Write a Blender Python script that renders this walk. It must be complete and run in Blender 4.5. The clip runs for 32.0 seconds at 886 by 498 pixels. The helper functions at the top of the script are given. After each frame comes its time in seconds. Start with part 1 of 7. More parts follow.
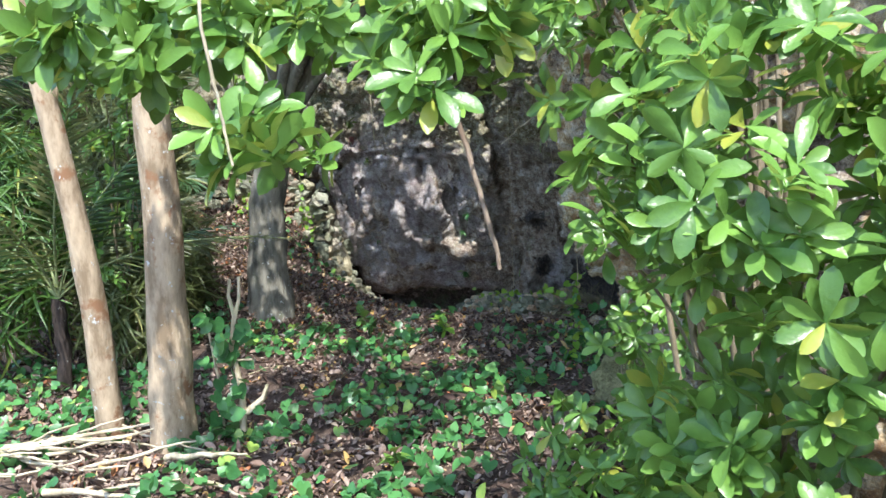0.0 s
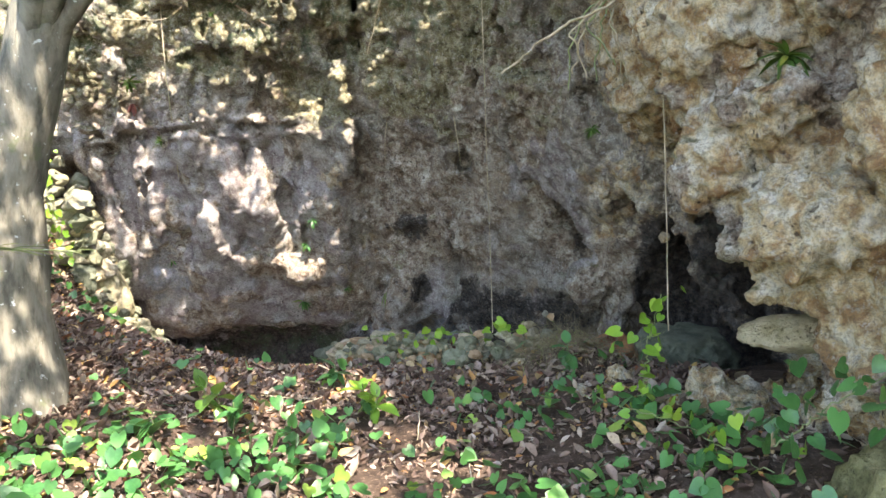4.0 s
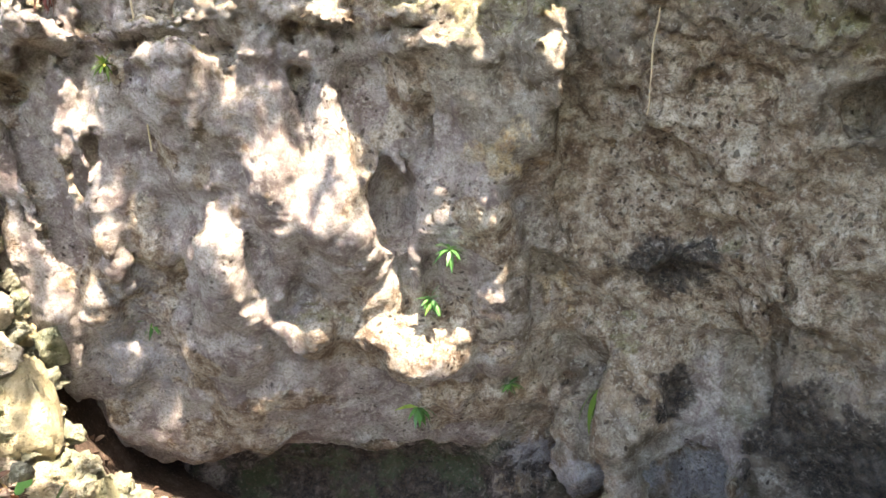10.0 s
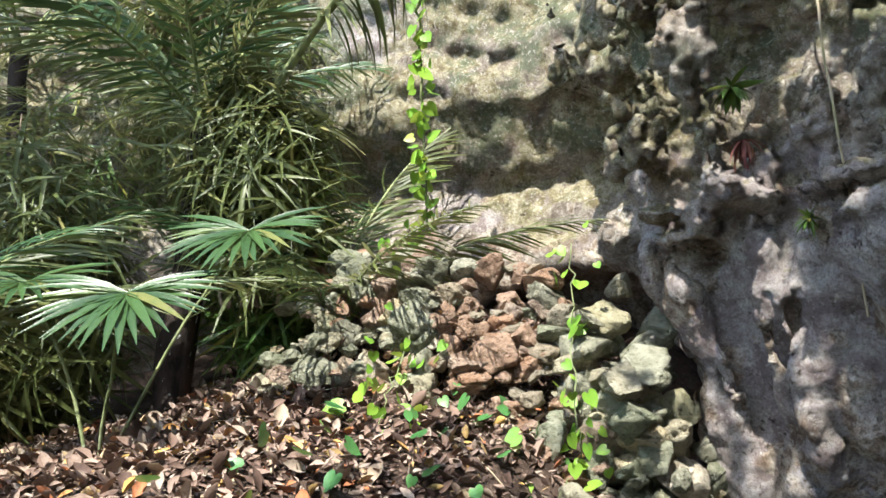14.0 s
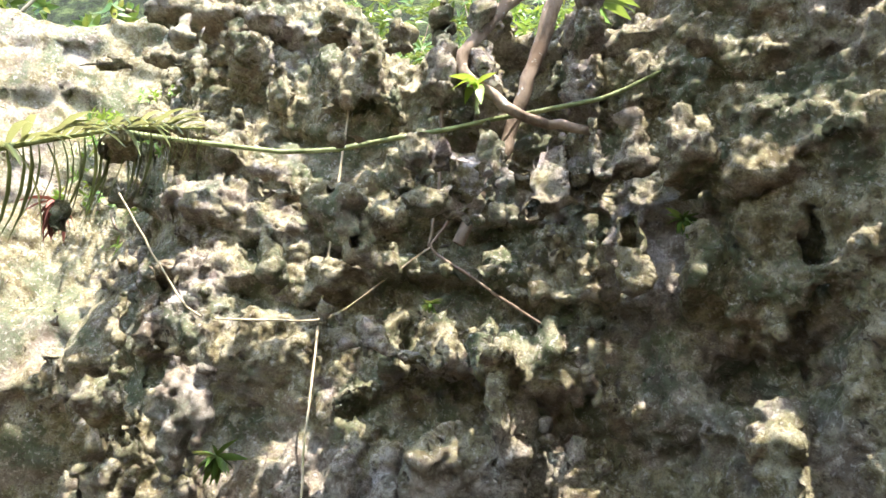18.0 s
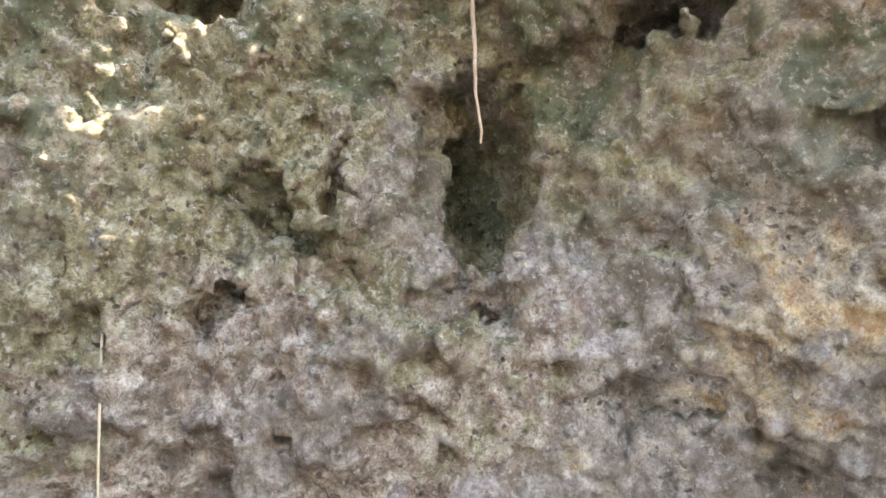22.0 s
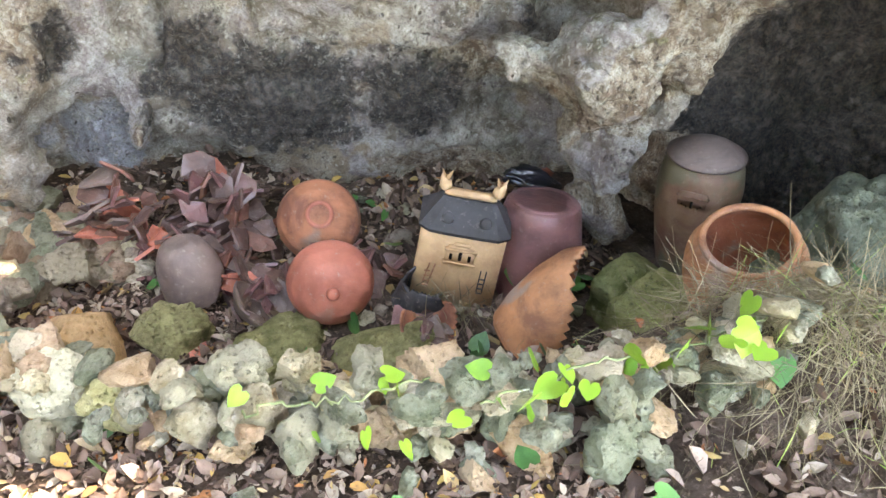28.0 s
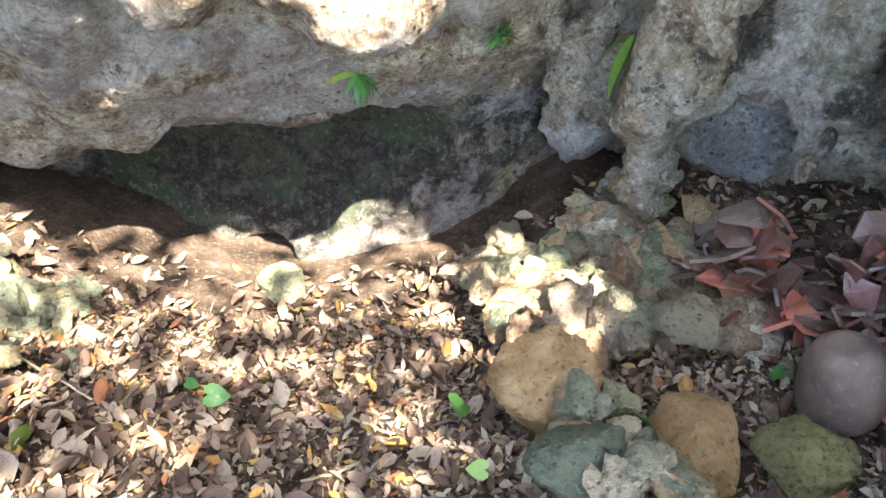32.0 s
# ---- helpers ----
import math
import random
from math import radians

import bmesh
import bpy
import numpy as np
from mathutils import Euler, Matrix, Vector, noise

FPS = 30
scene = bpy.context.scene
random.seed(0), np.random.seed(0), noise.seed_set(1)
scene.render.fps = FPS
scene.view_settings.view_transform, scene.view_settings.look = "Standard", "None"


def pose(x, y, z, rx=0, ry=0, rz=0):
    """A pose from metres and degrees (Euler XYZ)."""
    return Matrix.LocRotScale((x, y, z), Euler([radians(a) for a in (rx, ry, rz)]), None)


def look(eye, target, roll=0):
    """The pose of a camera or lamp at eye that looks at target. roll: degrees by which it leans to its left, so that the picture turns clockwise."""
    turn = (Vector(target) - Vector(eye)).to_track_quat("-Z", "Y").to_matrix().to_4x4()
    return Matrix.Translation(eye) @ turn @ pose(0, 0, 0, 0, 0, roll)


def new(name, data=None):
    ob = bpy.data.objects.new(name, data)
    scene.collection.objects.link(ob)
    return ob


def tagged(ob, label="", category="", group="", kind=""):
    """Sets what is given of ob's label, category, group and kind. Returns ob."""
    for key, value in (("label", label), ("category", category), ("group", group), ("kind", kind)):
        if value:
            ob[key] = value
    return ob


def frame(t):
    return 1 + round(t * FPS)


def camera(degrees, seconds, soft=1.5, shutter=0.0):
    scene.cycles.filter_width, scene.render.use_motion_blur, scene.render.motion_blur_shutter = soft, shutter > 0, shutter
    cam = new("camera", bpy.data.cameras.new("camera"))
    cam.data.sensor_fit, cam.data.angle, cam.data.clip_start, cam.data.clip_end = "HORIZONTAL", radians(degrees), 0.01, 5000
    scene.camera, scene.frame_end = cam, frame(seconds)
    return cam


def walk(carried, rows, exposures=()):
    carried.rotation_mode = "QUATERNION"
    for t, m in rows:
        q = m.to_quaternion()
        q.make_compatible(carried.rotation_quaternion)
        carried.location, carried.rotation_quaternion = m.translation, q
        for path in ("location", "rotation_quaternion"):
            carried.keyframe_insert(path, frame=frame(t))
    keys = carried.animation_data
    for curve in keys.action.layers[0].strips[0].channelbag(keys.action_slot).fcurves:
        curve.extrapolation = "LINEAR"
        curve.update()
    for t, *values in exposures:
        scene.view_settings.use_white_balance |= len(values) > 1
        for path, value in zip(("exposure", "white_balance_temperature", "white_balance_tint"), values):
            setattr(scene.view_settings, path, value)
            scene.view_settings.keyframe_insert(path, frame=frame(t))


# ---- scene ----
import itertools

# camera and walk: seconds, x, y, z, heading (left positive), tilt, roll
PATH = [
    (0.0, 3.124, -6.975, 1.949, 17.89, -5.36, -2.75),
    (0.5, 2.743, -6.685, 1.835, 20.19, -6.28, -3.42),
    (1.0, 2.280, -6.398, 1.754, 19.23, -4.71, -1.88),
    (1.5, 1.887, -6.056, 1.711, 16.44, -5.99, -1.32),
    (2.0, 1.568, -5.623, 1.701, 13.14, -7.07, -0.45),
    (2.5, 1.337, -5.199, 1.664, 5.63, -8.90, -0.47),
    (3.0, 1.152, -4.715, 1.624, -0.07, -10.48, -1.80),
    (3.5, 1.032, -4.313, 1.629, -1.29, -7.55, -2.06),
    (4.0, 0.947, -3.909, 1.641, -2.05, -4.55, -2.49),
    (4.5, 0.878, -3.470, 1.650, -1.38, -2.47, -2.36),
    (6.5, 0.237, -2.217, 1.451, -2.24, -2.88, -1.81),
    (7.0, 0.096, -1.760, 1.487, -2.39, -4.37, -1.77),
    (7.5, 0.033, -1.353, 1.533, -3.09, -6.02, -2.04),
    (8.0, 0.045, -0.883, 1.606, -2.66, -6.80, -2.39),
    (8.5, 0.034, -0.450, 1.594, -1.27, -7.87, -2.68),
    (9.0, 0.000, 0.000, 1.698, -0.00, -8.29, -2.90),
    (9.5, -0.030, 0.500, 1.731, 1.22, -5.71, -2.21),
    (10.0, -0.099, 0.882, 1.762, 2.11, -6.12, -2.35),
    (10.5, -0.257, 1.202, 1.804, 4.42, -4.33, -3.39),
    (11.0, -0.378, 1.310, 1.856, 14.11, -2.47, -4.07),
    (11.5, -0.407, 1.347, 1.877, 25.26, -1.04, -3.30),
    (12.0, -0.390, 1.336, 1.871, 33.98, 0.81, -3.22),
    (12.5, -0.359, 1.348, 1.862, 41.43, 2.58, -3.11),
    (13.0, -0.335, 1.350, 1.857, 47.09, 3.90, -2.93),
    (13.5, -0.320, 1.359, 1.852, 51.04, 5.18, -2.69),
    (15.5, -0.495, 1.212, 2.050, 47.57, 15.44, 0.09),
    (16.0, -0.516, 1.231, 2.030, 45.06, 19.55, 1.08),
    (16.5, -0.554, 1.215, 2.061, 39.63, 21.98, 1.83),
    (17.0, -0.541, 1.210, 2.078, 32.09, 24.06, 2.09),
    (17.5, -0.513, 1.214, 2.090, 22.39, 26.64, 2.16),
    (18.0, -0.466, 1.288, 2.069, 10.94, 30.55, 2.35),
    (18.5, -0.385, 1.404, 2.020, -1.18, 34.60, 2.47),
    (19.0, -0.344, 1.444, 1.979, -13.57, 36.78, 2.20),
    (19.5, -0.226, 1.442, 1.990, -25.13, 37.46, 2.29),
    (20.0, -0.101, 1.372, 2.010, -36.34, 37.20, 1.65),
    (20.5, -0.226, 1.290, 2.109, -49.87, 33.16, -1.03),
    (21.0, -0.274, 1.271, 2.169, -58.27, 29.14, -1.50),
    (21.5, -0.224, 1.255, 2.191, -60.04, 22.96, -1.43),
    (22.0, -0.195, 1.284, 2.163, -59.78, 15.25, -1.14),
    (22.5, -0.153, 1.300, 2.102, -58.20, 6.89, -0.65),
    (23.0, -0.133, 1.299, 2.062, -56.10, -0.82, -0.25),
    (23.5, -0.134, 1.311, 2.013, -54.52, -7.10, 0.33),
    (24.0, -0.129, 1.317, 1.972, -53.79, -12.59, 1.15),
    (24.5, -0.102, 1.302, 1.913, -53.50, -17.51, 2.17),
    (25.0, -0.095, 1.279, 1.862, -53.57, -21.98, 3.37),
    (25.5, -0.088, 1.266, 1.833, -53.75, -26.30, 4.69),
    (27.5, -0.097, 1.251, 1.862, -50.42, -34.55, 5.48),
    (28.0, -0.121, 1.267, 1.863, -46.57, -34.99, 5.39),
    (28.5, -0.211, 1.306, 1.872, -38.06, -34.82, 5.00),
    (29.0, -0.297, 1.322, 1.881, -28.67, -34.30, 4.30),
    (29.5, -0.325, 1.357, 1.864, -21.91, -35.26, 3.70),
    (30.0, -0.368, 1.373, 1.851, -18.81, -37.36, 3.77),
    (30.5, -0.372, 1.559, 1.818, -16.83, -39.66, 2.92),
    (31.0, -0.346, 1.843, 1.830, -10.88, -40.92, -0.12),
    (31.5, -0.370, 2.172, 1.798, -8.24, -41.11, -1.90),
    (32.0, -0.417, 2.532, 1.783, -5.65, -41.41, -3.12),
]
cam = camera(60.96, 32.0, soft=1.5)


def eye_pose(x, y, z, heading, tilt, roll):
    return Matrix.Translation((x, y, z)) @ Euler((0, 0, radians(heading))).to_matrix().to_4x4() @ \
        Euler((radians(90 + tilt), 0, 0)).to_matrix().to_4x4() @ Euler((0, 0, radians(roll))).to_matrix().to_4x4()


walk(cam, [(r[0], eye_pose(*r[1:])) for r in PATH],
     exposures=((0, 1.85, 6000, 10), (1.0, 2.1, 6300, 10), (2.0, 2.4, 6600, 10), (4.0, 3.1, 7100, 13), (7.0, 3.8, 7700, 15), (11.0, 3.6, 7800, 15), (12.0, 2.9, 7200, 13), (13.5, 2.25, 6400, 10), (16.0, 2.5, 6300, 10), (18.0, 3.1, 6700, 13), (19.0, 3.4, 7100, 17), (21.0, 4.7, 7400, 25), (23.0, 4.7, 7700, 22), (25.0, 5.1, 8900, 17), (28.0, 5.0, 8400, 14), (30.0, 4.25, 7600, 9), (32.0, 4.1, 7100, 7)))

# world and sun
SUN_ELEV, SUN_AZ = radians(57), radians(150)  # azimuth clockwise from +y
world = bpy.data.worlds.new("sky")
world.use_nodes = True
scene.world = world
wn = world.node_tree
sky = wn.nodes.new("ShaderNodeTexSky")
sky.sky_type = "NISHITA"
sky.sun_disc = False
sky.sun_elevation, sky.sun_rotation = SUN_ELEV, SUN_AZ
wn.links.new(sky.outputs[0], wn.nodes["Background"].inputs[0])
wn.nodes["Background"].inputs[1].default_value = 0.15
sun = new("sun", bpy.data.lights.new("sun", "SUN"))
sun.data.energy, sun.data.angle, sun.data.color = 2.6, radians(0.55), (1.0, 0.95, 0.86)
sun_dir = Vector((math.sin(SUN_AZ) * math.cos(SUN_ELEV), math.cos(SUN_AZ) * math.cos(SUN_ELEV), math.sin(SUN_ELEV)))
sun.matrix_world = look(sun_dir * 30, (0, 0, 0))


# ---------- node material helper ----------
class Mat:
    """Small builder round one node material."""

    def __init__(self, name, rough=0.8, spec=0.3):
        self.m = bpy.data.materials.new(name)
        self.m.use_nodes = True
        self.t = self.m.node_tree
        self.b = self.t.nodes["Principled BSDF"]
        self.b.inputs["Roughness"].default_value = rough
        self.b.inputs["Specular IOR Level"].default_value = spec
        self.geo = self.t.nodes.new("ShaderNodeNewGeometry")
        self.obj = self.t.nodes.new("ShaderNodeTexCoord")

    def n(self, kind, **k):
        nd = self.t.nodes.new(kind)
        for a, v in k.items():
            nd.inputs[a].default_value = v
        return nd

    def l(self, a, b):
        self.t.links.new(a, b)

    def pos(self, world_space=True):
        return self.geo.outputs["Position"] if world_space else self.obj.outputs["Object"]

    def noise(self, scale, detail=6, rough=0.6, vec=None, warp=0.0):
        nd = self.n("ShaderNodeTexNoise", Scale=scale, Detail=detail, Roughness=rough, Distortion=warp)
        self.l(vec or self.pos(), nd.inputs["Vector"])
        return nd.outputs["Fac"]

    def voro(self, scale, vec=None, feature="F1"):
        nd = self.n("ShaderNodeTexVoronoi", Scale=scale)
        nd.feature = feature
        self.l(vec or self.pos(), nd.inputs["Vector"])
        return nd.outputs["Distance"]

    def stretch(self, sx, sy, sz, world_space=True):
        nd = self.n("ShaderNodeMapping")
        nd.inputs["Scale"].default_value = (sx, sy, sz)
        self.l(self.pos(world_space), nd.inputs["Vector"])
        return nd.outputs["Vector"]

    def nramp(self, fac, stops):
        """A ramp over the narrow middle range that noise keeps to."""
        return self.ramp(fac, [(0.5 + (p - 0.5) * 0.62, c) for p, c in stops])

    def ramp(self, fac, stops):
        nd = self.n("ShaderNodeValToRGB")
        e = nd.color_ramp.elements
        while len(e) < len(stops):
            e.new(0.5)
        for i, (p, c) in enumerate(stops):
            e[i].position = p
            e[i].color = (*c, 1) if len(c) == 3 else c
        self.l(fac, nd.inputs["Fac"])
        return nd.outputs["Color"]

    def mask(self, fac, lo, hi):
        nd = self.n("ShaderNodeMapRange")
        nd.inputs["From Min"].default_value, nd.inputs["From Max"].default_value = lo, hi
        nd.interpolation_type = "SMOOTHSTEP"
        self.l(fac, nd.inputs["Value"])
        return nd.outputs["Result"]

    def math(self, op, a, b):
        nd = self.n("ShaderNodeMath")
        nd.operation = op
        for i, v in enumerate((a, b)):
            if isinstance(v, (int, float)):
                nd.inputs[i].default_value = v
            else:
                self.l(v, nd.inputs[i])
        return nd.outputs[0]

    def mix(self, fac, a, b, mode="MIX"):
        nd = self.n("ShaderNodeMix")
        nd.data_type, nd.blend_type = "RGBA", mode
        for i, v in ((0, fac), (6, a), (7, b)):
            if isinstance(v, (int, float)):
                nd.inputs[i].default_value = v
            elif isinstance(v, tuple):
                nd.inputs[i].default_value = (*v, 1)
            else:
                self.l(v, nd.inputs[i])
        return nd.outputs[2]

    def attr(self, name):
        nd = self.n("ShaderNodeAttribute")
        nd.attribute_name = name
        return nd

    def island(self):
        return self.geo.outputs["Random Per Island"]

    def rnd(self):
        nd = self.n("ShaderNodeObjectInfo")
        return nd.outputs["Random"]

    def color(self, c):
        if isinstance(c, tuple):
            self.b.inputs["Base Color"].default_value = (*c, 1)
        else:
            self.l(c, self.b.inputs["Base Color"])
        return self

    def bump(self, *layers):
        """Layers of (height, distance)."""
        last = None
        for h, d in layers:
            nd = self.n("ShaderNodeBump", Strength=1.0, Distance=d)
            self.l(h, nd.inputs["Height"])
            if last:
                self.l(last, nd.inputs["Normal"])
            last = nd.outputs["Normal"]
        self.l(last, self.b.inputs["Normal"])
        return self


# ---------- numeric helpers ----------
def hash3(ix, iy, iz, seed):
    with np.errstate(over="ignore"):
        h = ix * np.uint32(374761393) + iy * np.uint32(668265263) + iz * np.uint32(2147483647) + np.uint32(seed * 974711)
        h = (h ^ (h >> np.uint32(13))) * np.uint32(1274126177)
        h = (h ^ (h >> np.uint32(16))) * np.uint32(2246822519)
    return ((h ^ (h >> np.uint32(15))) & np.uint32(0xFFFFFF)).astype(np.float32) / np.float32(0xFFFFFF)


def vnoise(p, scale, seed=0):
    """Smooth value noise, -1 to 1, over an array of points."""
    q = p * scale
    i = np.floor(q)
    f = (q - i).astype(np.float32)
    i = i.astype(np.int32).astype(np.uint32)
    f = f * f * f * (f * (f * 6 - 15) + 10)
    x, y, z = i[..., 0], i[..., 1], i[..., 2]
    fx, fy, fz = f[..., 0], f[..., 1], f[..., 2]

    def edge(dy, dz):
        dy, dz = np.uint32(dy), np.uint32(dz)
        a, b = hash3(x, y + dy, z + dz, seed), hash3(x + np.uint32(1), y + dy, z + dz, seed)
        return a + (b - a) * fx
    a, b, c, d = edge(0, 0), edge(1, 0), edge(0, 1), edge(1, 1)
    e, g = a + (b - a) * fy, c + (d - c) * fy
    return (e + (g - e) * fz) * 2 - 1


def fbm(p, scale, octaves, seed=0, gain=0.5):
    out, amp = 0, 1.0
    for o in range(octaves):
        out = out + amp * vnoise(p, scale * 2.03 ** o, seed + o)
        amp *= gain
    return out


def worley(p, scale, seed=0):
    """Distance to the nearest of scattered points, in cells."""
    q = (p * scale).astype(np.float32)
    i = np.floor(q)
    best = np.full(q.shape[:-1], 9.0, np.float32)
    for off in itertools.product((-1, 0, 1), repeat=3):
        c = i + np.array(off, np.float32)
        k = c.astype(np.int32).astype(np.uint32)
        h = [hash3(k[..., 0], k[..., 1], k[..., 2], seed + a) for a in range(3)]
        d = sum((c[..., a] + h[a] - q[..., a]) ** 2 for a in range(3))
        best = np.minimum(best, d)
    return np.sqrt(best)


def split_quads(v, f):
    """Each quad into four, new points midway."""
    e = np.stack((f, np.roll(f, -1, 1)), -1).reshape(-1, 2).astype(np.int64)
    e.sort(axis=1)
    key, inv = np.unique(e[:, 0] * len(v) + e[:, 1], return_inverse=True)
    mid = (v[key // len(v)] + v[key % len(v)]) / 2
    em = inv.reshape(-1, 4) + len(v)
    cen = np.arange(len(f)) + len(v) + len(mid)
    out = np.concatenate([np.stack((f[:, k], em[:, k], cen, em[:, k - 1]), 1) for k in range(4)])
    return np.concatenate((v, mid, v[f].mean(1))), out


def sstep(a, b, x):
    t = np.clip((x - a) / (b - a), 0, 1)
    return t * t * (3 - 2 * t)


def mesh_of(name, verts, faces, material, smooth=True):
    """faces: (n, 3) or (n, 4) array."""
    me = bpy.data.meshes.new(name)
    verts, faces = np.asarray(verts, np.float32), np.asarray(faces, np.int32)
    k = faces.shape[1]
    me.vertices.add(len(verts))
    me.vertices.foreach_set("co", verts.ravel())
    me.loops.add(faces.size)
    me.loops.foreach_set("vertex_index", faces.ravel())
    me.polygons.add(len(faces))
    me.polygons.foreach_set("loop_start", np.arange(0, faces.size, k, dtype=np.int32))
    me.polygons.foreach_set("use_smooth", np.full(len(faces), smooth))
    me.materials.append(material)
    me.update(calc_edges=True)
    me.validate()
    return me


def part(name, bm, material, parent=None, label="", smooth=True):
    """Links a bmesh as one mesh object, under a thing or a part if given."""
    me = bpy.data.meshes.new(name)
    for f in bm.faces:
        f.smooth = smooth
    bm.to_mesh(me)
    bm.free()
    me.materials.append(material)
    ob = new(name, me)
    if parent:
        ob.parent = parent
    return tagged(ob, label)


def part_mesh(name, me, parent=None, label=""):
    ob = new(name, me)
    if parent:
        ob.parent = parent
    return tagged(ob, label)


def thing(name, label, category, group="", kind="", at=None):
    ob = new(name)
    ob.empty_display_size = 0.1
    if at is not None:
        ob.matrix_basis = at
    return tagged(ob, label, category, group, kind)


# ---------- implicit rock ----------
def polyline_distance(x, y, pts):
    """Distance to an open polyline; negative on the right of its course."""
    best = np.full(x.shape, 1e9, np.float32)
    sign = np.ones(x.shape, np.float32)
    for (ax, ay), (bx, by) in zip(pts[:-1], pts[1:]):
        ux, uy = bx - ax, by - ay
        t = np.clip(((x - ax) * ux + (y - ay) * uy) / (ux * ux + uy * uy), 0, 1)
        dx, dy = x - ax - t * ux, y - ay - t * uy
        d = np.hypot(dx, dy)
        near = d < best - 1e-5
        best = np.where(near, d, best)
        sign = np.where(near, np.where(ux * dy - uy * dx > 0, 1, -1), sign)
    return best * sign


def lump_distance(p, lump):
    """About the distance to an ellipsoid: x, y, z, three radii, turn round z, tip round x and y."""
    cx, cy, cz, rx, ry, rz, turn, tip, roll = (*lump, 0, 0, 0)[:9]
    m = np.array(Euler((radians(tip), radians(roll), radians(turn))).to_matrix(), np.float32)
    q = (p - np.array((cx, cy, cz), np.float32)) @ m
    r = np.array((rx, ry, rz), np.float32)
    k0 = np.sqrt(((q / r) ** 2).sum(-1))
    k1 = np.sqrt(((q / (r * r)) ** 2).sum(-1)) + 1e-6
    return np.where(k0 < 0.05, -r.min(), k0 * (k0 - 1) / k1)


def smin(a, b, k):
    h = np.clip(0.5 + 0.5 * (b - a) / k, 0, 1)
    return b + (a - b) * h - k * h * (1 - h)


def surface_net(lo, hi, cell, field, block=28, slack=0.35):
    """Mesh of the zero level of field over a box; inside is negative."""
    n = np.ceil((np.array(hi) - np.array(lo)) / cell).astype(int)
    lo = np.array(lo, np.float32)
    keys, spots, quads = [], [], []
    big = (n + 4).astype(np.int64)

    def key(i, j, k):
        return ((i + 2) * big[1] + (j + 2)) * big[2] + (k + 2)
    reach = block * cell * 0.87 + slack
    for bi in range(0, n[0], block):
        for bj in range(0, n[1], block):
            for bk in range(0, n[2], block):
                mid = lo + (np.array((bi, bj, bk)) + block / 2) * cell
                if abs(float(field(mid[None, :].astype(np.float32), None)[0])) > reach:
                    continue
                idx = [np.arange(b - 1, b + block + 2) for b in (bi, bj, bk)]
                gx, gy, gz = np.meshgrid(*[lo[a] + idx[a] * cell for a in range(3)], indexing="ij")
                p = np.stack((gx, gy, gz), -1).astype(np.float32)
                v = field(p, (mid, reach))
                s = v < 0
                if s.all() or not s.any():
                    continue
                m = block + 2
                count = np.zeros((m, m, m), np.float32)
                acc = np.zeros((m, m, m, 3), np.float32)
                corner = [(a, b, c) for a in (0, 1) for b in (0, 1) for c in (0, 1)]
                for c0 in corner:
                    for ax in range(3):
                        if c0[ax]:
                            continue
                        c1 = list(c0)
                        c1[ax] = 1
                        sl0 = tuple(slice(o, o + m) for o in c0)
                        sl1 = tuple(slice(o, o + m) for o in c1)
                        cross = s[sl0] != s[sl1]
                        t = np.where(cross, v[sl0] / np.where(cross, v[sl0] - v[sl1], 1), 0)
                        e = np.stack([np.full_like(t, c0[a]) for a in range(3)], -1)
                        e[..., ax] += t
                        acc += np.where(cross[..., None], e, 0)
                        count += cross
                hit = np.argwhere(count > 0)
                loc = acc[count > 0] / count[count > 0][:, None]
                g = hit + np.array((bi - 1, bj - 1, bk - 1))
                keys.append(key(g[:, 0], g[:, 1], g[:, 2]))
                spots.append(lo + (g + loc) * cell)
                for ax in range(3):
                    a, b = [(1, 2), (2, 0), (0, 1)][ax]
                    core = tuple(slice(1, block + 1) for _ in range(3))
                    nxt = tuple(slice(2, block + 2) if q == ax else slice(1, block + 1) for q in range(3))
                    ed = np.argwhere(s[core] != s[nxt]) + 1
                    if not len(ed):
                        continue
                    flip = s[core][tuple((ed - 1).T)]
                    base = ed + np.array((bi - 1, bj - 1, bk - 1))
                    ring = []
                    for da, db in ((-1, -1), (0, -1), (0, 0), (-1, 0)):
                        c = base.copy()
                        c[:, a] += da
                        c[:, b] += db
                        ring.append(key(c[:, 0], c[:, 1], c[:, 2]))
                    q = np.stack(ring, 1)
                    q[~flip] = q[~flip][:, ::-1]
                    quads.append(q)
    keys, spots, quads = np.concatenate(keys), np.concatenate(spots), np.concatenate(quads)
    uk, first = np.unique(keys, return_index=True)
    verts = spots[first]
    faces = np.searchsorted(uk, quads)
    good = (uk[np.clip(faces, 0, len(uk) - 1)] == quads).all(1)
    return verts, faces[good]


def vertex_normals(v, f):
    n = np.zeros_like(v)
    fn = np.cross(v[f[:, 2]] - v[f[:, 0]], v[f[:, 3]] - v[f[:, 1]])
    for k in range(4):
        np.add.at(n, f[:, k], fn)
    return n / (np.linalg.norm(n, axis=1)[:, None] + 1e-9)


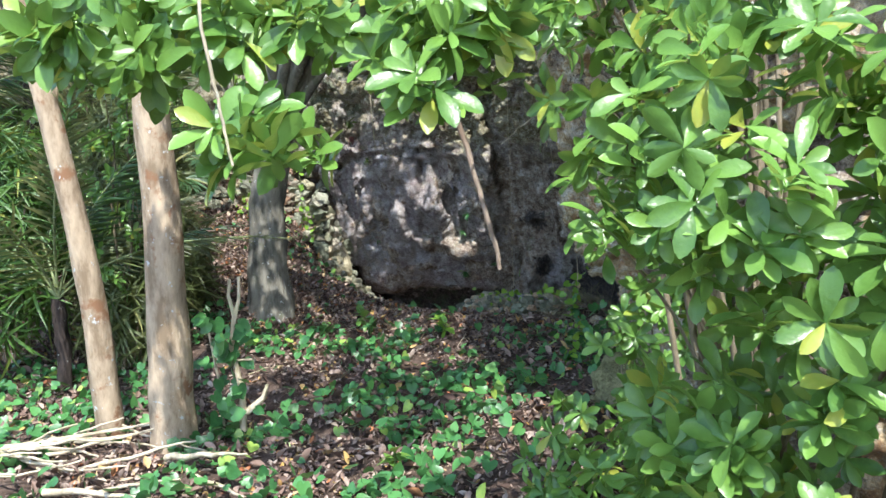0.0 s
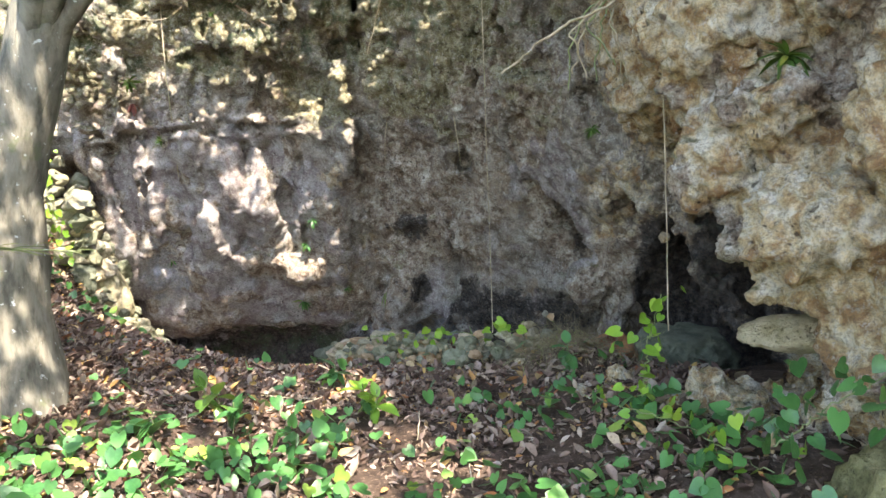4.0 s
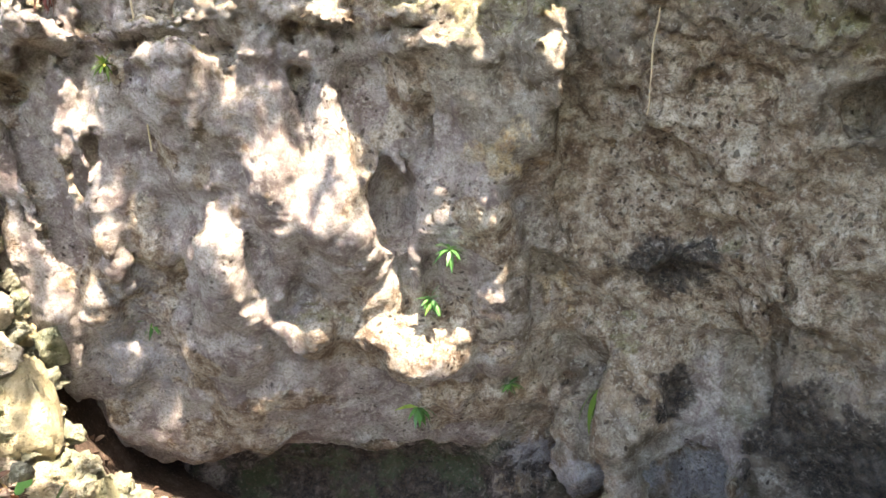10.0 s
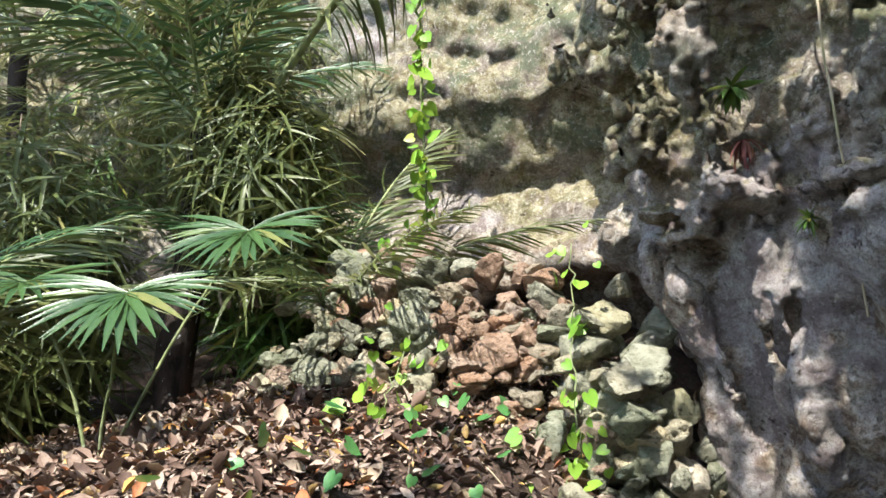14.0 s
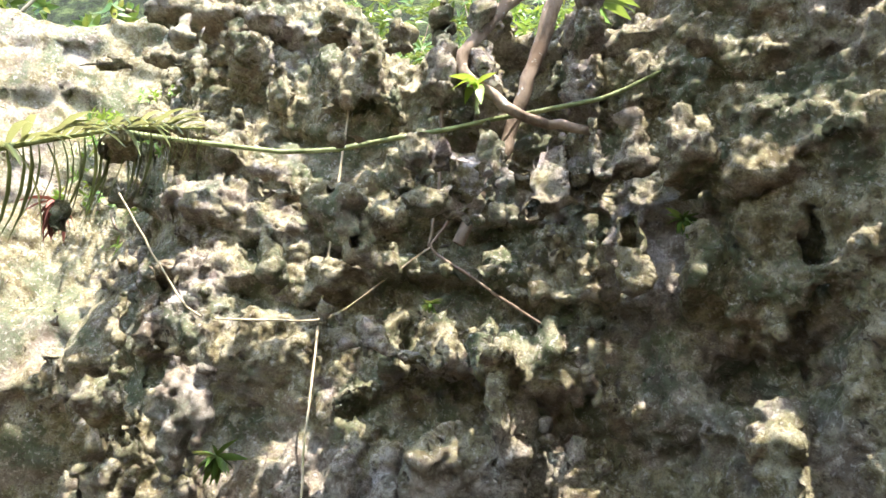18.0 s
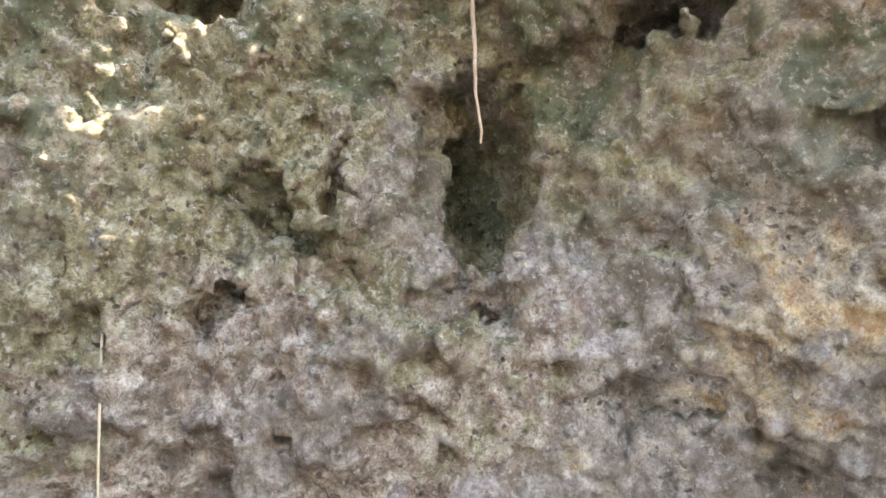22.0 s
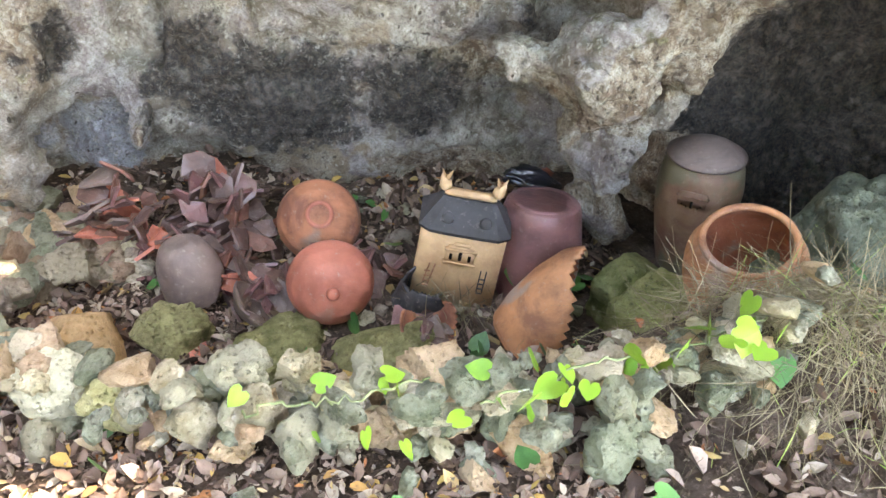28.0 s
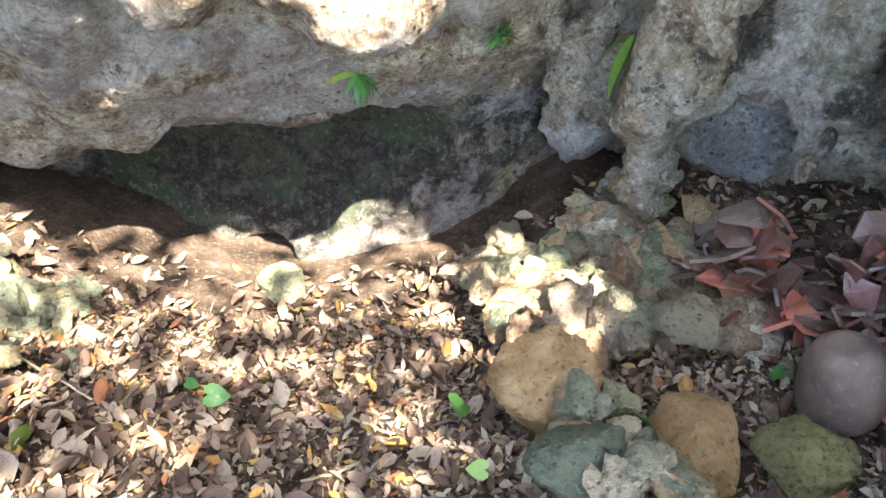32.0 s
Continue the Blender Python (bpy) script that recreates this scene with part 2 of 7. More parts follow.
# ---------- materials of the setting ----------
def rock_material():
    k = Mat("limestone", 0.9, 0.2)

    def tones(fac, *stops, weather=0.60):
        """Dry limestone is a mid-grey stone: the tones are given as if freshly broken, and darkened by weather."""
        return k.ramp(fac, [(0.5 + (p - 0.5) * 0.45, tuple(weather * q for q in c)) for p, c in stops])
    st, s2 = k.attr("stain"), k.attr("stain_b")
    sep, sep2 = k.n("ShaderNodeSeparateColor"), k.n("ShaderNodeSeparateColor")
    k.l(st.outputs["Color"], sep.inputs[0])
    k.l(s2.outputs["Color"], sep2.inputs[0])
    big, mid, fine = k.noise(1.7, 5, 0.6, warp=0.6), k.noise(7, 8, 0.68, warp=0.3), k.noise(34, 6, 0.7)
    c = tones(mid, (0.28, (0.30, 0.25, 0.20)), (0.45, (0.50, 0.44, 0.37)), (0.58, (0.62, 0.56, 0.48)), (0.75, (0.76, 0.71, 0.63)))
    c = k.mix(k.mask(big, 0.48, 0.60), c, k.mix(0.5, c, (0.36, 0.26, 0.165)), "MIX")
    pale = tones(k.noise(5.5, 9, 0.66, warp=0.5), (0.3, (0.40, 0.33, 0.32)), (0.48, (0.60, 0.53, 0.51)), (0.7, (0.76, 0.71, 0.67)))
    ochre = tones(k.noise(6.5, 9, 0.68, warp=0.4), (0.30, (0.42, 0.25, 0.12)), (0.45, (0.70, 0.52, 0.29)), (0.58, (0.80, 0.67, 0.45)), (0.74, (0.86, 0.79, 0.64)), weather=0.82)
    moss = tones(k.noise(10, 9, 0.72), (0.32, (0.24, 0.20, 0.10)), (0.48, (0.46, 0.42, 0.24)), (0.66, (0.66, 0.61, 0.42)))
    brown = tones(k.noise(8, 10, 0.74, warp=0.3), (0.30, (0.20, 0.14, 0.10)), (0.46, (0.42, 0.33, 0.25)), (0.6, (0.58, 0.50, 0.40)), (0.76, (0.78, 0.72, 0.62)), weather=0.80)
    blue = tones(k.noise(6, 8, 0.64, warp=0.4), (0.3, (0.46, 0.46, 0.49)), (0.55, (0.62, 0.62, 0.66)), (0.75, (0.76, 0.75, 0.75)))
    # near-black for soot and for the shade put into the cave and cleft
    soot_shade = tones(k.noise(15, 9, 0.74), (0.34, (0.04, 0.038, 0.038)), (0.55, (0.09, 0.085, 0.082)), (0.80, (0.22, 0.195, 0.17)))
    edge = k.math("ADD", k.math("MULTIPLY", k.math("SUBTRACT", mid, 0.5), 1.5), k.math("MULTIPLY", k.math("SUBTRACT", big, 0.5), 1.2))

    def lay(c, chan, tex):
        return k.mix(k.mask(k.math("ADD", chan, edge), 0.30, 0.60), c, tex)
    c = lay(c, sep.outputs[2], ochre)
    c = lay(c, st.outputs["Alpha"], pale)
    c = lay(c, sep2.outputs[0], brown)
    c = lay(c, sep.outputs[1], moss)
    c = lay(c, sep2.outputs[1], blue)
    c = lay(c, sep.outputs[0], soot_shade)
    green = k.math("MULTIPLY", k.mask(k.noise(3.1, 6, 0.7), 0.47, 0.60), sep2.outputs[2])
    c = k.mix(green, c, k.mix(0.7, c, (0.07, 0.115, 0.06)))
    wv = k.n("ShaderNodeVectorMath")
    wv.operation = "MULTIPLY_ADD"
    nv = k.n("ShaderNodeTexNoise", Scale=5.0, Detail=4.0)
    k.l(k.pos(), nv.inputs["Vector"])
    k.l(nv.outputs["Color"], wv.inputs[0])
    wv.inputs[1].default_value = (0.22, 0.22, 0.22)
    k.l(k.pos(), wv.inputs[2])
    warped = wv.outputs[0]
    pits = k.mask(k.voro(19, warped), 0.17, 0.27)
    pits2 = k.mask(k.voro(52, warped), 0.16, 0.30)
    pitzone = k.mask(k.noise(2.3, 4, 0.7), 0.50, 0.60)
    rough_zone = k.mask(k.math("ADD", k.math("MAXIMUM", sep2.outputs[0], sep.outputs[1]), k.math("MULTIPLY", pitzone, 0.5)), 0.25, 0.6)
    # pits too small for the mesh: their inner shade goes into the colour
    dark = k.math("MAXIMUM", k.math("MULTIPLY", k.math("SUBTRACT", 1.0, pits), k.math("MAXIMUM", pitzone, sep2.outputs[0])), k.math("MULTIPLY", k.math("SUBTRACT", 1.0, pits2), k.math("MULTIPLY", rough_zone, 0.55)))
    grit = k.noise(26, 10, 0.82)
    c = k.mix(k.mask(grit, 0.36, 0.47), k.mix(0.72, c, (0.11, 0.08, 0.06)), c)
    c = k.mix(k.math("MULTIPLY", k.mask(fine, 0.53, 0.64), k.math("SUBTRACT", 1.0, k.math("MULTIPLY", sep.outputs[0], 0.85))), c, k.mix(0.6, c, (0.60, 0.565, 0.50)))
    # near-black stands for the shade inside the pits
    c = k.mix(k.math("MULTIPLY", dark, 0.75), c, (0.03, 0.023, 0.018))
    grains = k.noise(58, 8, 0.85)
    c = k.mix(k.mask(grains, 0.43, 0.53), k.mix(0.5, c, (0.12, 0.09, 0.07)), c)
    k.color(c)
    k.bump((mid, 0.020), (grit, 0.016), (k.math("SUBTRACT", 1.0, dark), 0.018), (k.noise(95, 6, 0.8), 0.004))
    return k.m


def soil_material():
    k = Mat("forest_soil", 0.95, 0.15)
    a, b = k.noise(5, 8, 0.7), k.noise(45, 6, 0.7)
    c = k.nramp(a, [(0.3, (0.05, 0.035, 0.027)), (0.55, (0.10, 0.07, 0.053)), (0.75, (0.17, 0.125, 0.10))])
    c = k.mix(k.mask(b, 0.52, 0.7), c, (0.24, 0.17, 0.13))
    k.color(c).bump((a, 0.04), (b, 0.02))
    return k.m


def leaf_material(name, dark, light, yellow, rough=0.38, spec=0.5, through_light=0.25):
    k = Mat(name, rough, spec)
    r = k.island()
    c = k.ramp(r, [(0.0, dark), (0.5, tuple((a + b) / 2 for a, b in zip(dark, light))), (0.93, light), (0.97, yellow)])
    c = k.mix(k.mask(k.noise(30, 3), 0.4, 0.7), c, k.mix(0.35, c, light))
    k.color(c)
    if through_light:
        tr = k.n("ShaderNodeBsdfTranslucent")
        k.l(k.mix(0.5, c, yellow, "MIX"), tr.inputs["Color"])
        ms = k.n("ShaderNodeMixShader")
        ms.inputs[0].default_value = through_light
        k.l(k.b.outputs[0], ms.inputs[1])
        k.l(tr.outputs[0], ms.inputs[2])
        k.l(ms.outputs[0], k.t.nodes["Material Output"].inputs["Surface"])
    k.bump((k.noise(60, 3), 0.002))
    return k.m


def bark_material(name, dark, light, patch):
    k = Mat(name, 0.9, 0.2)
    v = k.stretch(1, 1, 0.35)
    a, b = k.noise(9, 8, 0.65, v), k.noise(40, 6, 0.7, v)
    c = k.nramp(a, [(0.3, dark), (0.55, light), (0.75, tuple(min(1, q * 1.25) for q in light))])
    c = k.mix(k.mask(k.noise(4.5, 5, 0.6), 0.56, 0.66), c, patch)
    c = k.mix(k.mask(k.noise(16, 4), 0.64, 0.7), c, (0.5, 0.52, 0.5))
    k.color(c).bump((a, 0.02), (b, 0.008))
    return k.m


M_ROCK = rock_material()
M_SOIL = soil_material()
M_BARK = bark_material("tan_bark", (0.22, 0.16, 0.10), (0.40, 0.31, 0.21), (0.24, 0.13, 0.07))
M_BARK_DARK = bark_material("mossy_bark", (0.10, 0.095, 0.075), (0.22, 0.205, 0.165), (0.16, 0.17, 0.11))
M_BARK_BLACK = bark_material("black_palm_trunk", (0.012, 0.009, 0.008), (0.05, 0.038, 0.032), (0.03, 0.025, 0.02))
M_LEAF = leaf_material("shrub_leaf", (0.06, 0.145, 0.028), (0.19, 0.35, 0.065), (0.35, 0.38, 0.06), 0.32, 0.5, 0.3)
M_CANOPY = leaf_material("canopy_leaf", (0.04, 0.10, 0.02), (0.10, 0.20, 0.04), (0.3, 0.3, 0.06), 0.4, 0.4, 0.3)
M_HEART = leaf_material("heart_leaf", (0.03, 0.11, 0.035), (0.10, 0.27, 0.075), (0.30, 0.42, 0.08), 0.35, 0.45, 0.2)
M_LIME = leaf_material("young_leaf", (0.13, 0.30, 0.035), (0.28, 0.48, 0.06), (0.55, 0.56, 0.09), 0.4, 0.4, 0.3)
M_PALM = leaf_material("palm_leaf", (0.025, 0.065, 0.022), (0.06, 0.125, 0.038), (0.18, 0.19, 0.06), 0.35, 0.5, 0.25)


def litter_material():
    k = Mat("dead_leaf", 0.75, 0.25)
    r = k.island()
    c = k.ramp(r, [(0.0, (0.055, 0.034, 0.026)), (0.22, (0.13, 0.083, 0.062)), (0.48, (0.22, 0.15, 0.115)), (0.7, (0.32, 0.24, 0.19)), (0.87, (0.38, 0.315, 0.25)), (0.955, (0.46, 0.30, 0.09)), (0.985, (0.38, 0.15, 0.07))])
    c = k.mix(k.mask(k.noise(60, 4), 0.5, 0.75), c, k.mix(0.6, c, (0.10, 0.065, 0.05)))
    k.color(c).bump((k.noise(120, 3), 0.002))
    return k.m


M_LITTER = litter_material()


# ---------- ground ----------
def ground_height(x, y):
    x, y = np.asarray(x, float), np.asarray(y, float)
    z = 0.05 + 0.18 * sstep(-3.2, 0.6, y)
    z = z + 1.25 * sstep(-0.5, -3.7, x) * sstep(-1.6, 3.0, y) + 0.5 * sstep(-2.6, -4.6, x) * sstep(2.6, 4.4, y)
    slope = np.interp(y, (2.1, 2.6, 3.0, 3.4, 3.8, 4.2, 4.7, 5.4, 6.4, 8), (0, 0.07, 0.21, 0.36, 0.52, 0.68, 0.95, 1.1, 1.25, 1.4))
    z = z - slope * sstep(-3.0, -2.3, x) * (1 - 0.45 * sstep(-0.2, 0.9, x))
    # the floor in which the urns stand lies lower than the path
    edge = np.interp(x, (-0.2, 0.1, 0.25, 0.45, 0.7, 1.1, 1.6, 2.1, 3), (5.2, 4.2, 3.4, 2.9, 2.6, 2.35, 2.1, 1.9, 1.6))
    urn = sstep(0.0, 0.55, y - edge) * sstep(-0.1, 0.3, x)
    z = np.where(urn > 0, z * (1 - urn) + np.minimum(z, -0.45) * urn, z)
    z = z + 0.16 * sstep(1.5, 2.4, x) * sstep(1.9, 0.6, y) + 0.18 * np.exp(-((x - 2.05) ** 2 + (y - 1.6) ** 2) / 0.12)
    return z


def ground_noise(x, y):
    p = np.stack((x, y, np.zeros_like(x)), -1)
    return 0.05 * fbm(p, 1.1, 3, 5) + 0.012 * fbm(p, 7, 3, 9)


def surface_z(x, y):
    x, y = np.atleast_1d(np.asarray(x, float)), np.atleast_1d(np.asarray(y, float))
    return ground_height(x, y) + ground_noise(x, y)


near_x, near_y = np.arange(-6.5, 5.01, 0.06), np.arange(-9, 7.6, 0.06)
far = 1.35 ** np.arange(1, 20)
gxs = np.concatenate((near_x[0] - far[::-1], near_x, near_x[-1] + far))
gys = np.concatenate((near_y[0] - far[::-1], near_y, near_y[-1] + far))
GX, GY = np.meshgrid(gxs, gys, indexing="ij")
GZ = ground_height(np.clip(GX, -8, 6), np.clip(GY, -9, 9)) + ground_noise(GX, GY)
nx, ny = GX.shape
ii, jj = np.meshgrid(np.arange(nx - 1), np.arange(ny - 1), indexing="ij")
a = (ii * ny + jj).ravel()
ground = new("ground", mesh_of("ground", np.stack((GX, GY, GZ), -1).reshape(-1, 3), np.stack((a, a + ny, a + ny + 1, a + 1), 1), M_SOIL))
tagged(ground, "brown forest soil sloping down to the cave", "ground", kind="structure")

# ---------- cliff ----------
PLAN = [(-11, -1.5), (-7.5, 3.0), (-5.6, 4.7), (-4.2, 5.7), (-3.3, 5.9), (-2.85, 5.2), (-2.55, 4.78), (-1.9, 4.76), (-1.2, 4.80), (-0.4, 4.85), (0.3, 4.95),
        (0.9, 5.15), (1.6, 5.1), (2.3, 4.6), (2.9, 3.9), (3.0, 3.3), (2.75, 2.9), (2.55, 2.3), (2.5, 1.2), (2.3, 0.45), (2.5, -0.5), (2.75, -1.5), (3.6, -3.2), (5.2, -4.0), (9, -4.5)]
SWELLS, HOLLOWS, DRAPES = [], [], []


def swell(x, y, z, rx, ry, rz, turn=0, tip=0, roll=0):
    """A rounded swelling of the rock."""
    SWELLS.append((x, y, z, rx, ry, rz, turn, tip, roll))


def hollow(x, y, z, rx, ry, rz, turn=0, tip=0, roll=0):
    """A hollow or a hole in the rock."""
    HOLLOWS.append((x, y, z, rx, ry, rz, turn, tip, roll))


def drape(x, y, z, half, height, deep, lean=0.42):
    """A hanging fold of flowstone by its lower tip; lean brings it forward as it rises."""
    DRAPES.append((x, y, z, half, height, deep, lean))


def drape_distance(p, q):
    x, y, z, half, height, deep, lean = q
    rise = p[..., 2] - z
    u = rise / height
    width = np.where(u < 1, np.sqrt(np.clip(u, 0, 1)), np.clip(1.6 - 0.6 * u, 0.02, 1))
    r = np.hypot((p[..., 0] - x) / half, (p[..., 1] - y - deep * 0.55 + lean * rise) / deep)
    return np.maximum((r - width) * min(half, deep) * 0.8, (z - p[..., 2]) * 0.7)


# folds along the foot of the western wall
drape(-2.41, 5.20, 0.36, 0.12, 0.42, 0.16)
drape(-2.13, 5.20, 0.29, 0.14, 0.50, 0.18)
drape(-1.93, 5.22, 0.45, 0.09, 0.40, 0.14)
drape(-1.40, 5.30, -0.04, 0.40, 0.85, 0.26)
drape(-1.12, 5.32, 0.10, 0.18, 0.55, 0.20)
drape(-1.70, 5.24, 0.22, 0.14, 0.50, 0.18)
# the tall fold that catches the sun, and its neighbours
drape(-1.03, 4.62, 1.27, 0.21, 1.00, 0.26, 0.22)
drape(-0.80, 4.64, 1.38, 0.16, 0.95, 0.22, 0.22)
drape(-1.28, 4.62, 1.42, 0.16, 0.90, 0.22, 0.20)
drape(-1.36, 4.74, 0.96, 0.10, 0.30, 0.16)
drape(-0.74, 4.75, 1.14, 0.18, 0.35, 0.20)
# brown lumps below it and the pale pillar beside them
swell(-1.00, 5.02, 0.92, 0.28, 0.24, 0.17)
swell(-0.62, 5.04, 0.86, 0.22, 0.22, 0.13)
swell(-0.42, 5.06, 0.76, 0.22, 0.24, 0.18, 0, 0, 12)
drape(0.00, 5.38, 0.04, 0.15, 1.30, 0.22, 0.45)
drape(0.08, 4.95, 0.95, 0.14, 0.95, 0.20, 0.40)
drape(-0.22, 5.30, 0.18, 0.14, 0.60, 0.16, 0.45)
drape(-0.10, 4.46, 1.93, 0.24, 0.40, 0.26, 0.2)
drape(0.28, 4.46, 1.76, 0.13, 0.50, 0.22, 0.25)
drape(-0.36, 4.50, 2.02, 0.16, 0.40, 0.24, 0.2)
drape(0.22, 3.98, 2.31, 0.16, 0.42, 0.22, 0.0)
# lips high on the western wall
drape(-2.03, 4.46, 2.18, 0.14, 0.40, 0.22, 0.1)
drape(-2.34, 4.52, 2.16, 0.10, 0.36, 0.20, 0.1)
drape(-1.72, 4.46, 2.10, 0.16, 0.42, 0.22, 0.1)
drape(-1.48, 4.46, 1.94, 0.11, 0.45, 0.20, 0.15)
drape(-2.72, 4.72, 1.85, 0.14, 0.50, 0.20, 0.1)
# smaller folds over the whole western wall
drip = np.random.default_rng(51)
for _ in range(75):
    fx, fz = drip.uniform(-2.75, 0.25), drip.uniform(0.35, 2.7)
    fy = float(np.interp(fz, (0.3, 0.9, 1.6, 2.4, 2.7), (5.22, 4.98, 4.76, 4.47, 4.46)))
    fs = drip.uniform(0.05, 0.15)
    drape(fx, fy - drip.uniform(0.0, 0.05), fz, fs, fs * drip.uniform(2.2, 4.0), drip.uniform(0.07, 0.13), 0.40 if fz < 2.2 else 0.1)
for _ in range(22):
    fx, fz = drip.uniform(-3.0, -0.3), drip.uniform(2.9, 4.5)
    drape(fx, 4.47 - drip.uniform(0.0, 0.08), fz, drip.uniform(0.15, 0.4), drip.uniform(0.15, 0.35), drip.uniform(0.06, 0.12), 0.05)
# blocks of the overhanging wall, its upper lumps and the white edge over the urns
swell(2.05, 2.18, 3.72, 0.24, 0.26, 0.26)
swell(1.92, 2.62, 2.52, 0.22, 0.26, 0.16)
swell(1.88, 2.95, 2.45, 0.13, 0.16, 0.16)
swell(1.70, 2.92, 3.05, 0.18, 0.20, 0.22)
swell(2.10, 2.95, 3.50, 0.30, 0.22, 0.20)
swell(2.56, 3.20, 0.62, 0.36, 0.13, 0.075, -28, 0, 18)
swell(2.52, 2.92, 0.70, 0.20, 0.24, 0.32)
swell(2.82, 3.00, 0.18, 0.17, 0.20, 0.46, 0, 0, -12)
swell(2.42, 3.78, 0.72, 0.10, 0.10, 0.12)
swell(1.42, 4.30, 0.98, 0.10, 0.10, 0.07)
swell(0.62, 5.42, 0.15, 0.30, 0.20, 0.50, 0, 0, 8)
swell(0.86, 5.02, 0.30, 0.34, 0.22, 0.70, 0, 0, 14)
swell(1.18, 4.92, 0.20, 0.14, 0.20, 0.60, 0, 0, 20)
drape(1.78, 3.50, 1.95, 0.11, 0.50, 0.16, 0.3)
drape(2.00, 3.48, 1.62, 0.10, 0.55, 0.14, 0.3)
drape(1.62, 3.62, 2.12, 0.09, 0.40, 0.14, 0.3)
# blocks of the ochre nose
swell(2.42, -0.90, 1.92, 0.24, 0.28, 0.20, 30)
swell(2.28, -0.55, 2.30, 0.22, 0.30, 0.26, 20)
swell(2.55, -1.02, 1.42, 0.26, 0.30, 0.22, 30)
swell(2.75, -1.40, 1.75, 0.28, 0.30, 0.30, 30)
swell(2.30, -0.62, 1.72, 0.15, 0.20, 0.22, 30)
swell(2.62, -1.20, 2.42, 0.30, 0.34, 0.26, 30)
swell(3.30, -1.00, 0.15, 0.60, 0.80, 0.42)
# rocky bank that runs out from under the nose
swell(2.01, 0.66, 0.19, 0.23, 0.20, 0.15, 40)
swell(2.33, 0.91, 0.26, 0.25, 0.22, 0.17, 50)
swell(2.49, 0.48, 0.28, 0.30, 0.26, 0.20, 20)
swell(2.72, 0.19, 0.37, 0.32, 0.28, 0.21, 10)
swell(2.99, 0.10, 0.47, 0.32, 0.28, 0.21, 50)
swell(3.08, -0.21, 0.46, 0.30, 0.26, 0.20, 20)
swell(2.45, 0.17, 0.16, 0.25, 0.22, 0.17, 40)
swell(2.70, -0.19, 0.22, 0.30, 0.26, 0.20, 0)
swell(2.08, 0.41, 0.08, 0.21, 0.18, 0.14, 20)
swell(3.15, -0.01, 0.65, 0.28, 0.24, 0.18, 0)
# hollows along the foot of the cliff
hollow(-1.30, 5.50, -0.40, 1.20, 0.50, 0.40)
hollow(-1.05, 5.40, -0.88, 0.20, 0.45, 0.14)
hollow(-0.55, 5.55, -0.28, 0.60, 0.40, 0.28)
hollow(1.50, 4.78, -0.42, 0.40, 0.42, 0.40)
hollow(2.15, 3.60, -0.55, 0.95, 0.75, 0.64)
hollow(2.80, 3.62, 0.10, 0.42, 0.30, 0.36)
hollow(1.10, 4.72, 0.30, 0.26, 0.30, 0.62, 0, 0, 18)
# the recess with the jars: a smooth scoop with a deeper cave in it
hollow(2.62, 1.92, 0.75, 0.50, 0.66, 0.84)
hollow(3.25, 2.00, 0.30, 1.00, 0.85, 0.95)
hollow(3.20, 2.60, 0.10, 0.55, 0.45, 0.60)
hollow(2.95, 0.75, 1.00, 0.85, 0.50, 1.00, 0, -12)
hollow(2.95, 0.20, 0.82, 0.80, 0.75, 0.34)
# the cleft between the slab and the brown wall
hollow(2.62, 3.38, 1.30, 0.26, 0.22, 0.80, 0, 0, -14)
hollow(2.28, 3.40, 2.05, 0.20, 0.16, 0.50, 0, 0, -20)
hollow(2.46, 3.74, 0.48, 0.10, 0.25, 0.08)
# holes in the upper wall
hollow(2.22, 2.54, 3.17, 0.55, 0.20, 0.34, 28)
hollow(1.95, 2.50, 2.66, 0.35, 0.13, 0.06)
hollow(1.32, 3.08, 3.74, 0.40, 0.20, 0.18, 30)
hollow(1.50, 3.10, 3.00, 0.25, 0.06, 0.06)
hollow(1.72, 3.20, 2.66, 0.24, 0.15, 0.15)
hollow(2.05, 1.62, 2.80, 0.22, 0.13, 0.12)
hollow(2.05, 1.28, 3.00, 0.24, 0.16, 0.16)
hollow(2.20, 2.00, 2.30, 0.24, 0.20, 0.15)
hollow(2.35, 1.60, 2.05, 0.22, 0.16, 0.12)
hollow(2.30, 1.75, 3.65, 0.30, 0.22, 0.16)
hollow(1.92, 3.30, 3.60, 0.20, 0.10, 0.24)
hollow(2.08, 0.46, 2.20, 0.22, 0.14, 0.12)
hollow(2.55, -1.20, 1.66, 0.16, 0.07, 0.06)
hollow(2.40, -0.80, 2.12, 0.20, 0.10, 0.05)
# holes and cracks in the back and western walls
hollow(0.94, 4.18, 2.11, 0.035, 0.20, 0.03)
hollow(1.50, 3.88, 1.93, 0.035, 0.20, 0.05)
hollow(-0.42, 4.30, 2.56, 0.15, 0.24, 0.09)
hollow(-0.50, 4.74, 1.56, 0.15, 0.22, 0.24)
hollow(-2.38, 4.62, 2.26, 0.10, 0.16, 0.10)
hollow(-1.72, 5.05, 1.60, 0.13, 0.25, 0.08)
hollow(0.20, 4.20, 3.15, 0.16, 0.30, 0.11)
hollow(-0.30, 4.40, 2.86, 0.28, 0.16, 0.14)
hollow(-1.00, 4.40, 3.12, 0.42, 0.14, 0.14)
hollow(0.42, 3.95, 3.40, 0.04, 0.35, 0.55, 0, 0, 6)
hollow(0.95, 3.95, 4.75, 0.12, 0.60, 0.60, 0, 0, 4)
hollow(-1.20, 4.35, 3.98, 0.70, 0.16, 0.05, 0, 0, -8)
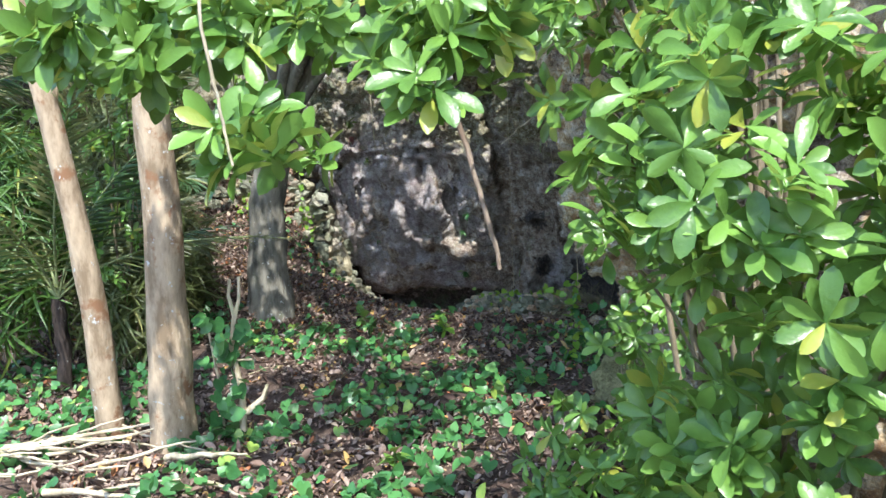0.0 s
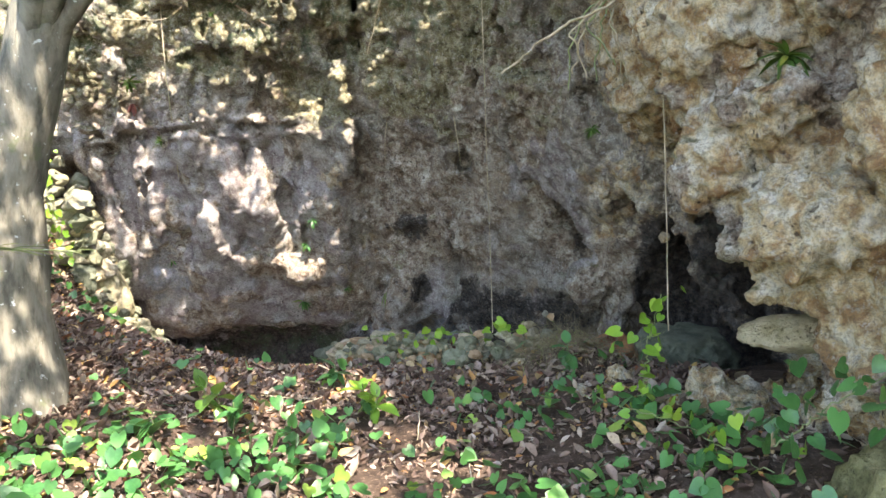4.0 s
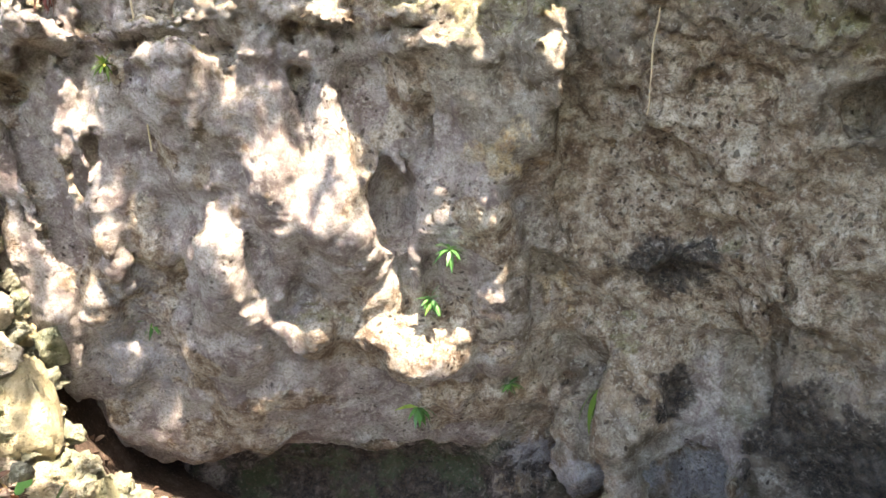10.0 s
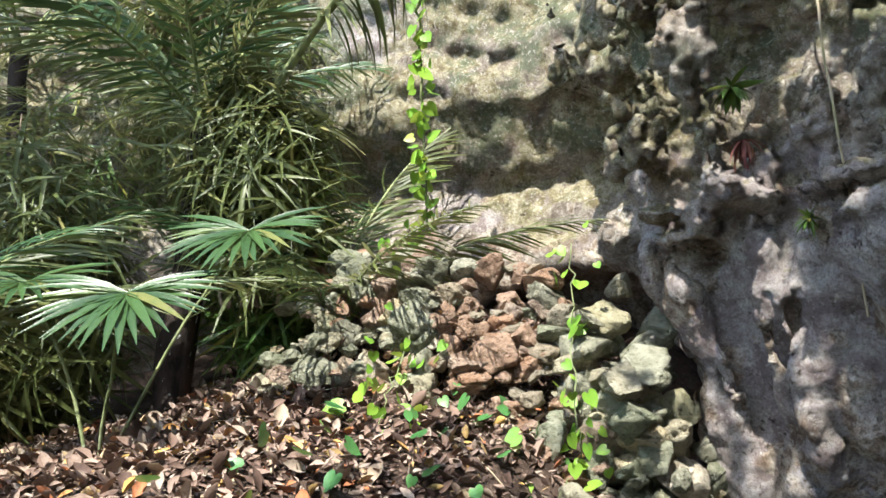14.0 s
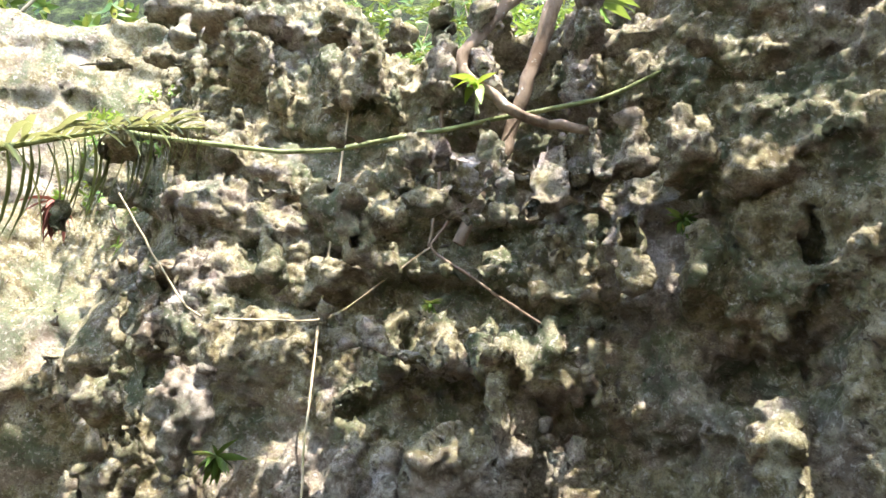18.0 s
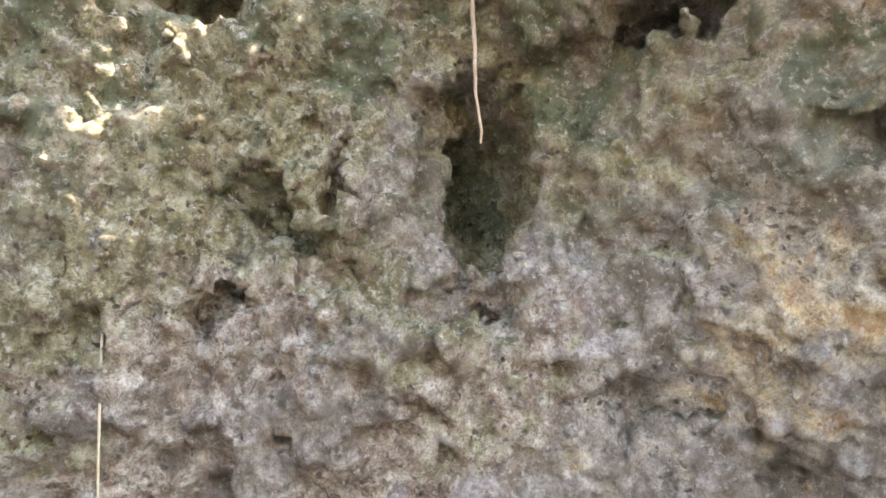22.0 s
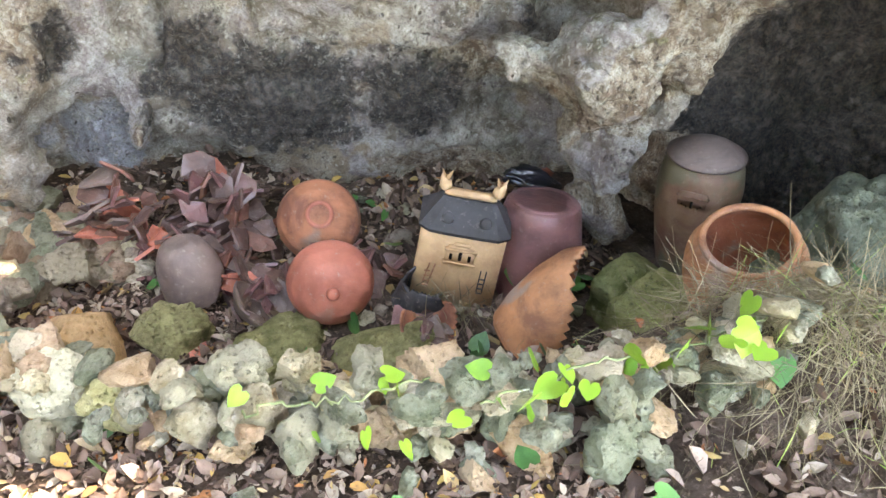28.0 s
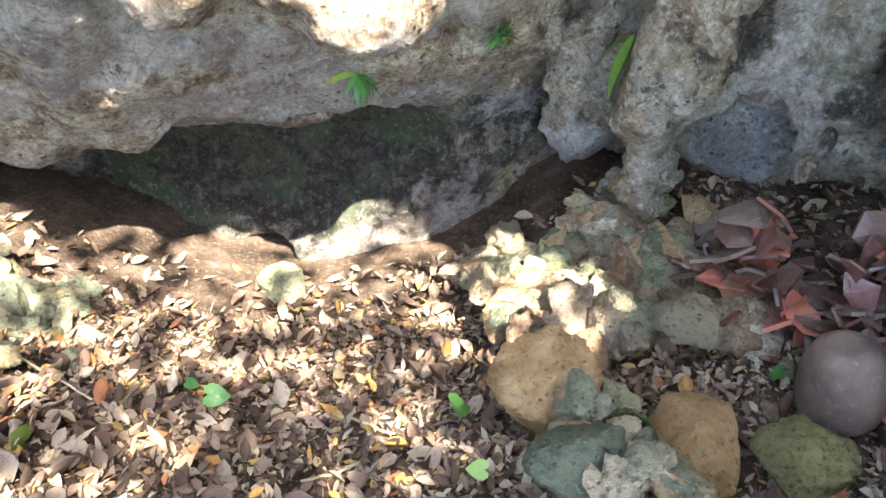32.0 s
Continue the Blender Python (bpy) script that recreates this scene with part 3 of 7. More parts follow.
hollow(-0.15, 4.30, 4.02, 0.60, 0.16, 0.05, 0, 0, 12)
hollow(-0.30, 4.30, 4.62, 0.90, 0.20, 0.06, 0, 0, 6)
hollow(-3.90, 5.50, 1.90, 1.10, 0.70, 0.45)


def facing_plane(p, at, normal):
    n = np.array(normal, np.float32)
    n /= np.linalg.norm(n)
    return (p - np.array(at, np.float32)) @ n


def capped(p, level):
    """Above a level the overhang grows more slowly."""
    z = p[..., 2]
    return np.concatenate((p[..., :2], np.where(z > level, level + 0.25 * (z - level), z)[..., None]), -1)


def cliff_field(p, near):
    x, y, z = p[..., 0], p[..., 1], p[..., 2]
    d = polyline_distance(x, y, PLAN)
    ragged = z + 0.13 * vnoise(p * np.array((1, 1, 0), np.float32), 3.7, 5)
    west = np.interp(ragged, (-2, -0.9, -0.05, 0.12, 0.8, 1.5, 2.2, 3, 5), (-0.75, -0.85, -1.0, -0.48, -0.30, -0.12, 0.16, 0.24, 0.3))
    back = np.interp(z, (-2, -0.7, -0.2, 0.35, 0.9, 1.6, 2.4, 3.3, 5), (-0.7, -0.75, -0.75, -0.42, -0.16, 0.06, 0.34, 0.34, 0.45))
    right = np.interp(z, (-2, 0.1, 0.5, 1.2, 2, 3, 5), (-0.9, -0.5, -0.1, 0.0, 0.08, 0.32, 0.6))
    left = np.interp(z, (-2, 1.2, 1.8, 2.4, 3.0, 3.6, 5), (-0.3, -0.3, 0.1, 0.5, 0.2, 0.6, 0.4))
    right = right - 0.65 * sstep(1.6, 1.0, y) * sstep(-0.9, -0.4, y) * sstep(2.1, 1.6, z)
    wr, wl, ww = sstep(1.2, 2.0, x), sstep(-2.9, -3.4, x), sstep(-1.2, -2.1, x)
    o = (back * (1 - ww) + west * ww) * (1 - wr) * (1 - wl) + right * wr + left * wl
    f = -(d + o)
    # the brown wall leans out over the urns; the slab hangs before its end; the ochre nose stands by the path
    brown_wall = facing_plane(capped(p, 3.0), (0.85, 4.72, 1.13), (-0.56, -0.71, -0.43))
    slab = np.maximum(facing_plane(capped(p, 2.5), (2.45, 2.47, 1.53), (-0.83, -0.41, -0.38)), facing_plane(p, (1.95, 3.12, 1.60), (0.12, 0.93, -0.23)))
    nose = np.maximum(facing_plane(p, (2.10, -0.36, 1.92), (-0.81, -0.59, 0.0)), facing_plane(p, (2.15, -0.62, 1.61), (-0.68, 0.58, -0.44)))
    nose = np.maximum(nose, facing_plane(p, (2.55, -0.80, 1.10), (-0.15, -0.1, -1.0)))
    f = smin(smin(smin(f, brown_wall, 0.05), slab, 0.03), nose, 0.03)
    if near is not None:
        for q in SWELLS:
            if np.linalg.norm(np.array(q[:3]) - near[0]) < near[1] + max(q[3:6]) + 0.3:
                f = smin(f, lump_distance(p, q), 0.06)
        for q in DRAPES:
            if np.linalg.norm(np.array((q[0], q[1], q[2] + q[4])) - near[0]) < near[1] + 1.6 * q[4] + 0.5:
                f = smin(f, drape_distance(p, q), 0.03)
        for q in HOLLOWS:
            if np.linalg.norm(np.array(q[:3]) - near[0]) < near[1] + max(q[3:6]) + 0.3:
                f = -smin(-f, lump_distance(p, q), 0.035)
        fold = sstep(0.6, 0.1, x) * sstep(2.6, 2.1, z)
        s = p * np.stack((np.ones_like(x), np.ones_like(x), 1 - 0.4 * fold), -1).astype(np.float32)
        s = s + 0.10 * np.stack([vnoise(p, 2.6, 70 + a) for a in range(3)], -1)
        f = f - 0.06 * vnoise(s, 1.3, 20) - 0.035 * vnoise(s, 2.9, 31)
        loose = 1 - 0.65 * fold - 0.6 * sstep(2.4, 2.9, z) * sstep(0.6, 0.2, x)
        f = f + loose * (0.13 * (np.abs(vnoise(s, 2.0, 41)) - 0.27) + 0.09 * (np.abs(vnoise(s, 4.3, 42)) - 0.27) + 0.05 * (np.abs(vnoise(s, 8.7, 43)) - 0.27))
        # thin bedding steps across the upper wall
        band = (z + 0.22 * x + 0.30 * vnoise(p, 1.1, 48)) / 0.42
        f = f + 0.07 * sstep(2.5, 3.0, z) * sstep(1.0, 0.4, x) * ((band - np.floor(band)) - 0.5)
    else:
        for q in HOLLOWS[:12]:
            f = -smin(-f, lump_distance(p, q), 0.05)
    top = 4.85 + 0.5 * sstep(0.5, -0.1, x) + 1.6 * sstep(-1.1, -2.6, x) + 0.18 * np.sin(x * 1.7 + 0.6) + 0.12 * np.sin(y * 2.3)
    return np.maximum(f, z - top)


cv, cf = surface_net((-3.3, -4.6, -1.9), (4.4, 7.3, 7.2), 0.043, cliff_field, 28, 0.6)


def spot(v, x, y, z, rx, ry=0, rz=0):
    ry, rz = ry or rx, rz or rx
    return np.clip(1.4 - np.sqrt(((v[:, 0] - x) / rx) ** 2 + ((v[:, 1] - y) / ry) ** 2 + ((v[:, 2] - z) / rz) ** 2), 0, 1)


def most(*a):
    return np.maximum.reduce(a)


def weathered(v, f):
    """Smooth folds in the west, a pitted brown wall, spongy rock above."""
    n = vertex_normals(v, f)
    fold = sstep(0.6, 0.1, v[:, 0]) * sstep(2.6, 2.1, v[:, 2])
    plain = sstep(0.2, 0.6, v[:, 0]) * sstep(2.4, 1.9, v[:, 2]) * sstep(2.0, 2.6, v[:, 1])
    slab = spot(v, 2.35, 2.6, 1.5, 0.5, 0.6, 0.9)
    warped = v + 0.10 * np.stack([vnoise(v, 3.1, 81 + a) for a in range(3)], 1)
    w1, w2 = worley(warped, 3.4, 85), worley(warped, 8.0, 86)
    sponge = np.clip(1 - fold - 0.75 * plain - 0.6 * slab, 0, 1)
    scallop = 0.06 * fold * (0.5 - w1) + 0.03 * fold * (0.5 - w2)
    v = v + n * (scallop + sponge * (0.05 * (w1 - 0.5) + 0.06 * (w2 - 0.5)) + 0.04 * plain * (0.5 - w1))[:, None]
    v, f = split_quads(v, f)
    n = vertex_normals(v, f)
    fold = sstep(0.6, 0.1, v[:, 0]) * sstep(2.6, 2.1, v[:, 2])
    rough = np.clip(1.15 - 0.75 * fold, 0.3, 1.15)
    cell, grain = worley(v, 19.0, 87), worley(v, 11.0, 84)
    patch = sstep(-0.15, 0.25, vnoise(v, 1.9, 88))
    plain = sstep(0.2, 0.6, v[:, 0]) * sstep(2.4, 1.9, v[:, 2]) * sstep(2.0, 2.6, v[:, 1])
    sponge = np.clip(1 - fold - 0.85 * plain, 0, 1) * (1 - 0.6 * spot(v, 2.35, 2.6, 1.5, 0.5, 0.6, 0.9))
    pit = np.clip(0.36 - cell, 0, 1) * np.maximum(patch, 0.8 * plain) * (1 - 0.8 * fold)
    crust = sponge * (1 - 0.75 * sstep(2.3, 2.8, v[:, 2]) * sstep(0.8, 0.3, v[:, 0])) * (0.055 * np.clip(0.55 - grain, -0.1, 1) + 0.05 * np.clip(0.5 - cell, -0.1, 1) * patch)
    return v + n * (rough * (1 - 0.55 * plain) * 0.024 * fbm(v, 13, 3, 60, 0.75) + crust - 0.14 * pit)[:, None], f


cv, cf = weathered(cv, cf)
# the far western end, seen through leaves, is coarser
wv, wf = surface_net((-7.6, 0.5, 0.6), (-3.25, 7.3, 7.3), 0.06, cliff_field)
wv = wv + vertex_normals(wv, wf) * (0.05 * (worley(wv, 5.0, 91) - 0.5) + 0.03 * fbm(wv, 9, 3, 92))[:, None]
cf = np.concatenate((cf, wf + len(cv)))
cv = np.concatenate((cv, wv))
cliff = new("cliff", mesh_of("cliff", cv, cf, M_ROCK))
tagged(cliff, "weathered limestone cliff with hollows, overhangs and stains", "cliff", kind="structure")
cn = vertex_normals(cv, cf)


X, Y, Z = cv.T
blur = fbm(cv, 1.6, 3, 90)
# soot at the foot; the deep cave and the cleft are coloured for shade
soot_shade = most(spot(cv, 1.80, 4.30, 0.12, 0.50, 0.6, 0.42), spot(cv, 2.40, 3.85, 0.12, 0.42, 0.45, 0.42), spot(cv, 2.4, 3.5, 0.25, 0.4), spot(cv, 1.45, 4.6, 0.35, 0.28, 0.3, 0.35), 0.9 * spot(cv, -0.9, 5.9, -0.40, 1.4, 0.6, 0.5), spot(cv, 0.95, 5.1, 0.5, 0.2, 0.3, 0.2),
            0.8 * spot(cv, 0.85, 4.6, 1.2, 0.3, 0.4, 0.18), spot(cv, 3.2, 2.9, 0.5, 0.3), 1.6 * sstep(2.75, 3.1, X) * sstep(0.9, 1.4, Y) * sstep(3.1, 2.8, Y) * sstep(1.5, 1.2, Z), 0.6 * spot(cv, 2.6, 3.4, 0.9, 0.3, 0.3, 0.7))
moss = sstep(-0.2, 1.2, Y) * np.clip(sstep(1.8, 3.3, Z + 0.4 * blur) * (0.62 + 0.3 * blur) * sstep(-1.0, 0.3, cn[:, 2] + 0.5) * (1 - 0.75 * sstep(1.6, 2.6, X + 0.4 * blur) * sstep(2.8, 1.2, Y)), 0, 1) + 0.35 * sstep(0.2, 0.8, cn[:, 2])
blotch = fbm(cv, 2.4, 3, 95)
ochre = np.clip(sstep(1.4, 2.2, X + 0.4 * blur) * sstep(3.4, 2.0, Y + 0.4 * blur) * 0.42 + 1.0 * sstep(1.4, 0.4, Y) * sstep(1.3, 1.8, X) - 0.2 * sstep(2.4, 3.4, Z) * (Y > 1), 0, 1)
warm = fbm(cv, 2.8, 3, 97)
ochre = most(ochre, 0.8 * spot(cv, 0.15, 5.35, -0.3, 0.5, 0.45, 0.3), 0.8 * spot(cv, -2.0, 5.0, 0.5, 0.14, 0.4, 0.22), 0.7 * spot(cv, -1.0, 4.7, 1.6, 0.25, 0.4, 0.35), 0.6 * sstep(0.25, 0.55, warm) * sstep(0.9, 0.3, X) * sstep(2.6, 2.0, Z))
pale = most(0.55 * sstep(0.0, 0.5, blotch) * sstep(1.3, 1.9, X) * sstep(3.6, 2.6, Z) * sstep(1.0, 1.9, Y), 0.8 * sstep(0.15, 0.45, -blotch) * sstep(0.3, -0.3, X) * sstep(2.2, 2.8, Z), sstep(0.7, -0.4, X + 0.3 * blur) * sstep(2.9, 1.8, Z + 0.4 * blur) * sstep(-3.2, -2.7, X) * 0.85, spot(cv, 1.15, 4.8, 0.4, 0.2, 0.4, 0.6), spot(cv, 2.85, 3.0, 0.1, 0.3, 0.3, 0.4), spot(cv, 2.15, 2.8, 1.5, 0.35, 0.45, 0.9), 0.6 * spot(cv, 2.0, 2.2, 2.6, 0.5, 0.6, 0.5))
brown = most(0.65 * sstep(0.2, 0.5, -warm) * sstep(0.9, 0.3, X) * sstep(3.2, 2.6, Z), 0.8 * sstep(0.15, 0.5, fbm(cv, 2.0, 3, 96)) * sstep(0.6, 1.4, X) * sstep(1.6, 2.6, Y), 0.75 * sstep(0.1, 0.5, fbm(cv, 3.0, 3, 98)) * sstep(1.8, 2.2, X) * sstep(0.4, -0.2, Y), spot(cv, 0.95, 4.5, 1.5, 0.8, 0.9, 1.1), spot(cv, -0.5, 5.0, 0.9, 0.6, 0.4, 0.25), spot(cv, 0.4, 5.1, 0.3, 0.2, 0.4, 0.3), spot(cv, 1.5, 3.2, 3.0, 0.6, 0.7, 1.0) * 0.85, spot(cv, 2.3, 3.6, 1.3, 0.25, 0.3, 0.8))
blue = most(spot(cv, 0.5, 5.5, -0.2, 0.55, 0.4, 0.2), spot(cv, 1.25, 5.2, -0.2, 0.2, 0.4, 0.3), 0.7 * spot(cv, -2.0, 4.9, 0.7, 0.3, 0.5, 0.5))
green = most(1.3 * spot(cv, -0.9, 6.0, -0.3, 1.3, 0.8, 0.6), sstep(2.5, 3.3, Z), 0.4 * sstep(0.3, 0.8, cn[:, 2]))
for aname, chans in (("stain", (soot_shade, moss, ochre, pale)), ("stain_b", (brown, blue, green, np.ones(len(cv))))):
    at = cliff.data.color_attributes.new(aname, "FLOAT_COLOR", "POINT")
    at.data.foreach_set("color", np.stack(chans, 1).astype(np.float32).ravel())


# ---------- shape helpers ----------
def lathe(profile, seg=40, cap=True):
    """A turned shape from (radius, height) pairs."""
    bm = bmesh.new()
    rings = []
    for r, z in profile:
        rings.append([bm.verts.new((r * math.cos(a), r * math.sin(a), z)) for a in (2 * math.pi * i / seg for i in range(seg))])
    for a, b in zip(rings[:-1], rings[1:]):
        for i in range(seg):
            bm.faces.new((a[i], a[(i + 1) % seg], b[(i + 1) % seg], b[i]))
    if cap:
        bm.faces.new(rings[0][::-1])
        bm.faces.new(rings[-1])
    bmesh.ops.recalc_face_normals(bm, faces=bm.faces)
    return bm


def tube_mesh(points, radii, material, seg=8, name="tube", rough=0.0, seed=0):
    """A tapering tube along a course."""
    pts = np.array(points, float)
    rng = np.random.default_rng(seed)
    radii = np.interp(np.linspace(0, 1, len(pts)), np.linspace(0, 1, len(radii)), radii)
    tan = np.gradient(pts, axis=0)
    tan /= np.linalg.norm(tan, axis=1)[:, None] + 1e-9
    up = np.array((0.31, 0.87, 0.38))
    verts = []
    for c, t, r in zip(pts, tan, radii):
        s = np.cross(t, up)
        s /= np.linalg.norm(s) + 1e-9
        w = np.cross(t, s)
        for i in range(seg):
            a = 2 * math.pi * i / seg
            rr = r * (1 + rough * rng.normal())
            verts.append(c + rr * (math.cos(a) * s + math.sin(a) * w))
    f = [(k * seg + i, k * seg + (i + 1) % seg, (k + 1) * seg + (i + 1) % seg, (k + 1) * seg + i) for k in range(len(pts) - 1) for i in range(seg)]
    return mesh_of(name, verts, f, material)


def course(a, b, bend, n, wob, seed):
    """A wandering line from a to b with a sag or bow."""
    rng = np.random.default_rng(seed)
    t = np.linspace(0, 1, n)[:, None]
    p = np.array(a) * (1 - t) + np.array(b) * t + np.array(bend) * (4 * t * (1 - t))
    w = np.cumsum(rng.normal(0, wob, (n, 3)), axis=0)
    return p + (w - w[0] - t * (w[-1] - w[0]))


def scatter(template_v, template_f, mats):
    """Copies of a small template by 4 x 4 matrices, joined."""
    tv = np.c_[template_v, np.ones(len(template_v))]
    v = np.einsum("nij,kj->nki", mats, tv)[..., :3].reshape(-1, 3)
    f = (np.asarray(template_f)[None] + (np.arange(len(mats)) * len(template_v))[:, None, None]).reshape(-1, np.shape(template_f)[1])
    return v, f


def frames_from(pos, fwd, up, size):
    """Matrices whose y runs along fwd and z near up."""
    fwd = fwd / (np.linalg.norm(fwd, axis=1)[:, None] + 1e-9)
    sx = np.cross(fwd, up)
    sx /= np.linalg.norm(sx, axis=1)[:, None] + 1e-9
    uz = np.cross(sx, fwd)
    m = np.zeros((len(pos), 4, 4))
    size = np.broadcast_to(np.asarray(size, float), (len(pos),))[:, None]
    m[:, :3, 0], m[:, :3, 1], m[:, :3, 2], m[:, :3, 3] = sx * size, fwd * size, uz * size, pos
    m[:, 3, 3] = 1
    return m


def blade(width, curl, cup, n=4):
    """A pointed leaf of length 1 along y: three columns, n rows."""
    v, f = [], []
    for i in range(n + 1):
        t = i / n
        w = width * math.sin(math.pi * min(1, 0.06 + 0.94 * t) ** 0.85) ** 0.9 if i < n else 0.004
        z = -curl * t * t
        v += [(-w, t, z + cup * w), (0, t, z), (w, t, z + cup * w)]
    for i in range(n):
        b = i * 3
        f += [(b, b + 1, b + 4, b + 3), (b + 1, b + 2, b + 5, b + 4)]
    return np.array(v), np.array(f)


def heart():
    """A heart-shaped leaf, stalk end at the origin, tip along y."""
    half = [(0.0, 0.0), (0.14, -0.16), (0.34, -0.15), (0.47, 0.06), (0.46, 0.32), (0.30, 0.60), (0.0, 0.92)]
    v = [(0, 0.3, -0.05)] + [(x, y, 0.12 * x * x + 0.02) for x, y in half] + [(-x, y, 0.12 * x * x + 0.02) for x, y in half[1:-1][::-1]]
    n = len(v) - 1
    return np.array(v), np.array([(0, 1 + i, 1 + (i + 1) % n) for i in range(n)])


LEAF_WIDE, LEAF_LONG = blade(0.2, 0.22, 0.3), blade(0.13, 0.3, 0.4)
HEART = heart()
rng = np.random.default_rng(7)


def rand_dirs(n, g, up=0.0):
    d = g.normal(size=(n, 3))
    d[:, 2] += up
    return d / np.linalg.norm(d, axis=1)[:, None]


def whorls(tips, dirs, per, size, g, droop=0.25, spread=0.9):
    """Rosettes of leaves at twig ends."""
    pos, fwd, up = [], [], []
    for t, d in zip(tips, dirs):
        d = d / np.linalg.norm(d)
        a0 = g.uniform(0, 6.28)
        s = np.cross(d, (0.2, 0.3, 0.93))
        s /= np.linalg.norm(s) + 1e-9
        w = np.cross(d, s)
        for i in range(per):
            a = a0 + 2.4 * i
            rad = math.cos(a) * s + math.sin(a) * w
            lift = g.uniform(0.1, 1.0)
            f = rad * spread + d * lift
            f[2] -= droop * g.uniform(0.3, 1.2)
            pos.append(t - d * 0.02 * i * size * 3)
            fwd.append(f)
            up.append(d + 0.25 * g.normal(size=3))
    return frames_from(np.array(pos), np.array(fwd), np.array(up), size * g.uniform(0.65, 1.2, len(pos)))


def tree(name, label, base, course_pts, radii, bark, crown, crown_leaves, seed, limbs=7, leaf=0.11, leafmat=None, trunk_seg=18):
    """A trunk along a course with limbs that carry rosettes of leaves in a crown (centre and radii)."""
    g = np.random.default_rng(seed)
    t = thing(name, label, "tree", kind="")
    t.location = base
    off = np.array(base)
    pts = np.array(course_pts) - off
    part_mesh("trunk", tube_mesh(pts, radii, bark, trunk_seg, "trunk", 0.035, seed), t)
    cx, cy, cz, rx, ry, rz = crown
    c = np.array((cx, cy, cz)) - off
    tips, dirs = [], []
    start = pts[-1]
    for k in range(limbs):
        d = rand_dirs(1, g, 0.2)[0]
        end = c + d * np.array((rx, ry, rz)) * g.uniform(0.55, 0.9)
        line = course(pts[int(len(pts) * g.uniform(0.72, 0.99)) - 1], end, (0, 0, 0.12), 9, 0.04, seed + k)
        part_mesh("limb", tube_mesh(line, (radii[-1] * 0.6, 0.012), bark, 7, "limb", 0.03, seed + k), t)
        n = crown_leaves // limbs // 9
        p = end + g.normal(size=(n, 3)) * np.array((rx, ry, rz)) * 0.33
        tips += list(p)
        dirs += list(rand_dirs(n, g, 0.8))
    v, f = scatter(*LEAF_WIDE, whorls(tips, dirs, 9, leaf, g))
    part_mesh("crown", mesh_of("crown", v, f, leafmat or M_CANOPY), t)
    return t


# ---------- trees at the entrance ----------
tree("tree", "tan-barked tree with a lit trunk beside the path", (-0.5, -2.45, 0.0), course((-0.5, -2.45, 0.0), (-0.42, -2.6, 3.6), (0.06, 0, 0), 16, 0.006, 3), (0.175, 0.135, 0.12, 0.11),
     M_BARK, (-0.7, -2.2, 4.9, 1.3, 0.9, 0.8), 1500, 11)
tree("tree", "slender pale-barked tree leaning beside the path", (-1.15, -2.35, 0.05), course((-1.15, -2.35, 0.05), (-1.35, -2.7, 3.4), (0.12, 0, 0), 16, 0.006, 4), (0.105, 0.085, 0.07),
     M_BARK, (-2.2, -2.1, 4.8, 1.3, 0.9, 0.8), 1400, 12)
# trunk as it stands; the unseen crown is spread to shade urns and path
leaning_tree = tree("tree", "grey mossy tree with a flared foot before the cliff", (-1.54, 0.85, 0.2), np.concatenate((course((-1.60, 0.85, 0.1), (-1.56, 0.85, 1.75), (-0.03, 0, 0), 12, 0.01, 5), course((-1.53, 0.85, 1.85), (-0.75, 0.7, 3.9), (-0.06, 0, 0), 10, 0.01, 6))),
     (0.34, 0.25, 0.215, 0.20, 0.17, 0.13), M_BARK_DARK, (0.75, -0.4, 5.6, 2.1, 2.1, 0.5), 11000, 13, 18)


g = np.random.default_rng(14)
# unseen leaf clusters added overhead to shade the western wall and the ground
shade_bough = np.concatenate((np.stack((g.normal(-0.35, 0.75, 150), g.normal(2.45, 0.5, 150), g.normal(5.7, 0.15, 150)), 1), np.stack((g.normal(1.1, 0.6, 170), g.normal(0.7, 0.5, 170), g.normal(5.6, 0.15, 170)), 1), np.stack((g.normal(-0.6, 0.6, 260), g.normal(0.8, 0.55, 260), g.normal(5.7, 0.15, 260)), 1))) - np.array((-1.54, 0.85, 0.2))
v, f = scatter(*LEAF_WIDE, whorls(list(shade_bough), list(rand_dirs(580, g, 0.8)), 9, 0.11, g))
part_mesh("crown", mesh_of("crown", v, f, M_CANOPY), leaning_tree)
part_mesh("limb", tube_mesh(course((0.75, -0.15, 3.6), (-0.1, 1.5, 5.5), (0, 0, 0.1), 10, 0.03, 15), (0.06, 0.015), M_BARK_DARK, 7, "limb"), leaning_tree)


# ---------- broad-leaved shrubs by the entrance ----------
def spoon(n=6):
    """A leaf broadest beyond its middle, with a blunt tip."""
    v, f = [], []
    for i, (t, w) in enumerate([(0, 0.012), (0.14, 0.05), (0.35, 0.125), (0.58, 0.185), (0.78, 0.19), (0.92, 0.12), (1.0, 0.02)]):
        z = 0.10 * t - 0.26 * t * t
        v += [(-w, t, z + 0.35 * w), (0, t, z), (w, t, z + 0.35 * w)]
    for i in range(n):
        b = i * 3
        f += [(b, b + 1, b + 4, b + 3), (b + 1, b + 2, b + 5, b + 4)]
    return np.array(v), np.array(f)


SPOON = spoon()


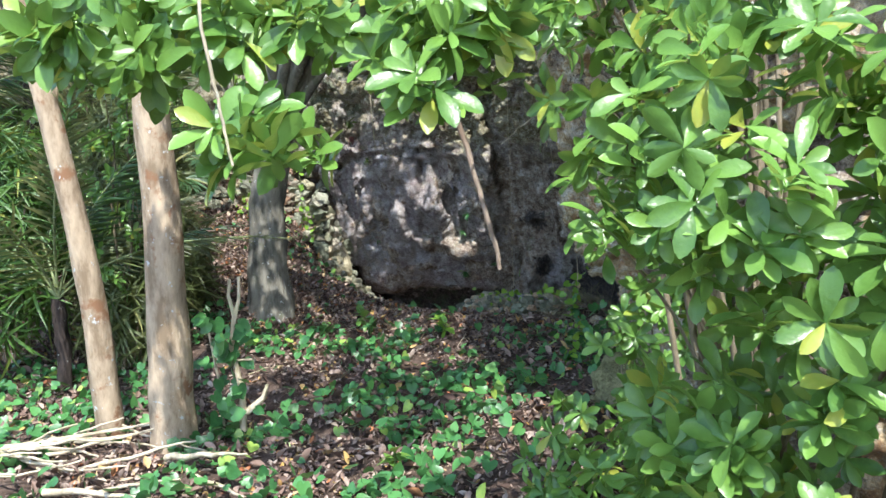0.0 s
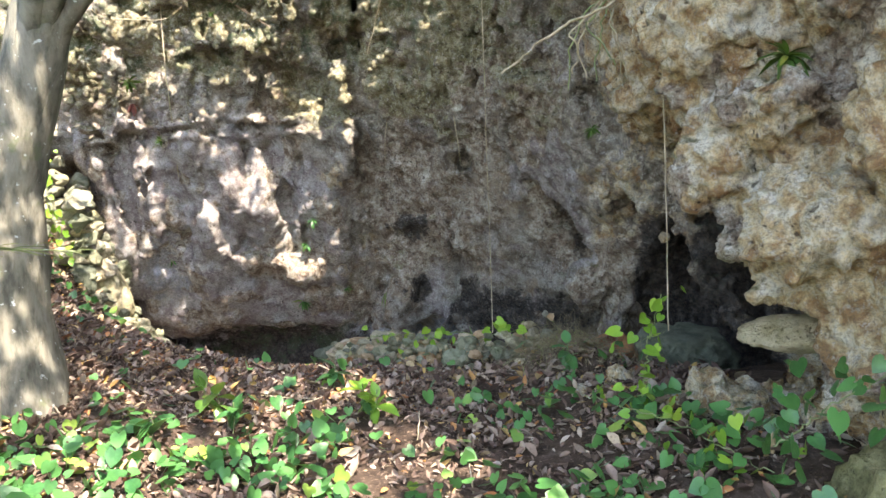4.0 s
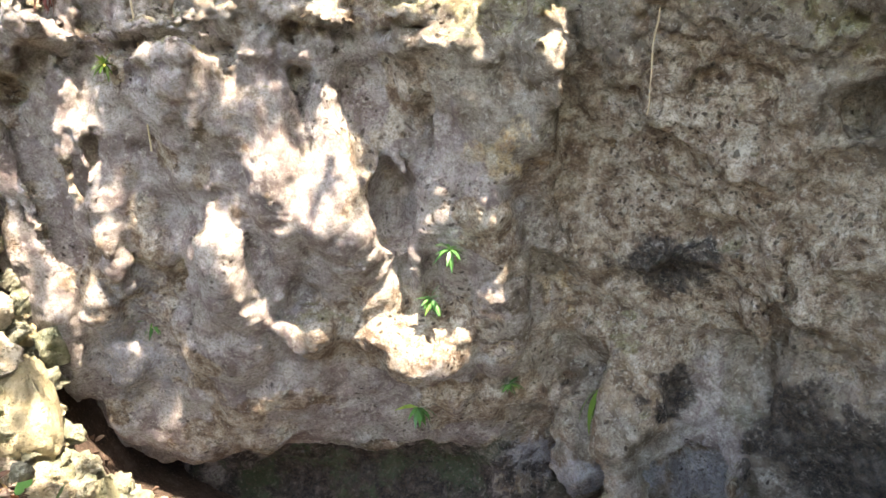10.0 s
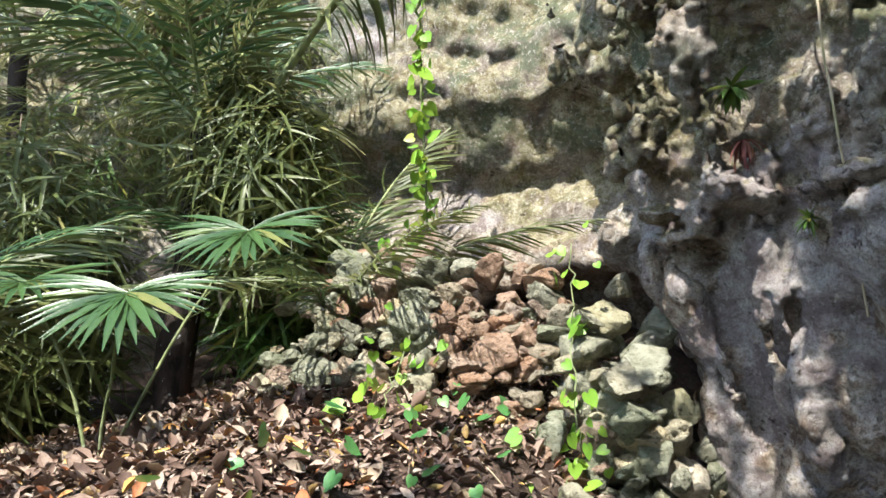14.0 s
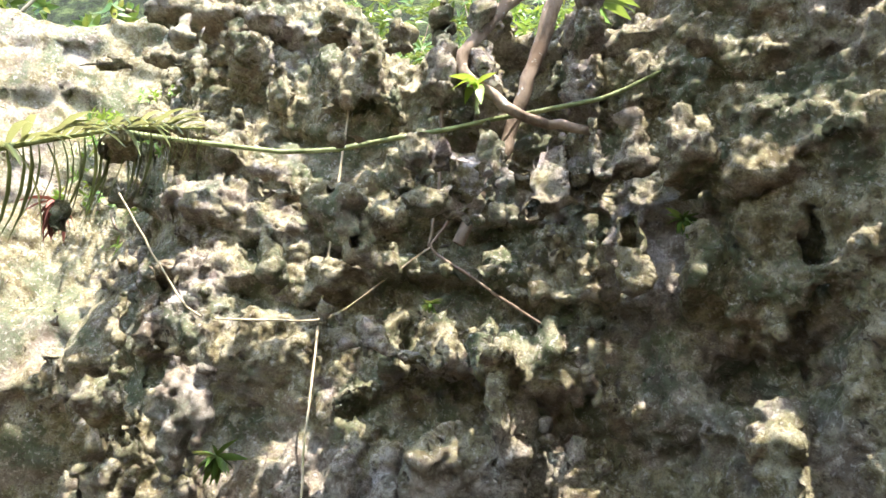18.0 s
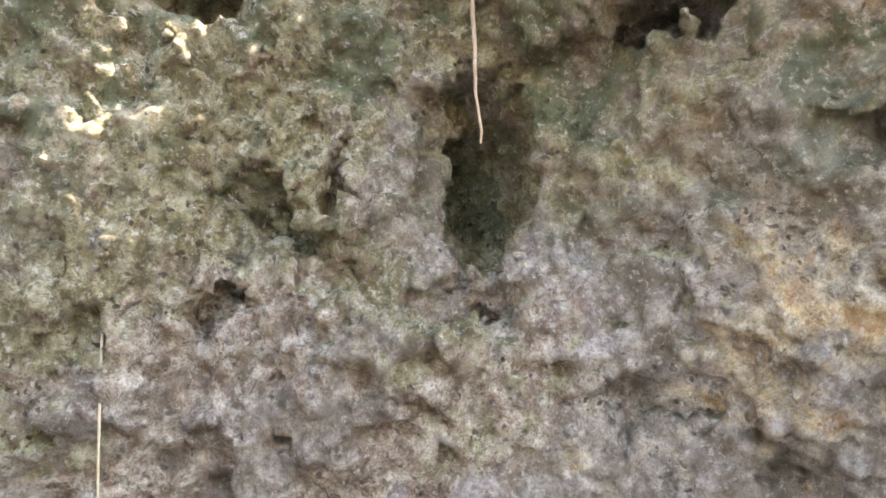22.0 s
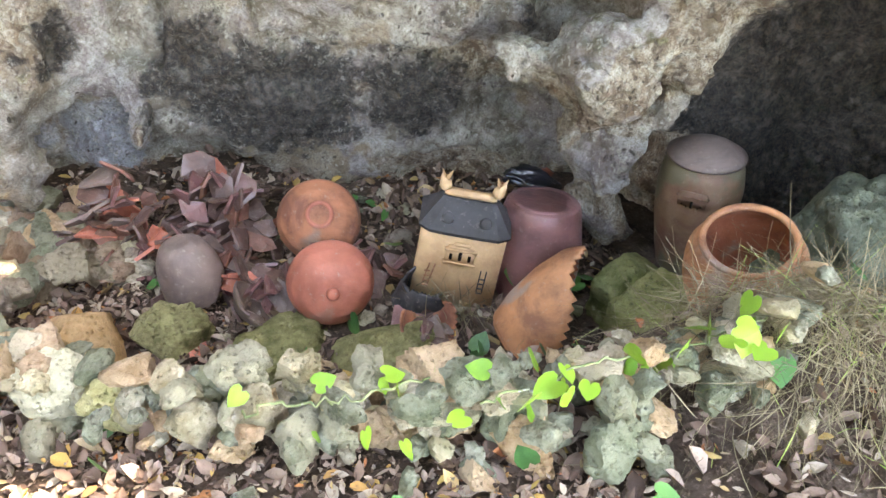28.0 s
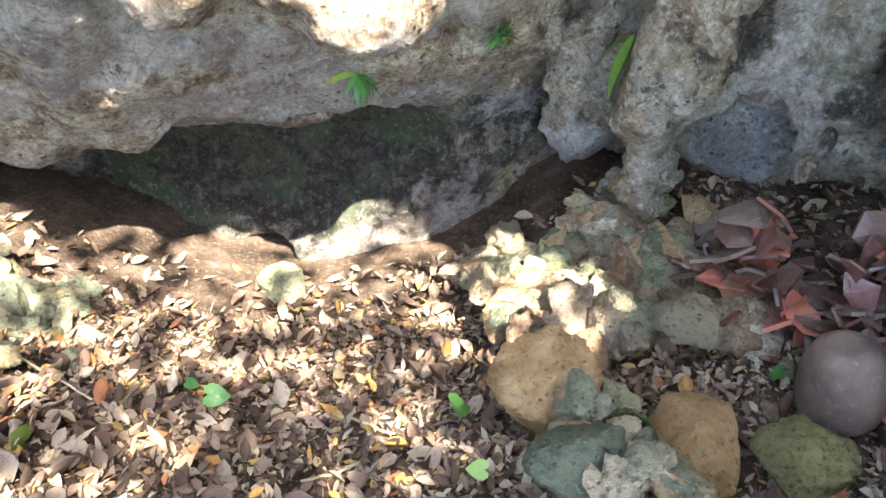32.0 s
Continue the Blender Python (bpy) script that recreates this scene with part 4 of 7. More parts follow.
def shrub(label, base, volumes, seed, leaf=0.112, mat=None, stems=12, stem_r=0.011, arch=0.0):
    """Stems that rise from one base into volumes (centre, radii, rosettes) of leaf rosettes."""
    g = np.random.default_rng(seed)
    t = thing("shrub", label, "shrub", at=pose(*base))
    base = np.array(base)
    tips, dirs = [], []
    for c, r, n in volumes:
        c = np.array(c) - base
        p = c + rand_dirs(n, g) * np.array(r) * g.uniform(0.25, 1, (n, 1)) ** 0.45
        tips += list(p)
        dirs += list(np.tile((-0.12, -0.75, 0.45), (n, 1)) + 0.55 * g.normal(size=(n, 3)))
    for k in range(stems):
        end = tips[int(g.integers(len(tips)))]
        line = course((g.normal(0, 0.06), g.normal(0, 0.06), 0), end, (0.25 * arch, 0.1, arch + 0.12 * end[2]), 14, 0.02, seed + k)
        part_mesh("stem", tube_mesh(line, (stem_r, 0.004), M_TWIGGY, 6, "stem", 0, k), t)
    v, f = scatter(*SPOON, whorls(tips, dirs, 10, leaf, g, 0.3, 1.0))
    part_mesh("foliage", mesh_of("foliage", v, f, mat or M_LEAF), t)
    return t


M_TWIGGY = bark_material("shrub_twig", (0.10, 0.08, 0.05), (0.22, 0.18, 0.12), (0.2, 0.17, 0.1))
shrub("large broad-leaved shrub with glossy rosettes by the path", (3.55, -4.3, 0.05), [((3.45, -4.95, 1.95), (0.52, 0.30, 0.50), 120), ((3.6, -4.75, 1.15), (0.60, 0.30, 0.55), 110), ((3.15, -4.3, 0.75), (0.40, 0.35, 0.45), 60), ((4.1, -4.4, 1.6), (0.5, 0.5, 1.2), 70), ((2.95, -4.5, 2.0), (0.30, 0.25, 0.35), 30)], 21)
# its last two volumes, high and unseen, are added to shade the path
shrub("tall shrub arching its leafy branches over the path", (3.3, -3.9, 0.1), [((2.52, -5.05, 2.26), (0.20, 0.20, 0.13), 16), ((2.08, -5.22, 2.08), (0.15, 0.18, 0.12), 13), ((2.3, -5.0, 2.45), (0.5, 0.25, 0.12), 34), ((1.75, -5.2, 2.42), (0.45, 0.3, 0.14), 40), ((1.35, -4.9, 2.5), (0.4, 0.3, 0.2), 34), ((2.9, -4.4, 2.6), (0.5, 0.5, 0.25), 60),
      ((1.6, -4.1, 4.4), (1.3, 1.2, 0.35), 300), ((2.2, -2.6, 4.7), (1.0, 1.2, 0.35), 180)], 22, 0.115, None, 18, 0.014, 1.3)
shrub("low dull green shrub at the foot of the cliff", (3.0, -3.2, 0.05), [((2.75, -3.4, 0.45), (0.45, 0.35, 0.35), 60), ((3.1, -3.0, 0.9), (0.45, 0.35, 0.5), 60), ((3.1, -2.7, 1.8), (0.5, 0.4, 0.7), 70)], 23, 0.10, None, 8)
shrub("dark leafy sapling behind the entrance trees", (-2.2, -0.9, 0.2), [((-2.2, -0.9, 1.6), (0.6, 0.5, 0.9), 70), ((-1.9, -1.2, 2.7), (0.8, 0.5, 0.4), 70)], 24, 0.10, None, 14)


# ---------- ground cover ----------
def on_ground(n, g, x0, x1, y0, y1, keep):
    x, y = g.uniform(x0, x1, n), g.uniform(y0, y1, n)
    k = keep(x, y)
    k = g.uniform(size=n) < k
    x, y = x[k], y[k]
    return np.stack((x, y, surface_z(x, y)), 1)


def litter():
    g = np.random.default_rng(31)
    p = on_ground(105000, g, -5.2, 3, -6.5, 5.4, lambda x, y: 0.35 + 0.65 * sstep(-0.25, 0.25, fbm(np.stack((x, y, x * 0), -1), 1.7, 2, 3)))
    q = on_ground(52000, g, -2.2, 1.3, 0.8, 5.0, lambda x, y: 0.9)
    q2 = on_ground(16000, g, -4.6, -1.4, 0.8, 4.3, lambda x, y: 0.95)
    k = len(p) + len(q2)
    p = np.concatenate((p, q2, q))
    p[:, 2] += g.uniform(0.002, 0.03, len(p))
    up = rand_dirs(len(p), g, 1.8)
    fwd = rand_dirs(len(p), g)
    fwd -= up * (fwd * up).sum(1)[:, None]
    kinds = [blade(0.26, -0.3, 0.9, 3), blade(0.20, 0.4, -0.8, 3), blade(0.33, -0.45, 1.2, 3), blade(0.05, 0.15, 0.2, 3)]
    vs, fs, at = [], [], 0
    pick = g.choice(4, len(p), p=(0.38, 0.3, 0.2, 0.12))
    size = g.gamma(5, 0.0095, len(p)).clip(0.014, 0.10)
    size[k:] *= g.uniform(0.25, 1.0, len(p) - k)
    m = frames_from(p, fwd, up, size)
    for q, (tv, tf) in enumerate(kinds):
        v, f = scatter(tv, tf, m[pick == q])
        vs.append(v)
        fs.append(f + at)
        at += len(v)
    v, f = np.concatenate(vs), np.concatenate(fs)
    ob = new("leaf_litter", mesh_of("leaf_litter", v, f, M_LITTER))
    tagged(ob, "dry brown fallen leaves scattered over the soil", "leaf litter", kind="stuff")


litter()


def hearts():
    g = np.random.default_rng(41)

    def keep(x, y):
        nz = fbm(np.stack((x, y, x * 0), -1), 1.3, 2, 8)
        a = sstep(-0.2, 0.35, nz + 0.55 * np.exp(-((x - 1.1) ** 2 / 0.9 + (y + 0.9) ** 2 / 2.4))) * sstep(1.2, 0.2, y)
        return np.clip(a + 0.10 - 0.05 * sstep(0.5, 1.5, y) + 0.2 * sstep(-1.2, -2.2, x) * sstep(1.5, 3, y), 0, 1) * sstep(4.6, 3.6, y)
    p = on_ground(9000, g, -3.4, 2.6, -5.5, 4.4, keep)
    h = g.uniform(0.03, 0.13, len(p))
    top = p + np.stack((g.normal(0, 0.02, len(p)), g.normal(0, 0.02, len(p)), h), 1)
    up = rand_dirs(len(p), g, 2.6)
    up[:, 1] -= 0.25
    fwd = rand_dirs(len(p), g)
    fwd[:, 2] -= 0.35
    v, f = scatter(*HEART, frames_from(top, fwd, up, g.uniform(0.05, 0.105, len(p))))
    ob = new("heart_leaved_vine", mesh_of("heart_leaved_vine", v, f, M_HEART))
    tagged(ob, "heart-shaped green leaves of a creeping ground vine", "ground cover", kind="stuff")


hearts()


# ---------- stones ----------
def stone_material(name, lo, hi, tint, tint2):
    k = Mat(name, 0.92, 0.2)
    r = k.rnd()
    a, b = k.noise(9, 8, 0.7), k.noise(45, 6, 0.7)
    c = k.nramp(a, [(0.3, lo), (0.65, hi)])
    c = k.mix(k.math("MULTIPLY", r, 0.8), c, k.mix(0.75, c, tint, "MIX"))
    c = k.mix(k.mask(k.math("FRACT", k.math("MULTIPLY", r, 7.3), 0), 0.6, 0.9), c, k.mix(0.7, c, tint2))
    c = k.mix(k.mask(b, 0.55, 0.72), c, k.mix(0.5, c, (0.06, 0.05, 0.04)))
    pit = k.mask(k.voro(38), 0.12, 0.3)
    c = k.mix(k.math("MULTIPLY", k.math("SUBTRACT", 1.0, pit), 0.22), c, (0.07, 0.055, 0.04))
    k.color(c).bump((a, 0.04), (b, 0.02), (pit, 0.012))
    return k.m


M_STONE = stone_material("rubble_stone", (0.22, 0.19, 0.14), (0.62, 0.56, 0.45), (0.62, 0.50, 0.26), (0.23, 0.25, 0.16))
M_STONE_RED = stone_material("reddish_rubble", (0.15, 0.11, 0.085), (0.42, 0.34, 0.27), (0.40, 0.22, 0.12), (0.28, 0.27, 0.2))


def stone_mesh(name, material, seed, sub=4):
    bm = bmesh.new()
    bmesh.ops.create_icosphere(bm, subdivisions=sub, radius=0.5)
    co = np.array([v.co for v in bm.verts])
    g = np.random.default_rng(seed)
    co = co * (1 + 0.30 * fbm(co + seed * 3.1, 1.6, 3, seed))[:, None]
    for _ in range(7):
        d = rand_dirs(1, g)[0]
        h = co @ d
        lim = g.uniform(0.20, 0.34)
        co -= np.clip(h - lim, 0, None)[:, None] * d * 0.95
    co = co * (1 + 0.10 * fbm(co + seed, 6, 3, seed, 0.65) - 0.09 * np.abs(vnoise(co, 8, seed + 3)))[:, None]
    for v, c in zip(bm.verts, co):
        v.co = c
    me = bpy.data.meshes.new(name)
    for f in bm.faces:
        f.smooth = True
    bm.to_mesh(me)
    bm.free()
    me.materials.append(material)
    return me


M_STONE_GREEN = stone_material("grey_green_rubble", (0.13, 0.13, 0.09), (0.42, 0.41, 0.32), (0.20, 0.23, 0.14), (0.45, 0.40, 0.28))
M_STONE_ORANGE = stone_material("orange_rubble", (0.30, 0.18, 0.10), (0.62, 0.46, 0.32), (0.58, 0.40, 0.22), (0.60, 0.54, 0.42))
PALE_STONES = [stone_mesh("stone", (M_STONE, M_STONE_GREEN, M_STONE, M_STONE_GREEN, M_STONE_ORANGE)[s % 5], s) for s in range(10)]
RED_STONES = [stone_mesh("stone", M_STONE_RED, s + 20) for s in range(8)]


def put_stone(parent, meshes, g, p, size, flat=0.75, name="stone"):
    ob = new(name, meshes[g.integers(len(meshes))])
    ob.parent = parent
    s = size * g.uniform(0.8, 1.2, 3)
    s[2] *= flat
    ob.matrix_basis = Matrix.LocRotScale(Vector(p), Euler(g.uniform(-0.4, 0.4, 3) + np.array((0, 0, g.uniform(0, 6.28)))), Vector(s))
    return ob


def low_wall():
    g = np.random.default_rng(51)
    w = thing("stone_wall", "low dry wall of mixed rubble stones before the urns", "stone wall", kind="structure")
    line = np.array([(0.02, 3.8), (0.20, 3.32), (0.42, 2.86), (0.66, 2.5), (0.98, 2.2), (1.35, 1.95), (1.9, 1.65)])
    for i in range(290):
        u = g.uniform(0, len(line) - 1.001)
        x, y = np.interp(u, range(len(line)), line[:, 0]), np.interp(u, range(len(line)), line[:, 1])
        w2 = g.normal(0.02, 0.10)
        h = g.uniform(0, 1) * max(0.0, 1 - (w2 / 0.22) ** 2)
        nx_, ny_ = (0.55, 0.83) if u > 2.5 else (0.93, 0.36)
        p = np.array((x + nx_ * w2, y + ny_ * w2))
        low = float(surface_z(*p)[0])
        z = g.uniform(low, max(low, -0.12)) + (h - 0.5) * 0.02
        z = max(low, -0.12) if g.uniform() < 0.6 else z
        size = g.choice((g.uniform(0.065, 0.10), g.uniform(0.10, 0.15), g.uniform(0.15, 0.2)), p=(0.42, 0.46, 0.12))
        put_stone(w, PALE_STONES, g, (p[0], p[1], z + 0.03 + h * 0.22), size, g.uniform(0.55, 1.0))


low_wall()


def rubble_wall():
    g = np.random.default_rng(52)
    w = thing("stone_wall", "steep bank of reddish and grey rubble below the cliff", "stone wall", kind="structure")
    for i in range(300):
        u, v = g.uniform(-0.02, 1), g.uniform(0, 1)
        foot = np.array((-2.55, 4.25)) * (1 - u) + np.array((-4.3, 3.2)) * u
        p = foot + np.array((-0.35, 0.55)) * v * 0.6
        z = float(surface_z(*foot)[0]) - 0.05 + v * (0.85 - 0.2 * (u < 0.15))
        red = g.uniform() < 0.35 + 0.4 * (0.1 < u < 0.5)
        size = g.choice((g.uniform(0.09, 0.15), g.uniform(0.14, 0.22), g.uniform(0.22, 0.32)), p=(0.45, 0.4, 0.15))
        put_stone(w, RED_STONES if red else GREY_STONES, g, (p[0], p[1], z), size)


def foot_stones():
    """Stones that lie down along the foot of the wall beside the mound."""
    g = np.random.default_rng(53)
    w = thing("rubble", "grey-green stones heaped along the foot of the cliff", "rubble", kind="structure")
    for i in range(170):
        u = g.uniform(0, 1)
        x, y = -2.7 + 1.0 * u + g.normal(0, 0.08), 4.45 + 0.35 * u + g.normal(0, 0.20)
        put_stone(w, GREY_STONES, g, (x, y, float(surface_z(x, y)[0]) + g.uniform(0.0, 0.55) * (1 - u)), g.uniform(0.12, 0.32) * (1 - 0.35 * u))


def corner_stones():
    """Stones that close the corner between the mound and the wall."""
    g = np.random.default_rng(54)
    w = thing("rubble", "sunlit pale stones stacked in the corner of the cliff", "rubble", kind="structure")
    for i in range(70):
        x, y = g.uniform(-3.05, -2.4), g.uniform(4.25, 4.95)
        put_stone(w, GREY_STONES, g, (x, y, float(surface_z(x, y)[0]) + g.uniform(0.0, 0.75)), g.uniform(0.16, 0.36))


GREY_STONES = [stone_mesh("stone", (M_STONE_GREEN, M_STONE_GREEN, M_STONE)[s % 3], s + 40) for s in range(8)]
foot_stones()
corner_stones()
rubble_wall()




# ---------- clay ----------
def clay_material(name, base, dark, patch=(0.35, 0.29, 0.24), rough=0.6, spec=0.35, grey=0.0):
    k = Mat(name, rough, spec)
    p = k.pos(False)
    a, b = k.noise(5, 7, 0.65, p, 0.4), k.noise(38, 5, 0.7, p)
    c = k.nramp(a, [(0.3, dark), (0.52, base), (0.8, tuple(min(1, q * 1.3) for q in base))])
    c = k.mix(k.mask(k.noise(3.2, 4, 0.5, p), 0.60 - grey, 0.66 - grey), c, k.mix(0.8, c, patch))
    c = k.mix(k.mask(b, 0.56, 0.75), c, k.mix(0.45, c, (0.42, 0.36, 0.30)))
    c = k.mix(k.math("MULTIPLY", k.rnd(), 0.35), c, k.mix(0.7, c, dark))
    k.color(c).bump((k.noise(90, 4, 0.6, p), 0.0015), (a, 0.006), (b, 0.002))
    return k.m


M_CLAY = clay_material("red_clay", (0.42, 0.17, 0.095), (0.20, 0.08, 0.055), (0.24, 0.20, 0.17))
M_CLAY_IN = clay_material("raw_clay_inside", (0.36, 0.115, 0.06), (0.22, 0.07, 0.04))
M_ORANGE = clay_material("orange_clay", (0.48, 0.22, 0.11), (0.27, 0.12, 0.07), (0.36, 0.29, 0.25), 0.6, 0.3, 0.06)
M_PINK = clay_material("pink_red_clay", (0.46, 0.155, 0.105), (0.33, 0.105, 0.07), (0.42, 0.22, 0.16), 0.55)
M_PURPLE = clay_material("purple_glaze", (0.215, 0.10, 0.095), (0.13, 0.062, 0.058), (0.12, 0.075, 0.08), 0.3, 0.5)
M_GREY = clay_material("grey_brown_clay", (0.20, 0.145, 0.125), (0.13, 0.095, 0.085), (0.26, 0.17, 0.14), 0.55)
M_SHARD = clay_material("shard_clay", (0.135, 0.075, 0.06), (0.075, 0.042, 0.036), (0.20, 0.145, 0.14), 0.5, 0.4, 0.05)
M_CLAYDULL = clay_material("dull_red_clay", (0.21, 0.09, 0.062), (0.12, 0.055, 0.04), (0.22, 0.16, 0.14))
M_GREENJAR = clay_material("greenish_jar_clay", (0.25, 0.155, 0.10), (0.18, 0.085, 0.06), (0.15, 0.155, 0.095), 0.5, 0.35, 0.12)
M_TAN = clay_material("tan_clay", (0.62, 0.40, 0.22), (0.46, 0.28, 0.15), (0.45, 0.33, 0.22), 0.75, 0.2)
M_ROOF = clay_material("sooty_roof_clay", (0.062, 0.058, 0.058), (0.028, 0.027, 0.028), (0.13, 0.11, 0.095), 0.7, 0.3)
# openings are solid blocks; near-black gives them the shade of a hole
M_HOLE = Mat("dark_opening", 0.9, 0.1).color((0.012, 0.009, 0.008)).m
M_PLASTIC = Mat("black_plastic", 0.22, 0.5).color((0.008, 0.008, 0.011)).m

URNS = "burial urns under the overhang"


def shell(prof, t=0.012, seg=48, cut=None, seed=0, closed=True):
    """A turned vessel of wall thickness t; cut(angle, height) true where a piece has broken away."""
    g = np.random.default_rng(seed)
    bm = bmesh.new()
    prof = np.array(prof, float)
    fine = np.linspace(0, len(prof) - 1, 30)
    prof = np.stack([np.interp(fine, np.arange(len(prof)), prof[:, k]) for k in range(2)], 1)
    inner = prof.copy()
    inner[:, 0] = np.maximum(0.001, prof[:, 0] - t)
    inner[0, 1] += t
    grid = {}
    for side, pr in ((0, prof), (1, inner)):
        for j, (r, z) in enumerate(pr):
            for i in range(seg):
                a = 2 * math.pi * i / seg
                grid[side, j, i] = bm.verts.new((r * math.cos(a), r * math.sin(a), z))
    keep = set()
    for j in range(len(prof) - 1):
        for i in range(seg):
            if not (cut and cut(2 * math.pi * (i + 0.5) / seg, prof[j, 1] + g.normal(0, 0.004))):
                keep.add((j, i))
    for j, i in keep:
        i2 = (i + 1) % seg
        bm.faces.new((grid[0, j, i], grid[0, j, i2], grid[0, j + 1, i2], grid[0, j + 1, i]))
        bm.faces.new((grid[1, j + 1, i], grid[1, j + 1, i2], grid[1, j, i2], grid[1, j, i]))
        for (nj, ni), (a, b) in {(j + 1, i): ((j + 1, i), (j + 1, i2)), (j - 1, i): ((j, i2), (j, i)), (j, i2): ((j, i2), (j + 1, i2)), (j, (i - 1) % seg): ((j + 1, i), (j, i))}.items():
            if (nj, ni) not in keep and nj >= 0:
                try:
                    bm.faces.new((grid[0, a[0], a[1]], grid[1, a[0], a[1]], grid[1, b[0], b[1]], grid[0, b[0], b[1]]))
                except ValueError:
                    pass
    if closed:
        bm.faces.new([grid[0, 0, i] for i in range(seg)][::-1])
        bm.faces.new([grid[1, 0, i] for i in range(seg)])
    bmesh.ops.delete(bm, geom=[v for v in bm.verts if not v.link_faces], context="VERTS")
    bmesh.ops.recalc_face_normals(bm, faces=bm.faces)
    return bm


def placed(x, y, z, rx=0, ry=0, rz=0):
    return pose(x, y, z, rx, ry, rz)


def facing(at, way):
    """A pose at a place whose foot side (-z) looks along way."""
    return Matrix.Translation(at) @ Vector(way).to_track_quat("-Z", "Y").to_matrix().to_4x4()


def box_bm(w, d, h, taper=1.0, bevel=0.006, z0=0.0):
    bm = bmesh.new()
    bmesh.ops.create_cube(bm, size=1)
    for v in bm.verts:
        k = taper if v.co.z > 0 else 1
        v.co = (v.co.x * w * k, v.co.y * d * k, z0 + (v.co.z + 0.5) * h)
    bmesh.ops.bevel(bm, geom=bm.edges[:], offset=bevel, segments=2, affect="EDGES")
    return bm


def moved(bm, m):
    bmesh.ops.transform(bm, matrix=m, verts=bm.verts)
    return bm


# ---------- house-shaped urn ----------
def house_urn():
    t = thing("house_urn", "house-shaped tan clay urn with a sooty dark roof", "urn", URNS, at=placed(2.06, 3.26, -0.46, 3, 5, -47))
    t.scale = (1.08, 1.08, 1.14)
    part("body", box_bm(0.37, 0.25, 0.40, 0.97, 0.008), M_TAN, t, "tan unglazed clay body")
    for x in (-0.14, 0.14):
        part("foot", moved(box_bm(0.08, 0.24, 0.05, 1.1, 0.006, -0.045), Matrix.Translation((x, 0, 0))), M_TAN, t)
    bm = bmesh.new()
    prof = [(0.190, 0.128, 0.392), (0.196, 0.132, 0.408), (0.172, 0.10, 0.432), (0.142, 0.06, 0.470), (0.118, 0.036, 0.50), (0.114, 0.032, 0.508)]
    rings = []
    for w, d, z in prof:
        ring = []
        for i in range(24):
            a = 2 * math.pi * (i + 0.5) / 24
            c, s = math.cos(a), math.sin(a)
            k = 1 / max(abs(c), abs(s))
            lift = 0.035 * max(0, min(abs(c), abs(s)) * k - 0.55) * (1.6 if z < 0.36 else 0.3)
            ring.append(bm.verts.new((w * c * k, d * s * k, z + lift)))
        rings.append(ring)
    for a, b in zip(rings[:-1], rings[1:]):
        for i in range(24):
            bm.faces.new((a[i], a[(i + 1) % 24], b[(i + 1) % 24], b[i]))
    bm.faces.new(rings[0][::-1])
    bm.faces.new(rings[-1])
    roof = part("roof", bm, M_ROOF, t, "soot-blackened flared roof", smooth=False)
    part("ridge", moved(box_bm(0.22, 0.045, 0.028, 1, 0.008), Matrix.Translation((0, 0, 0.505))), M_TAN, roof, "tan clay ridge")
    for sx in (-1, 1):
        bm = lathe([(0.004, 0), (0.022, 0.01), (0.027, 0.03), (0.018, 0.05), (0.012, 0.065), (0.004, 0.075)], 14)
        moved(bm, Matrix.Translation((sx * 0.10, 0, 0.525)) @ Euler((0, sx * 0.45, 0)).to_matrix().to_4x4())
        for q in (-0.012, 0.014):
            b2 = bmesh.ops.create_cone(bm, cap_ends=True, segments=8, radius1=0.012, radius2=0.002, depth=0.045)
            bmesh.ops.transform(bm, verts=b2["verts"], matrix=Matrix.Translation((sx * 0.115 + q, 0, 0.595)) @ Euler((0, q * 30, 0)).to_matrix().to_4x4())
        part("ridge_ornament", bm, M_TAN, roof, "tan fish-shaped ridge ornament")
        part("roundel", moved(lathe([(0.002, 0.008), (0.018, 0.008), (0.026, 0.004), (0.026, 0)], 20), Matrix.Translation((sx * 0.08, -0.086, 0.447)) @ Euler((radians(62), 0, 0)).to_matrix().to_4x4()), M_ROOF, roof)
    portico = part("portico", moved(box_bm(0.12, 0.016, 0.06, 1, 0.003), Matrix.Translation((0, -0.127, 0.265))), M_TAN, t, "raised clay doorway")
    for z, w in ((0.325, 0.14), (0.338, 0.11), (0.351, 0.07), (0.26, 0.14)):
        part("moulding", moved(box_bm(w, 0.022, 0.012, 1, 0.003), Matrix.Translation((0, -0.128, z))), M_TAN, portico)
    for x in (-0.04, 0.0, 0.04):
        part("opening", moved(box_bm(0.013 if x else 0.015, 0.006, 0.03 if x else 0.042, 1, 0.002), Matrix.Translation((x, -0.136, 0.282))), M_HOLE, portico, "small dark opening")
    for x in (-0.125, 0.115):
        for q in (-0.012, 0.012):
            part("ladder_rail", moved(box_bm(0.005, 0.008, 0.11, 1, 0.001), Matrix.Translation((x + q, -0.126, 0.13)) @ Euler((0, 0.15 if x < 0 else 0, 0)).to_matrix().to_4x4()), M_ORANGE if x < 0 else M_ROOF, t)
        for z in (0.12, 0.145, 0.17, 0.195):
            part("ladder_rung", moved(box_bm(0.026, 0.008, 0.004, 1, 0.001), Matrix.Translation((x, -0.126, z))), M_ORANGE if x < 0 else M_ROOF, t)


house_urn()


